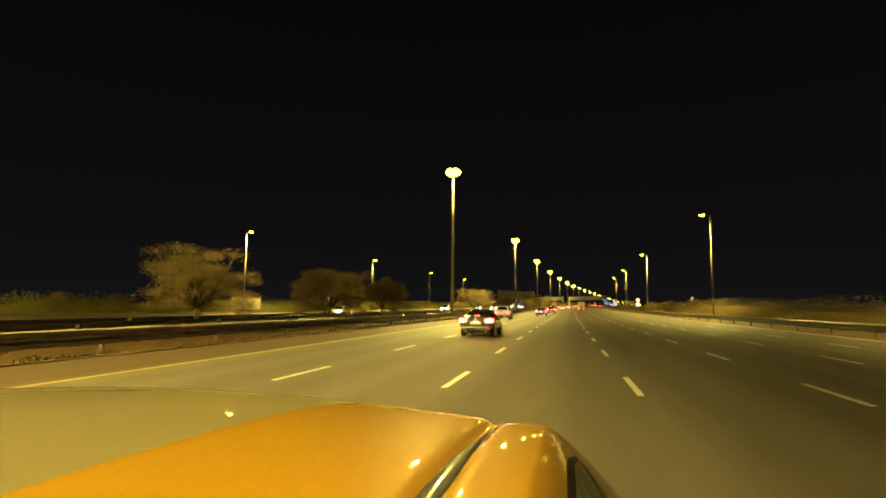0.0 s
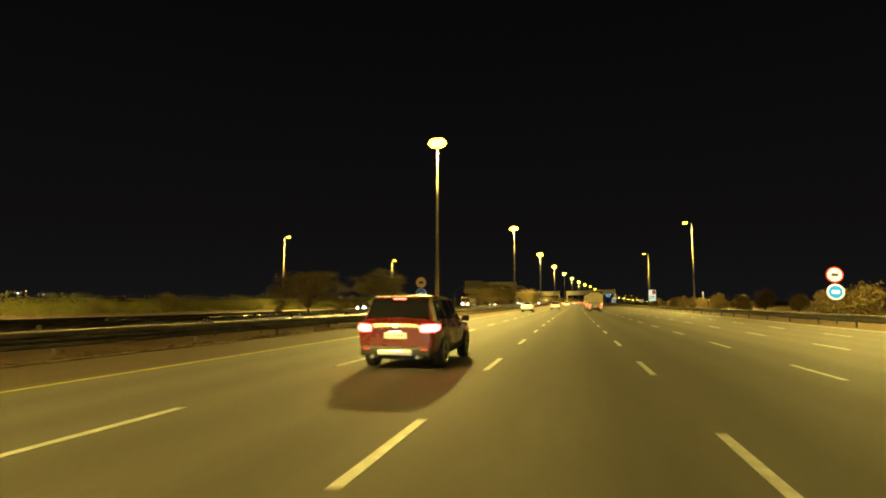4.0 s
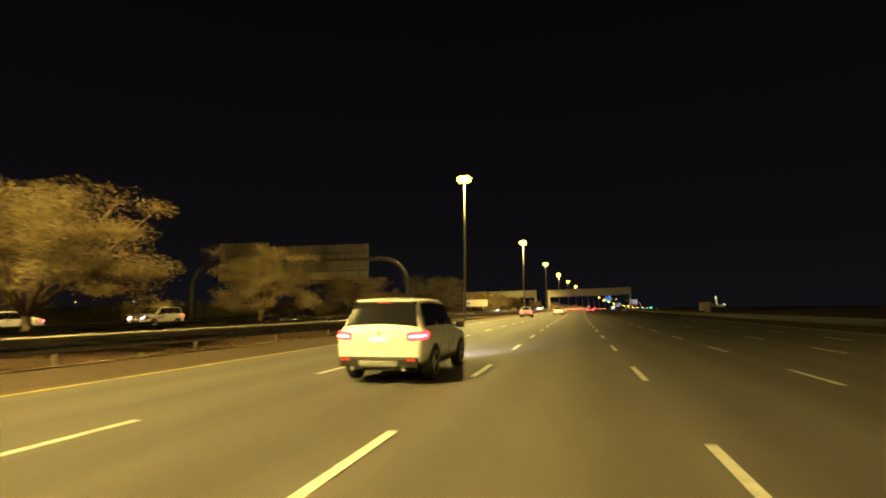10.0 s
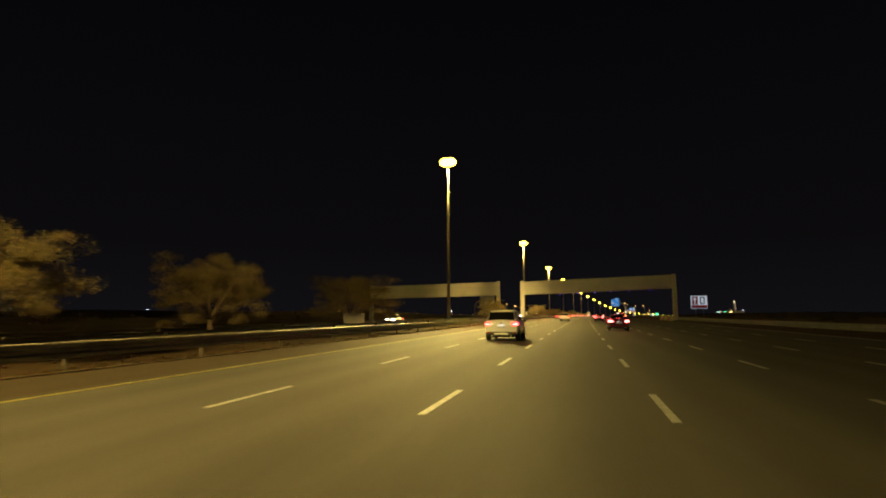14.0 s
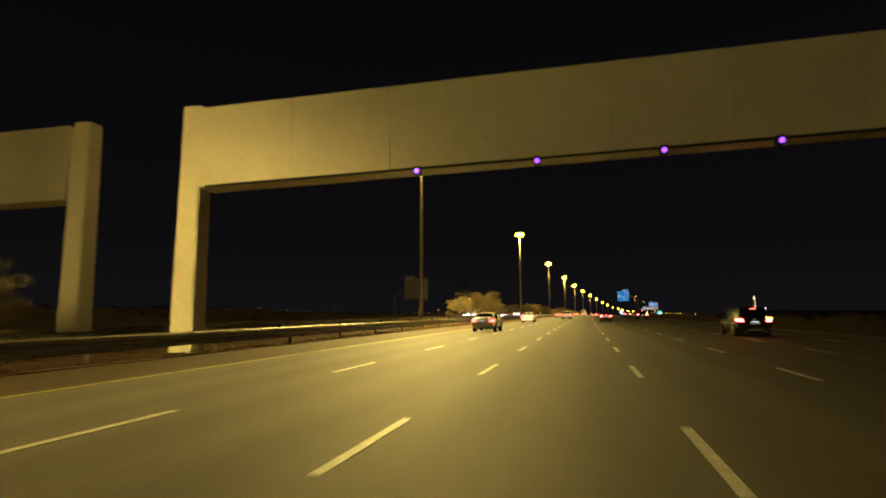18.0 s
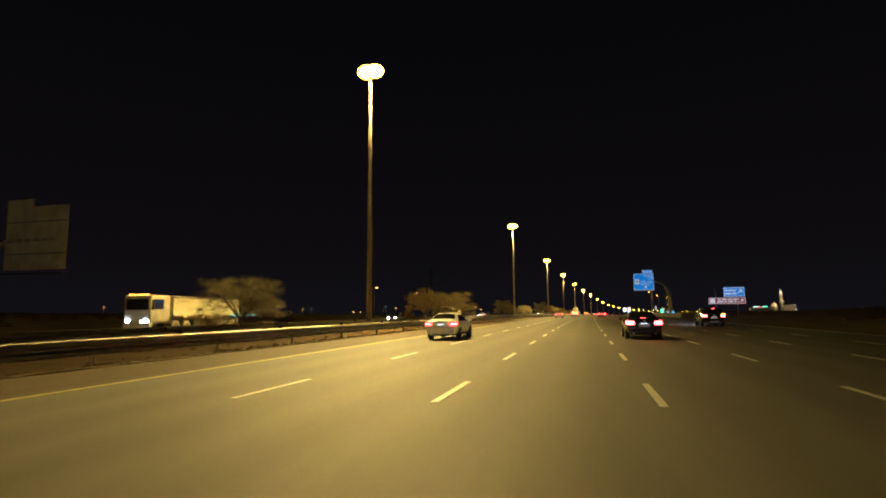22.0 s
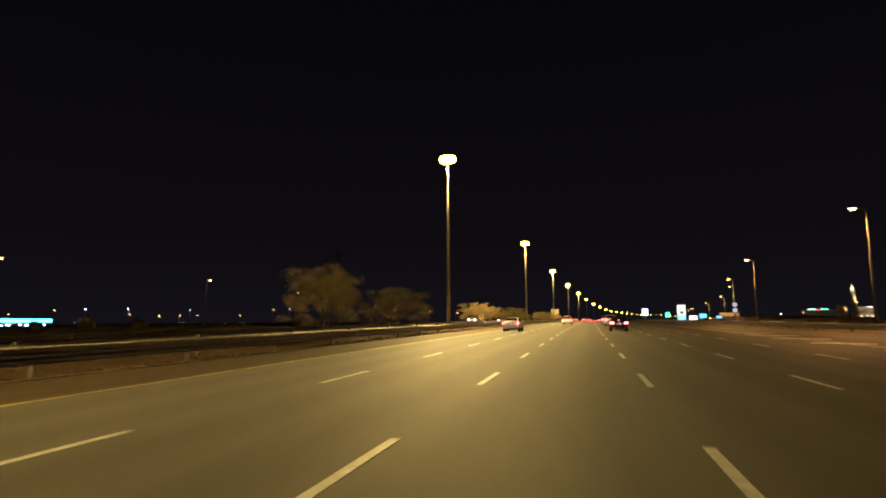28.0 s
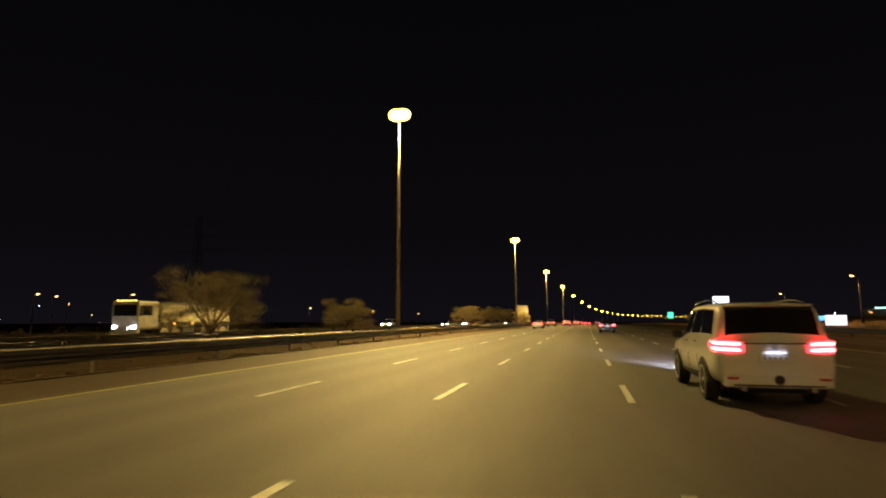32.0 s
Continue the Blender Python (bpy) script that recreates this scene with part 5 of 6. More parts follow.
        zl, xs, shape = (belt - 0.17, belt + 0.01), (0.60, 0.97), "single"
    for s in (-1, 1):
        tail_lamp(ob, rows, s, shape, zl[0], zl[1], xs[0], 0.16 if style == "pickup" else 0.42, lit)
    if style == "sedan":
        part("high_stop_lamp", box(-0.13, 0.13, -1.90, -1.86, 1.125, 1.145), lit if lit is BRAKE else SIGN_RED, ob)
    elif style != "pickup":
        part("high_stop_lamp", box(-0.15, 0.15, rows[4][0] - 0.165, rows[4][0] - 0.15, zt - 0.13, zt - 0.11), lit if lit is BRAKE else SIGN_RED, ob)
    pz = plate_z or (belt - 0.24 if style != "pickup" else 0.62)
    plate = part("number_plate", box(-0.27, 0.27, yr - 0.012, yr + 0.06, pz - 0.07, pz + 0.06, 0.006), PLATE, ob, "white number plate")
    part("plate_frame", box(-0.28, 0.28, yr - 0.008, yr + 0.05, pz - 0.078, pz + 0.068), CLADDING, plate)
    part("plate_lamp", box(-0.16, 0.16, yr - 0.05, yr - 0.025, pz + 0.085, pz + 0.10), PLATE_LAMP, ob, "small white number plate lamp")
    for k in range(5):
        part("plate_bar", box(-0.2 + k * 0.085, -0.165 + k * 0.085, yr - 0.015, yr - 0.011, pz - 0.028, pz + 0.02), PLATE_INK, plate)
    bumper_z = rows[1][2]
    part("rear_bumper", box(-w * 0.86, w * 0.86, yr - 0.06, yr + 0.25, bumper_z + 0.02, bumper_z + 0.24, 0.05), BLACK if style in ("suv", "crossover", "pickup") else paint, ob, "rear bumper")
    if style == "big":
        part("bumper_trim", box(-0.72, 0.72, yr - 0.072, yr - 0.05, bumper_z + 0.05, bumper_z + 0.075), BLACK, ob, "dark bumper line")
        part("tow_cover", lathe([(0.01, 0.0), (0.085, 0.0), (0.08, 0.02)], 16, "Z"), BLACK, ob, "round dark tow cover", m=pose(0.02, yr - 0.058, bumper_z + 0.16, 90, 0, 0))
        part("tailgate_strip", box(-0.55, 0.55, yr - 0.02, yr + 0.03, belt + 0.0, belt + 0.025, 0.004), CHROME, ob, "chrome tailgate strip")
    if style in ("suv", "crossover"):
        part("skid_plate", box(-0.42, 0.42, yr - 0.075, yr - 0.02, bumper_z + 0.04, bumper_z + 0.16, 0.02), ALLOY, ob, "silver skid plate")
    for s in (-1, 1):
        part("reflector", box(s * w * 0.72 - 0.09, s * w * 0.72 + 0.09, yr - 0.066, yr - 0.05, bumper_z + 0.16, bumper_z + 0.20), SIGN_RED, ob)
        part("exhaust", tube([(s * 0.55, yr - 0.07, bumper_z + 0.0), (s * 0.55, yr + 0.3, bumper_z + 0.0)], [0.045, 0.045], 10), ALLOY, ob)
    part("chassis", box(-w * 0.70, w * 0.70, yr + 0.5, yf - 0.4, 0.22, bumper_z + 0.04), BLACK, ob)
    part("emblem", lathe([(0.01, 0.0), (0.07, 0.0), (0.06, 0.015)], 16, "Z"), SILVER_CAR, ob, "plain silver emblem", m=pose(0, yr + 0.02, belt - 0.04, 90, 0, 0))
    # nose
    for s in (-1, 1):
        r10 = row_at(rows, yf - 0.16)
        part("headlight", box(min(s * r10[1] * 0.55, s * r10[1] * 0.95), max(s * r10[1] * 0.55, s * r10[1] * 0.95), yf - 0.22, yf - 0.04, r10[3] - 0.12, r10[3] + 0.02, 0.03), HEAD if oncoming else CHROME, ob, "bright white headlight" if oncoming else "")
    part("grille", box(-0.42, 0.42, yf - 0.05, yf + 0.012, rows[-1][2] + 0.04, rows[-1][3] - 0.02, 0.01), BLACK, ob)
    return ob


def tipper_truck(m, label="dusty cream tipper lorry with a ribbed body and red tail lights", oncoming=False, group="", high=3.31):
    """A lorry drawing a tall tipping body; its tail stands at the origin."""
    CREAM = mats["cream"]
    ob = thing("tipper_truck", label, "lorry", m, group)
    W, L, low = 1.30, 8.6, 1.45
    shell = bmesh.new()
    add_box(shell, -W, W, 0.0, L, low, high, 0.03)
    part("tipping_body", shell, CREAM, ob, "dusty cream steel body")
    n = 12
    for s in (-1, 1):
        for i in range(0 if oncoming else n + 1):
            y = 0.12 + (L - 0.24) * i / n
            part("side_rib", box(min(s * W, s * (W + 0.07)), max(s * W, s * (W + 0.07)), y - 0.05, y + 0.05, low + 0.05, high - 0.28, 0.012), CREAM, ob)
        part("top_rail", box(min(s * (W - 0.02), s * (W + 0.09)), max(s * (W - 0.02), s * (W + 0.09)), 0.0, L, high - 0.26, high - 0.12, 0.02), CREAM, ob)
        part("bottom_rail", box(min(s * (W - 0.02), s * (W + 0.08)), max(s * (W - 0.02), s * (W + 0.08)), 0.0, L, low, low + 0.12, 0.02), CREAM, ob)
    gate = part("tailgate", box(-W + 0.04, W - 0.04, -0.05, 0.0, low + 0.18, high - 0.1, 0.01), CREAM, ob)
    for i in range(6):
        x = -W + 0.08 + (2 * W - 0.16) * i / 5
        part("tailgate_rib", box(x - 0.05, x + 0.05, -0.13, -0.045, low + 0.2, high - 0.28, 0.015), CREAM, gate)
    part("tailgate_rail", box(-W + 0.02, W - 0.02, -0.14, -0.04, high - 0.3, high - 0.18, 0.015), CREAM, gate)
    part("tailgate_sill", box(-W - 0.06, W + 0.06, -0.16, 0.02, low - 0.02, low + 0.24, 0.02), mats["grime"], gate)
    # tarpaulin: sagging cover over the load
    bm = bmesh.new()
    grid = []
    for j in range(19):
        y = -0.06 + (L + 0.06) * j / 18
        grid.append([bm.verts.new((x * (W + 0.085), y, high + (0.32 if high > 3.2 else 0.14) + 0.05 * (1 - abs(x) ** 2.5) + 0.02 * math.sin(j * 1.3) - (0.16 if abs(x) > 0.99 else 0))) for x in (-1, -0.98, -0.7, -0.35, 0, 0.35, 0.7, 0.98, 1)])
    for a, b in zip(grid, grid[1:]):
        for k in range(8):
            bm.faces.new((a[k], a[k + 1], b[k + 1], b[k]))
    part("tarpaulin", bm, mats["tarp"], ob, "grey tarpaulin cover", smooth=True)

    def bowed(x0, x1, z0, rise, axis, at_, thick, name, material, label=""):
        """A board with a bowed upper edge, across or along the body."""
        bm = bmesh.new()
        rows_ = []
        for k in range(13):
            t = k / 12
            u = x0 + (x1 - x0) * t
            top = z0 + rise * (1 - (2 * t - 1) ** 2) ** 0.7
            ring = []
            for d, z in ((0, z0 - 0.25), (thick, z0 - 0.25), (thick, top), (0, top)):
                ring.append(bm.verts.new((u, at_ + d, z) if axis == "X" else (at_ + d, u, z)))
            rows_.append(ring)
        for a, b in zip(rows_, rows_[1:]):
            for k in range(4):
                bm.faces.new((a[k], a[(k + 1) % 4], b[(k + 1) % 4], b[k]))
        bm.faces.new(rows_[0][::-1])
        bm.faces.new(rows_[-1])
        bmesh.ops.recalc_face_normals(bm, faces=bm.faces)
        return part(name, bm, material, ob, label)

    rise = 0.30 if high > 3.2 else 0.12
    bowed(-W + 0.02, W - 0.02, high - 0.12, rise, "X", -0.07, 0.05, "bowed_board", CREAM, "cream board with a bowed top")
    for s in (-1, 1):
        for k in range(0 if oncoming else 3):
            bowed(L * k / 3 + 0.04, L * (k + 1) / 3 - 0.04, high - 0.14, rise * 0.85, "Y", s * (W + 0.035) - 0.025, 0.05, "bowed_board", CREAM, "cream board with a bowed top")
        for k in range(0 if oncoming else 4):
            bm = bmesh.new()
            y = L * k / 3
            v = [bm.verts.new((s * (W + 0.10), y + dy, z)) for dy, z in ((-0.75 if k else 0.0, high + rise - 0.02), (0.75 if k < 3 else 0.0, high + rise - 0.02), (0.06, high - 0.42), (-0.06, high - 0.42))]
            w_ = [bm.verts.new((s * (W - 0.25), q.co.y, high + rise + 0.02)) for q in v[:2]]
            bm.faces.new(v)
            bm.faces.new((v[0], w_[0], w_[1], v[1]))
            part("tarpaulin_flap", bm, mats["tarp"], ob, "dark hanging tarpaulin corner")
        bm = bmesh.new()
        v = [bm.verts.new(p) for p in ((s * (W + 0.10), -0.10, high + rise), (s * (W - 0.75), -0.10, high + rise + 0.03), (s * (W - 0.02), -0.10, high - 0.20), (s * (W + 0.10), -0.10, high - 0.42))]
        bm.faces.new(v)
        part("tarpaulin_flap", bm, mats["tarp"], ob, "dark hanging tarpaulin corner")
    part("chassis", box(-0.5, 0.5, 0.1, L + 2.6, 0.85, 1.12, 0.02), mats["grime"], ob)
    part("subframe", box(-0.62, 0.62, 0.05, L, 1.12, low, 0.02), mats["grime"], ob)
    for y in (0.75, 2.05, 3.35, 6.9, 8.2):
        for s in (-1, 1):
            wheel(ob, s * 1.24, y, 0.52, 0.15, True)
            if y < 8:
                wheel(ob, s * 0.90, y, 0.52, 0.14, True)
        part("axle", tube([(-1.1, y, 0.52), (1.1, y, 0.52)], [0.07, 0.07], 8), BLACK, ob)
    for s in (-1, 1):
        part("mudguard", box(min(s * 0.75, s * 1.27), max(s * 0.75, s * 1.27), 0.05, 0.10, 0.25, 1.08, 0.01), mats["grime"], ob)
        for z in (0.86, 1.16):
            part("tail_light", box(s * 1.02 - 0.11, s * 1.02 + 0.11, -0.10, -0.02, z - 0.055, z + 0.055, 0.012), BRAKE, ob, "glowing red tail light")
        for y in (2.4, 5.0, 7.2):
            part("marker_lamp", box(min(s * 1.27, s * 1.33), max(s * 1.27, s * 1.33), y - 0.06, y + 0.06, 1.30, 1.37), AMBER, ob, "amber marker lamp")
    if oncoming:
        for s in (-1, 1):
            part("marker_strip", box(min(s * 1.345, s * 1.36), max(s * 1.345, s * 1.36), 0.3, L - 0.3, 1.50, 1.56), AMBER, ob, "row of amber marker lights")
    bar = part("tail_board", box(-1.27, 1.27, -0.06, 0.04, 0.68, 1.28, 0.015), mats["grime"], ob, "dusty tail board")
    for z0, z1, x0, x1 in ((1.02, 1.11, -1.24, -0.5), (1.03, 1.09, -0.42, 0.42), (1.02, 1.11, 0.5, 1.24), (0.70, 0.77, -0.7, 0.62), (0.86, 0.92, -0.82, -0.40), (0.86, 0.92, 0.35, 0.80)):
        part("hazard_strip", box(x0, x1, -0.066, -0.06, z0, z1), mats["hazard"], bar, "yellow and black hazard tape")
    plate = part("number_plate", box(-0.26, 0.26, -0.075, -0.066, 0.82, 0.95), PLATE, ob, "white number plate")
    for x in (-0.14, 0.14):
        part("plate_lamp", box(x - 0.05, x + 0.05, -0.12, -0.08, 0.955, 0.975), PLATE_LAMP, ob, "white number plate lamp")
    part("plate_bars", box(-0.19, 0.19, -0.079, -0.075, 0.86, 0.91), INK, plate)
    # cab
    cab = bmesh.new()
    add_box(cab, -1.22, 1.22, L + 0.25, L + 2.35, 0.95, 3.05, 0.14)
    cab_part = part("cab", cab, mats["cab"], ob, "pale lorry cab", smooth=False)
    part("windscreen", box(-1.05, 1.05, L + 2.34, L + 2.365, 1.9, 2.75, 0.01), GLASS, cab_part)
    for s in (-1, 1):
        part("cab_window", box(min(s * 1.21, s * 1.232), max(s * 1.21, s * 1.232), L + 1.0, L + 2.1, 1.95, 2.7, 0.008), GLASS, cab_part)
        part("mirror", box(min(s * 1.30, s * 1.48), max(s * 1.30, s * 1.48), L + 2.2, L + 2.34, 1.9, 2.6, 0.03), BLACK, ob)
        part("mirror_arm", tube([(s * 1.2, L + 2.2, 2.6), (s * 1.4, L + 2.26, 2.62)], [0.02, 0.02], 6), BLACK, ob)
        part("headlight", box(s * 0.85 - 0.17, s * 0.85 + 0.17, L + 2.33, L + 2.40, 0.98, 1.16, 0.02), HEAD if oncoming else CHROME, ob)
        part("fuel_tank", box(min(s * 0.65, s * 1.15), max(s * 0.65, s * 1.15), 4.5, 6.0, 0.55, 1.05, 0.08), STEEL, ob)
    part("bumper", box(-1.22, 1.22, L + 2.1, L + 2.42, 0.45, 0.92, 0.05), mats["cab"], ob)
    for x in (-0.8, -0.4, 0, 0.4, 0.8):
        part("roof_marker", box(x - 0.06, x + 0.06, L + 2.2, L + 2.3, 3.04, 3.10), AMBER, ob)
    return ob


HAZARD = mat("hazard_tape", (0.62, 0.55, 0.03), 0.5, vary=0.0)
wave, steps = HAZARD.node_tree.nodes.new("ShaderNodeTexWave"), HAZARD.node_tree.nodes.new("ShaderNodeValToRGB")
spot = HAZARD.node_tree.nodes.new("ShaderNodeTexCoord")
wave.bands_direction = "DIAGONAL"
wave.inputs["Scale"].default_value = 4.2
wave.inputs["Distortion"].default_value = 0.6
steps.color_ramp.elements[0].position, steps.color_ramp.elements[0].color = 0.40, (0.05, 0.045, 0.02, 1)
steps.color_ramp.elements[1].position, steps.color_ramp.elements[1].color = 0.52, (0.62, 0.56, 0.03, 1)
HAZARD.node_tree.links.new(spot.outputs["Object"], wave.inputs["Vector"])
HAZARD.node_tree.links.new(wave.outputs["Fac"], steps.inputs[0])
HAZARD.node_tree.links.new(steps.outputs[0], HAZARD.node_tree.nodes["Principled BSDF"].inputs["Base Color"])
mats = {
    "cream": mat("dusty_cream_paint", (0.74, 0.70, 0.50), 0.60, vary=0.12, scale=0.9, bump=0.10, bump_scale=14, tint=(0.56, 0.51, 0.35)),
    "grime": mat("road_grime", (0.46, 0.44, 0.38), 0.8, vary=0.16, scale=2.5, bump=0.3, bump_scale=25),
    "tarp": mat("grey_tarpaulin", (0.09, 0.085, 0.075), 0.75, vary=0.25, scale=2.0, bump=0.5, bump_scale=12),
    "hazard": HAZARD,
    "cab": mat("pale_cab_paint", (0.52, 0.50, 0.42), 0.45, vary=0.15, scale=2, coat=0.3),
}


# the carriageway's own traffic
car("crossover", WHITE_CAR, "white crossover with dark tinted windows and lit tail lights", put(-9.45, -26.7))
car("sedan", DARK_CAR, "black saloon with glowing red tail lights", put(-6.1, -68.0), lit=BRAKE)
car("suv", RED_CAR, "maroon estate car braking with bright red lights", put(-5.8, 42.8), lit=BRAKE)
car("sedan", DARK_CAR, "black saloon with red lights on a dark boot", put(-6.1, 3.8))
car("suv", WHITE_CAR, "white estate car with dark windows and red lights", put(-5.8, 379.5))
car("sedan", RED_CAR, "dark maroon saloon with a lit number plate", put(2.0, 399.7), lit=BRAKE)
car("sedan", DARK_CAR, "dark blue saloon with bright brake lights", put(2.0, 745.3), lit=BRAKE)
car("pickup", WHITE_CAR, "white pickup with red tail lights", put(-5.4, 768.0))
tipper = tipper_truck(put(2.0, 134.3), group="lorries in the slow lane")
copy_thing(tipper, put(1.72, 158.6))
car("suv", WHITE_CAR, "white luxury estate car with a black rear bumper and lit lights", put(-5.45, 232.6))
car("sedan", WHITE_CAR, "pearly white saloon with red tail lights lit", put(-8.85, 515.0))
black = car("suv", DARK_CAR, "black estate car with a glowing amber indicator", put(10.4, 653.2), lit=BRAKE)
part("indicator", box(0.62, 0.95, -2.43, -2.33, 1.08, 1.16, 0.01), AMBER, black, "glowing amber indicator")
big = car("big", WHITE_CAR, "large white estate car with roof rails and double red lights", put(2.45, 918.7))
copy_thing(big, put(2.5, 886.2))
car("sedan", DARK_CAR, "dark saloon with a lit number plate and red lights", put(1.9, 978.0))
car("sedan", SILVER_CAR, "silver saloon with a lit number plate beside the median", put(-9.3, 1012.0))
car("sedan", WHITE_CAR, "white saloon with red tail lights", put(-8.2, 736.5))
car("suv", WHITE_CAR, "white estate car far ahead with red lights", put(-13.0 + 3.4, 1052.0))
car("pickup", WHITE_CAR, "white pickup far ahead with brake lights lit", put(-6.6, 1074.0), lit=BRAKE)

# more of the same stream, a length apart
white_suv = car("suv", WHITE_CAR, "white estate car with a dark rear window and red lights", put(-6.0, 156.4), group="traffic ahead")
white_saloon = car("sedan", WHITE_CAR, "white saloon with small red tail lights", put(-9.4, 219.5), group="traffic ahead")
dark_saloon = car("sedan", DARK_CAR, "black saloon with bright brake lights and a lit number plate", put(1.9, 470.5), lit=BRAKE, group="traffic ahead")
white_cross = car("crossover", WHITE_CAR, "white crossover with a sloping tail and red lights", put(-9.5, 125.5), group="traffic ahead")
for lat, y in ((-5.3, 342.0), (-5.2, 469.0), (-5.3, 592.4), (-5.6, 903.0)):
    copy_thing(white_suv, put(lat, y))
for lat, y in ((-9.6, 555.8), (-9.0, 628.0), (-9.3, 845.5)):
    copy_thing(white_saloon, put(lat, y))
for lat, y in ((1.95, 565.5), (1.85, 628.5), (1.95, 845.5)):
    copy_thing(dark_saloon, put(lat, y))
copy_thing(white_cross, put(-9.5, 314.0))
copy_thing(black, put(8.6, 508.0))
copy_thing(black, put(9.4, 586.9))

far_cars = [car("sedan", DARK_CAR, "dark saloon far along the motorway", put(-1.9, 1150), lit=BRAKE, group="distant traffic"),
            car("suv", WHITE_CAR, "white estate car far along the motorway", put(-5.6, 1128), lit=BRAKE, group="distant traffic"),
            car("crossover", SILVER_CAR, "silver crossover far along the motorway", put(5.5, 1190), lit=BRAKE, group="distant traffic")]
rnd = random.Random(21)
for i in range(22):
    copy_thing(far_cars[i % 3], put(rnd.choice((-9.4, -5.6, -1.9, 1.9, 5.6)), 1165 + i * 17 + rnd.uniform(-4, 4)))

# dipped headlights throw white light ahead of the nearer cars
for lat, y in ((-9.45, -26.2), (-5.45, 232.6), (-8.8, 515.2), (10.3, 653.5), (2.45, 920.5), (-8.2, 736.5)):
    data = bpy.data.lights.new("headlight_beam", "SPOT")
    data.energy, data.color, data.spot_size, data.spot_blend, data.shadow_soft_size = 5200, (0.80, 0.90, 1.0), radians(62), 0.8, 0.12
    beam = new("headlight_beam", data)
    beam.matrix_world = put(lat, y + 2.6, 0.72) @ pose(0, 0, 0, 84, 0, 0)

# oncoming traffic
on = [car("sedan", WHITE_CAR, "white saloon with dazzling headlights", put(-33.5, -24, 0, 180), oncoming=True, group="oncoming traffic"),
      car("suv", WHITE_CAR, "pale estate car with dazzling headlights", put(-33.5, 46, 0, 180), oncoming=True, group="oncoming traffic"),
      car("sedan", DARK_CAR, "dark saloon with dazzling headlights", put(-37, 120, 0, 180), oncoming=True, group="oncoming traffic")]
for i, (lat, y) in enumerate(((-33.5, 245), (-37, 262), (-33.5, 330), (-33.5, 440), (-37.0, 640), (-33.5, 690), (-37, 785), (-37, 1010), (-33.5, 1040), (-40, 1090), (-33.5, 1130))):
    copy_thing(on[i % 3], put(lat, y, 0, 180))
lorry = tipper_truck(put(-34.5, 206.0, 0, 180), "cream tipper lorry with bright headlights on the oncoming carriageway", True, "oncoming lorries", 2.85)
for y in (644, 738.5, 955):
    copy_thing(lorry, put(-34.5, y, 0, 180))


def coach(m):
    ob = thing("coach", "white coach with dark windows and bright headlights", "bus", m)
    part("body", box(-1.25, 1.25, -5.5, 5.5, 0.4, 3.2, 0.18), WHITE_CAR, ob)
    for s in (-1, 1):
        for i in range(7):
            y = -4.9 + i * 1.42
            part("side_window", box(min(s * 1.24, s * 1.258), max(s * 1.24, s * 1.258), y, y + 1.3, 1.7, 2.7, 0.005), GLASS, ob)
        for y in (-3.4, 3.6):
            wheel(ob, s * 1.25, y, 0.5, 0.14)
        part("headlight", box(s * 0.9 - 0.16, s * 0.9 + 0.16, 5.47, 5.53, 0.75, 0.95, 0.02), HEAD, ob)
    part("windscreen", box(-1.1, 1.1, 5.49, 5.515, 1.4, 2.9, 0.01), GLASS, ob)
    part("marker_lamp", box(-0.9, 0.9, 5.46, 5.51, 3.05, 3.12), AMBER, ob)


coach(put(-34.0, 142.5, 0, 180))


# ---- taxi under the camera ----
TAXI_ORANGE = mat("orange_taxi_paint", (0.52, 0.30, 0.013), 0.45, vary=0.03, scale=4.0, coat=1.0, coat_rough=0.02)
TAXI_CREAM = mat("cream_taxi_paint", (0.32, 0.285, 0.18), 0.5, vary=0.02, scale=3.0, coat=0.8, coat_rough=0.02)
DITCH = mat("glossy_roof_moulding", (0.13, 0.12, 0.10), 0.22, vary=0.1, scale=20, coat=1.0)
ROOF_SPLIT = 0.264


def roof_height(x, y):
    """The taxi's pressed roof: a shallow crown, a ditch near each side and a rounded shoulder."""
    z = 1.5001 - 0.0311 * ((y + 0.176) / 0.6) ** 2 - 0.034 * (x / 0.6) ** 2
    if y > 0.42:
        z -= 0.64 * (y - 0.42) ** 1.5
    a = abs(x)
    if a > 0.40:
        z += 0.0018 * math.exp(-((a - 0.560) / 0.036) ** 2) - 0.007 * math.exp(-((a - 0.499) / 0.013) ** 2)
    if a > 0.577:
        z -= 0.0022 + 0.110 * ((a - 0.577) / 0.128) ** 1.32
    elif a > 0.573:
        z -= 0.0022 * (a - 0.573) / 0.004
    return z


def roof_sheet(x0, x1, nx, y0, y1, ny, lift=0.0):
    """A part of the roof; the two colours meet on a line that swings aside at the front."""
    def swing(x, y):
        return x + 0.30 * max(0.0, y - 0.24) ** 1.4 * max(0.0, 1 - abs(x - ROOF_SPLIT) / 0.22)
    bm = bmesh.new()
    grid = [[bm.verts.new((swing(x, y), y, roof_height(swing(x, y), y) + lift)) for x in [x0 + (x1 - x0) * i / nx for i in range(nx + 1)]] for y in [y0 + (y1 - y0) * j / ny for j in range(ny + 1)]]
    for a, b in zip(grid, grid[1:]):
        for i in range(nx):
            bm.faces.new((a[i], a[i + 1], b[i + 1], b[i]))
    return bm


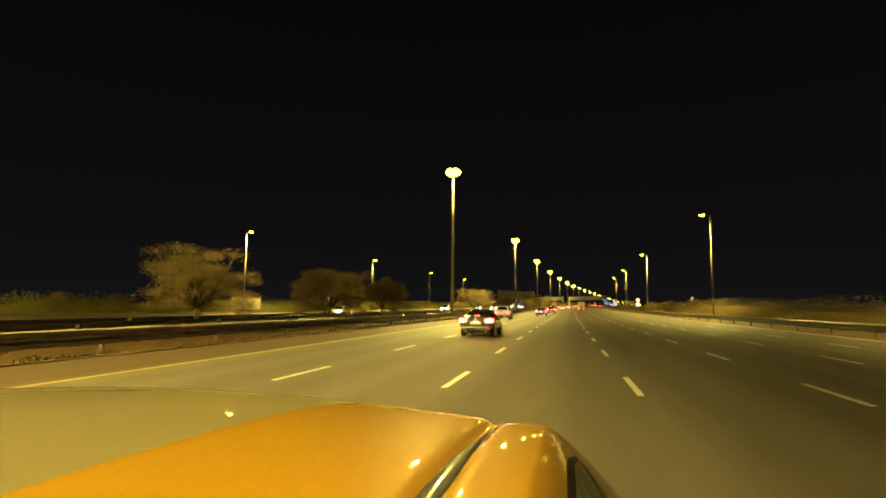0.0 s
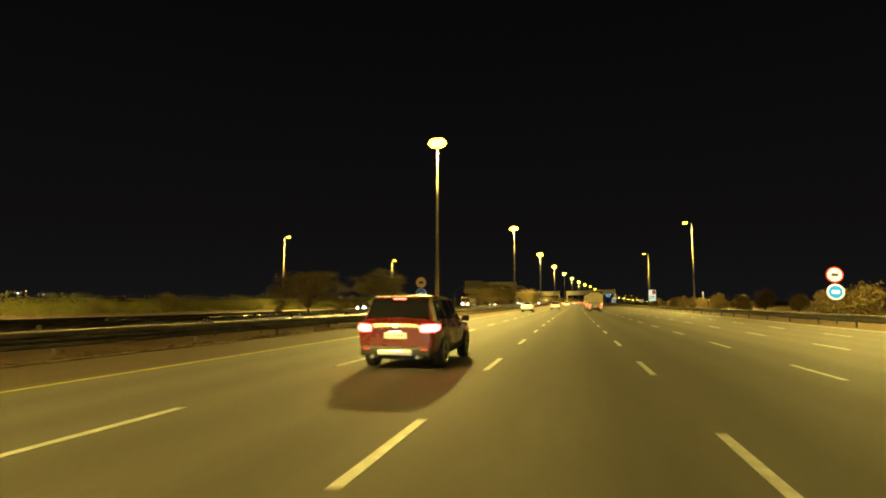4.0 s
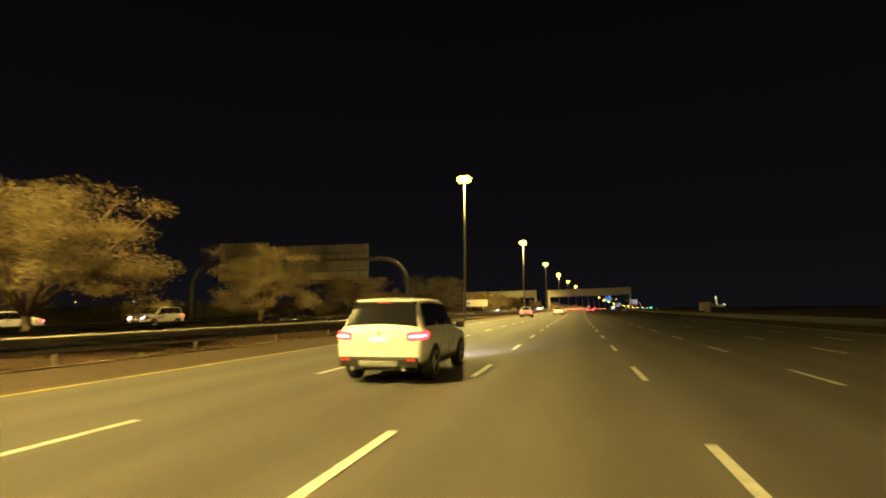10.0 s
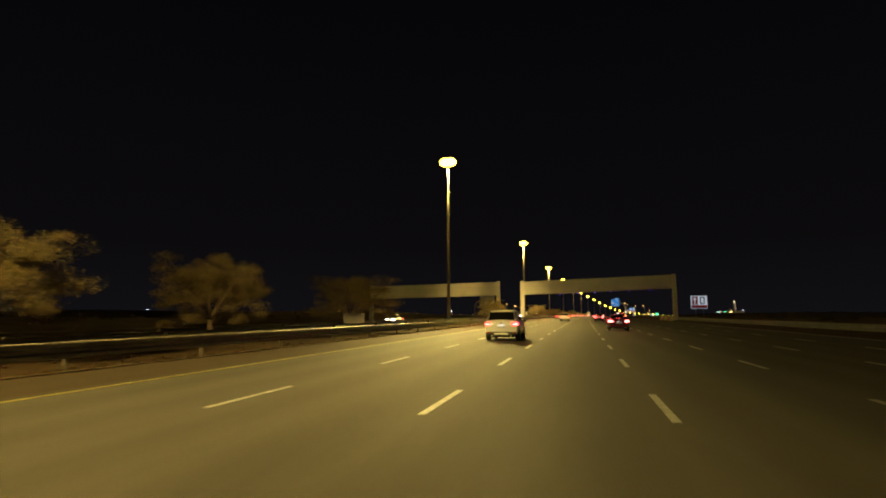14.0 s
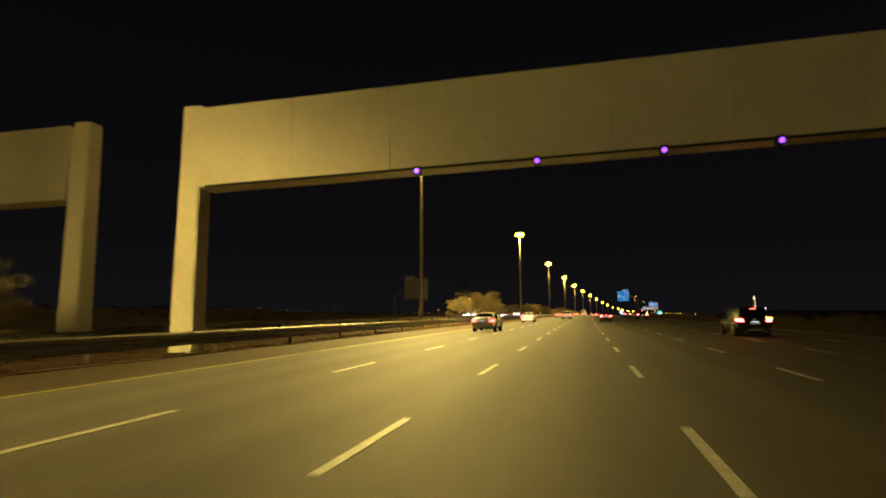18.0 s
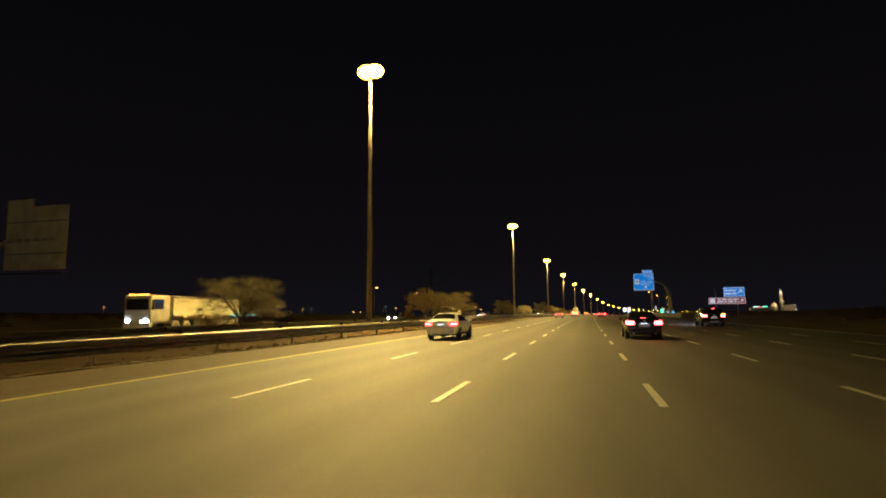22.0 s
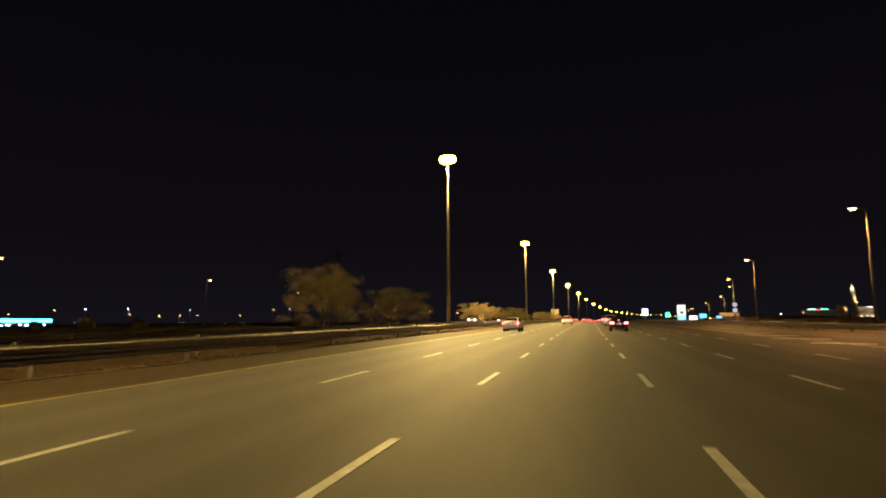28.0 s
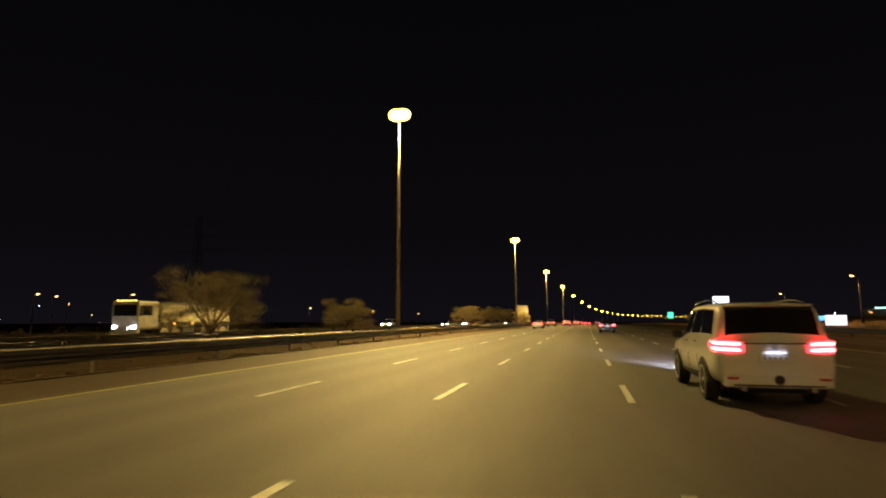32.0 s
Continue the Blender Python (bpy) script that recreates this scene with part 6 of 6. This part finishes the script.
def ditch_strip(s):
    """A glossy moulding in the roof ditch that narrows towards the windscreen."""
    bm = bmesh.new()
    rows = []
    for y in span(-0.84, 0.31, 0.03):
        w = 0.0145 * min(1.0, max(0.05, (0.32 - y) / 0.26))
        c = 0.4985 + 0.007 * max(0.0, (y - 0.1) / 0.2) ** 1.5
        z = roof_height(c, y) + 0.0042
        rows.append([bm.verts.new((s * (c + k * w), y, z - 0.0045 * abs(k) ** 3)) for k in (-1, -0.7, -0.3, 0.0, 0.3, 0.7, 1)])
    for p, q in zip(rows, rows[1:]):
        for k in range(6):
            bm.faces.new((p[k], p[k + 1], q[k + 1], q[k]))
    bmesh.ops.recalc_face_normals(bm, faces=bm.faces)
    return bm


def roof_pane(s, grow=0.0, lift=0.003):
    """The rounded upper front corner of the door glass, set in the shoulder."""
    bm = bmesh.new()
    rows = []
    for i in range(25):
        y = -0.80 + (1.11 + grow * 1.5) * i / 24
        x0 = 0.608 - grow + 0.007 * max(0.0, (y - 0.23) / 0.08) ** 2
        x1 = x0 + 2 * grow + 0.058 * (1 - math.exp(-max(0.0, 0.31 - y) / 0.10))
        rows.append([bm.verts.new((s * x, y, roof_height(x, y) + lift)) for x in [x0 + (x1 - x0) * k / 6 for k in range(7)]])
    for p, q in zip(rows, rows[1:]):
        for k in range(6):
            bm.faces.new((p[k], p[k + 1], q[k + 1], q[k]))
    bmesh.ops.recalc_face_normals(bm, faces=bm.faces)
    return bm


def taxi(m):
    rows = [(y, w, zb, zbelt, wr - (0.05 if zr > 1.2 else 0), zr - (0.06 if zr > 1.2 else 0)) for y, w, zb, zbelt, wr, zr in SEDAN]
    ob = thing("taxi", "cream taxi with a glossy orange roof side and dark roof ditch", "car", m)
    part("body", body_shell(rows), TAXI_CREAM, ob)
    part("roof", roof_sheet(-0.73, ROOF_SPLIT, 60, -0.86, 0.78, 60), TAXI_CREAM, ob, "smooth cream roof", smooth=True)
    part("roof_side", roof_sheet(ROOF_SPLIT, 0.705, 110, -0.86, 0.78, 60), TAXI_ORANGE, ob, "glossy orange roof side", smooth=True)
    for s in (-1, 1):
        part("roof_seam", ditch_strip(s), DITCH, ob, "glossy dark roof ditch strip", smooth=True)
        part("pane_seal", roof_pane(s, 0.008, 0.0015), BLACK, ob, "black rubber seal round the corner pane", smooth=True)
        part("corner_pane", roof_pane(s), GLASS, ob, "dark rounded corner of the door glass", smooth=True)
        for y0, y1, y2, y3 in ((-1.10, -0.22, -0.72, -0.22), (-0.17, 0.98, -0.17, 0.50)):
            bm = bmesh.new()
            low = [bm.verts.new((s * 0.885, y0 + (y1 - y0) * k / 8, 0.965)) for k in range(9)]
            top = [bm.verts.new((s * 0.722, y2 + (y3 - y2) * k / 8, roof_height(0.705, y2 + (y3 - y2) * k / 8) - 0.02)) for k in range(9)]
            for k in range(8):
                bm.faces.new((low[k], low[k + 1], top[k + 1], top[k]))
            part("side_window", bm, GLASS, ob, "dark side window", smooth=True)
        bm = bmesh.new()
        low = [bm.verts.new((s * 0.862, -1.30 + 2.45 * k / 12, 0.955)) for k in range(13)]
        top = [bm.verts.new((s * 0.704, -0.84 + 1.60 * k / 12, roof_height(0.705, -0.84 + 1.60 * k / 12) - 0.004)) for k in range(13)]
        for k in range(12):
            bm.faces.new((low[k], low[k + 1], top[k + 1], top[k]))
        part("door_frame", bm, BLACK, ob, smooth=True)
        ys = span(-0.80, 0.70, 0.05)
        part("window_seal", tube([(s * 0.708, y, roof_height(0.705, y) - 0.006) for y in ys], [0.008] * len(ys), 6), BLACK, ob, "black rubber window seal")
        for y in (-1.42, 1.40):
            arch(ob, s * 0.924, y, 0.39, s)
            wheel(ob, s * 0.915, y, 0.33)
        for y in (0.12, -0.85):
            p = skin(rows, y, 4.2)
            part("door_handle", box(min(s * p.x, s * (p.x + 0.035)), max(s * p.x, s * (p.x + 0.035)), y - 0.09, y + 0.09, p.z - 0.015, p.z + 0.015, 0.006), TAXI_CREAM, ob)
        p = skin(rows, 0.95, 5.0)
        part("mirror", box(min(s * (p.x + 0.02), s * (p.x + 0.2)), max(s * (p.x + 0.02), s * (p.x + 0.2)), 0.88, 1.02, p.z - 0.04, p.z + 0.11, 0.03), TAXI_CREAM, ob)
        part("headlight", box(min(s * 0.45, s * 0.74), max(s * 0.45, s * 0.74), 2.2, 2.38, 0.55, 0.7, 0.03), HEAD, ob)
        tail_lamp(ob, rows, s, "single", 0.74, 0.90, 0.42, 0.4, TAIL)
    part("windscreen", cross_patch(rows, 0.68, 1.18, 6.8, 0.008, 0.03), GLASS, ob)
    part("rear_window", cross_patch(rows, -1.79, -1.09, 7.2, 0.008, 0.04), GLASS, ob)
    part("chassis", box(-0.68, 0.68, -2.1, 2.1, 0.19, 0.36), BLACK, ob)
    return ob


taxi(put(-1.96, -99.82))

# ---- far lights and buildings ----
def floodlight(name, place, target, watts, cone, colour=(1.0, 0.72, 0.27)):
    """A ground floodlight that washes a wall."""
    data = bpy.data.lights.new(name, "SPOT")
    data.energy, data.color, data.spot_size, data.spot_blend, data.shadow_soft_size = watts, colour, radians(cone), 0.6, 0.3
    ob = new(name, data)
    ob.matrix_world = look(place, target)


def mosque():
    lat, y, z = 170, 1215, 0.5
    ob = thing("mosque", "floodlit pale mosque with a slim minaret and a small dome", "building", put(lat, y, z))
    lantern = lamp_mat("lantern_light", (1.0, 0.78, 0.38), 1.5)
    part("hall", box(2.0, 12.6, -4, 8, -0.5, 9.0, 0.1), PLASTER, ob)
    part("parapet", box(1.8, 12.8, -4.2, 8.2, 9.0, 9.5, 0.05), PLASTER, ob)
    part("drum", lathe([(3.4, 0), (3.4, 7.6), (3.6, 7.7), (3.6, 8.1)], 20, "Z"), PLASTER, ob, m=pose(-5.2, 2, 0))
    part("dome", lathe([(3.2, 8.1), (3.3, 9.0), (2.7, 10.6), (1.5, 11.8), (0.3, 12.4), (0.06, 13.6)], 24, "Z"), PLASTER, ob, m=pose(-5.2, 2, 0), smooth=True)
    tower = part("minaret", lathe([(1.7, 0), (1.7, 11.0), (1.9, 11.2), (2.6, 12.0), (2.6, 12.8), (1.5, 12.9), (1.4, 19.4), (1.9, 19.9), (1.9, 20.4), (1.0, 20.5)], 16, "Z"), PLASTER, ob, "floodlit minaret", m=pose(0, -4, 0))
    part("lantern", lathe([(0.9, 20.5), (0.9, 22.2), (1.2, 22.3), (0.7, 23.0), (0.1, 24.2), (0.03, 25.4)], 12, "Z"), lantern, tower, "lit lantern top")
    for i in range(3):
        part("window", box(3.2 + i * 3.2, 4.8 + i * 3.2, -4.06, -3.98, 1.2, 3.4), lantern, ob, "glowing window")
    for dx, dy, dz, target, watts, cone in ((5.0, -15, 5.0, (7.0, -4, 8.5), 1000, 60), (-6.0, -8, 6.0, (-5.2, 2, 10.5), 4200, 50), (3.5, -9.5, 12.6, (0, -4, 14.5), 3800, 70), (0.4, -6.4, 12.9, (0, -4, 18.0), 500, 80)):
        base = at(lat, y, z)
        floodlight("mosque_floodlight", base + Vector((dx, dy, dz)), base + Vector(target), watts, cone)


mosque()


def low_building(lat, y, w, d, h, glow, label, turn=0):
    ob = thing("building", label, "building", put(lat, y, 0.2, turn))
    part("wall", box(-w / 2, w / 2, -d / 2, d / 2, -0.5, h, 0.05), BOARD, ob)
    part("roof_edge", box(-w / 2 - 0.2, w / 2 + 0.2, -d / 2 - 0.2, d / 2 + 0.2, h, h + 0.4, 0.03), CLADDING, ob)
    n = max(2, int(w / 3))
    for i in range(n):
        x = -w / 2 + w * (i + 0.5) / n
        part("window", box(x - w / n * 0.3, x + w / n * 0.3, -d / 2 - 0.06, -d / 2 + 0.02, h * 0.3, h * 0.7), GLASS, ob)
    part("light_strip", box(-w / 2, w / 2, -d / 2 - 0.3, -d / 2 - 0.21, h - 0.35, h + 0.2), glow, ob)


TEAL = lamp_mat("teal_fascia_light", (0.10, 0.75, 0.85), 6.0)
BLUE_GLOW = lamp_mat("blue_fascia_light", (0.15, 0.45, 1.0), 3.0)
GREEN_GLOW = lamp_mat("green_fascia_light", (0.15, 1.0, 0.45), 2.5)
COOL = lamp_mat("cool_white_light", (0.75, 0.88, 1.0), 50.0)
low_building(232, 1290, 9, 9, 4.2, BLUE_GLOW, "small shop with a blue lit sign", -15)
low_building(150, 1480, 40, 14, 5.5, COOL, "low white lit shops far off", -10)


def service_station(lat, y, z, turn):
    """A long flat canopy on columns, lit from beneath, with a glowing fascia."""
    ob = thing("service_station", "long service station canopy with a teal lit fascia and white lamps", "building", put(lat, y, z, turn))
    part("canopy", box(-48, 48, -8, 8, 5.9, 7.6, 0.1), CLADDING, ob)
    part("fascia", box(-48.2, 48.2, -8.25, -8.02, 6.0, 7.8, 0.03), TEAL, ob, "teal glowing fascia")
    for i in range(9):
        x = -44 + 11 * i
        part("column", box(x - 0.35, x + 0.35, -0.35, 0.35, -3.0, 5.89, 0.05), PLASTER, ob)
    for i in range(20):
        x = -45.0 + 4.55 * i
        part("lamp", box(x - 1.1, x + 1.1, -7.9, -7.3, 3.7, 5.1, 0.2), STATION_WHITE, ob, "white lit panel")
    part("kiosk", box(-20, 12, 3.0, 9.0, -3.0, 4.0, 0.05), BOARD, ob)


def roof_signs(lat, y, z):
    """A low shop whose lit signs stand on its roof edge."""
    ob = thing("shop", "dark low shop with green and red lit roof signs", "building", put(lat, y, z, -12))
    part("wall", box(-10, 11, 0, 9, -1.0, 7.6, 0.05), BOARD, ob)
    part("roof_edge", box(-10.2, 11.2, -0.2, 9.2, 7.6, 8.1, 0.03), CLADDING, ob)
    for x0, x1, z0, z1, glow, text in ((-6.4, -1.0, 8.4, 9.2, PALE_GREEN, "pale green lit sign"), (-0.8, 2.0, 8.2, 8.7, RED_GLOW, "red lit sign"), (2.2, 6.6, 8.5, 9.1, GREEN_GLOW, "green lit sign")):
        part("lit_sign", box(x0, x1, -0.5, -0.25, z0, z1, 0.05), glow, ob, text)
        part("sign_foot", box((x0 + x1) / 2 - 0.1, (x0 + x1) / 2 + 0.1, -0.45, -0.3, 7.5, z0), MAST, ob)


STATION_WHITE = lamp_mat("station_white_light", (0.80, 0.90, 1.0), 7.0)
PALE_GREEN = lamp_mat("pale_green_light", (0.65, 1.0, 0.72), 1.6)
RED_GLOW = lamp_mat("red_sign_light", (1.0, 0.08, 0.06), 2.5)
service_station(-291, 1014, -5.0, 109)
roof_signs(156, 1240, 0.3)


def far_light(lat, y, h, glow, label):
    ob = thing("light_pole", label, "street lamp", put(lat, y, 0.0), "distant lights")
    part("pole", tube([(0, 0, -2.0), (0, 0, h)], [0.12, 0.07], 6), MAST, ob)
    part("lens", lathe([(0.02, -0.16), (0.30, -0.10), (0.34, 0.0), (0.1, 0.08)], 8, "Z"), glow, ob, m=pose(0, 0, h))
    return ob


rnd = random.Random(33)
distant = [far_light(-420, 900, 7, COOL, "distant cool white light on a pole"), far_light(260, 1330, 6, ORANGE_GLOW, "distant orange light on a pole")]
for i in range(46):
    if i % 2:
        lat, y = -rnd.uniform(280, 900), rnd.uniform(250, 1900)
    else:
        lat, y = rnd.uniform(140, 700), rnd.uniform(1150, 2300)
    copy_thing(distant[0 if rnd.random() < 0.6 else 1], put(lat, y, rnd.uniform(-1, 2)))


for lat, y, h, kind in ((-346.6, 1130, 10.5, 0), (-341, 1160, 11.6, 0), (-338, 1220, 12.2, 0), (-309, 1090, 3.0, 0), (-237, 1200, 11.4, 0), (143.7, 1235, 6.8, 1), (145.0, 1235, 6.3, 1), (135.8, 1260, 6.5, 0), (182.6, 1220, 10.5, 0), (184.0, 1220, 10.4, 0), (183.2, 1210, 4.8, 0), (42.1, 1010, 1.4, 1)):
    copy_thing(distant[kind], put(lat, y, h - (7, 6)[kind]))


def billboard(lat, y, w, low, high, glow, label):
    ob = thing("lit_billboard", label, "sign board", put(lat, y, 0))
    part("post", box(-0.2, 0.2, 0.1, 0.4, -0.3, low + 0.2, 0.02), MAST, ob)
    p = part("panel", box(-w / 2, w / 2, -0.1, 0.15, low, high, 0.03), glow, ob)
    part("frame_edge", box(-w / 2 - 0.04, w / 2 + 0.04, -0.06, 0.12, low - 0.05, low - 0.001), MAST, p)


PANEL_SOFT = lamp_mat("softly_lit_white_panel", (0.95, 0.95, 0.90), 0.9)
PANEL_WHITE = lamp_mat("lit_white_panel", (0.9, 0.95, 1.0), 1.6)
PANEL_GREEN = lamp_mat("lit_green_panel", (0.1, 0.85, 0.45), 1.5)
PANEL_BLUE = lamp_mat("lit_blue_panel", (0.15, 0.6, 1.0), 1.5)
billboard(16.5, 982.0, 1.9, 2.3, 4.5, PANEL_WHITE, "white lit billboard on a post beside the slip road")
billboard(55.1, 1105, 3.4, 0.4, 4.0, PANEL_BLUE, "bright blue lit sign beyond the slip road")
billboard(52.5, 1046, 2.2, 0.6, 2.4, PANEL_BLUE, "small blue lit sign beyond the slip road")
billboard(33.2, 990, 2.6, 0.7, 2.1, PANEL_SOFT, "low wide white lit sign by the slip road")
billboard(84.1, 1190, 2.2, 0.4, 1.4, RED_GLOW, "low red lit sign beyond the slip road")
pale = thing("verge_board", "long pale unlit board on three posts beyond the slip road", "sign board", put(44.0, 985, 0, -8))
for x in (-2.4, 0.0, 2.4):
    part("post", box(x - 0.06, x + 0.06, 0.05, 0.17, -1.0, 2.9, 0.01), MAST, pale)
board = part("panel", box(-3.0, 3.0, -0.04, 0.045, 1.85, 3.0, 0.01), BOARD, pale)
bar_rows(board, -2.6, 2.6, 2.15, 2.75, 1, -0.045, BACK, 44, 0.4)
billboard(66, 1500, 5.0, 9.0, 15.0, PANEL_GREEN, "tall green lit sign far off")


def verge_totem():
    ob = thing("verge_totem", "lit white and blue sign with a green emblem on posts", "road sign", put(16.2, 896.7))
    for x in (-0.55, 0.55):
        part("post", box(x - 0.04, x + 0.04, 0.06, 0.14, -0.1, 3.5, 0.01), STEEL, ob)
    p = panel(ob, -0.72, 0.72, 1.85, 3.75, PANEL_SOFT, None, name="white_panel", label="white lit upper panel")
    bar_rows(p, -0.55, 0.55, 3.0, 3.55, 2, -0.008, INK, 31, 0.6)
    part("emblem", box(-0.34, 0.38, -0.012, -0.004, 2.05, 2.65, 0.003), SIGN_GREEN, p, "green emblem")
    q = panel(ob, -0.72, 0.72, 0.95, 1.82, PANEL_BLUE, None, name="blue_panel", label="blue lit lower panel")
    bar_rows(q, -0.5, 0.5, 1.15, 1.65, 2, -0.008, SIGN_WHITE, 32, 0.5)


verge_totem()


def hoarding():
    ob = thing("hoarding", "pale lit board on posts in the sandy median", "sign board", put(-24.2, 1112))
    for x in (-1.5, 1.5):
        part("post", tube([(x, 0.15, -0.1), (x, 0.15, 6.4)], [0.12, 0.12], 8), MAST, ob)
    p = panel(ob, -2.1, 2.1, 3.6, 7.2, BOARD, None, name="panel", depth=0.12)
    for z in (4.4, 5.4, 6.4):
        part("panel_joint", box(-2.08, 2.08, -0.004, 0.0, z - 0.02, z + 0.02), BACK, p)


hoarding()


def pylon():
    ob = thing("power_pylon", "dark lattice power pylon with three pairs of arms", "pylon", put(-160, 1122))
    H = 46.0
    for sx in (-1, 1):
        for sy in (-1, 1):
            part("leg", tube([(sx * 4.2, sy * 4.2, 0), (sx * 1.3, sy * 1.3, 26), (sx * 0.7, sy * 0.7, H)], [0.22, 0.18, 0.12], 4), ZINC, ob)
    bm = bmesh.new()
    z = 0.0
    while z < H - 2:
        h = 4.2 if z < 24 else 3.0
        def wide(q):
            return 4.2 + (1.3 - 4.2) * q / 26 if q < 26 else 1.3 + (0.7 - 1.3) * (q - 26) / (H - 26)
        a, b = wide(z), wide(min(H, z + h))
        for s in (-1, 1):
            for p, q in (((-a, s * a, z), (b, s * b, z + h)), ((a, s * a, z), (-b, s * b, z + h)), ((s * a, -a, z), (s * b, b, z + h)), ((s * a, a, z), (s * b, -b, z + h))):
                add_tube(bm, [p, q], [0.09, 0.09], 3, False)
        z += h
    part("lattice", bm, ZINC, ob)
    for z, r in ((31, 20), (37, 9), (42.5, 14)):
        for s in (-1, 1):
            part("arm", tube([(s * 0.8, 0, z - 0.6), (s * r, 0, z), (s * 0.8, 0, z + 1.0)], [0.12, 0.06, 0.12], 4), ZINC, ob)


pylon()
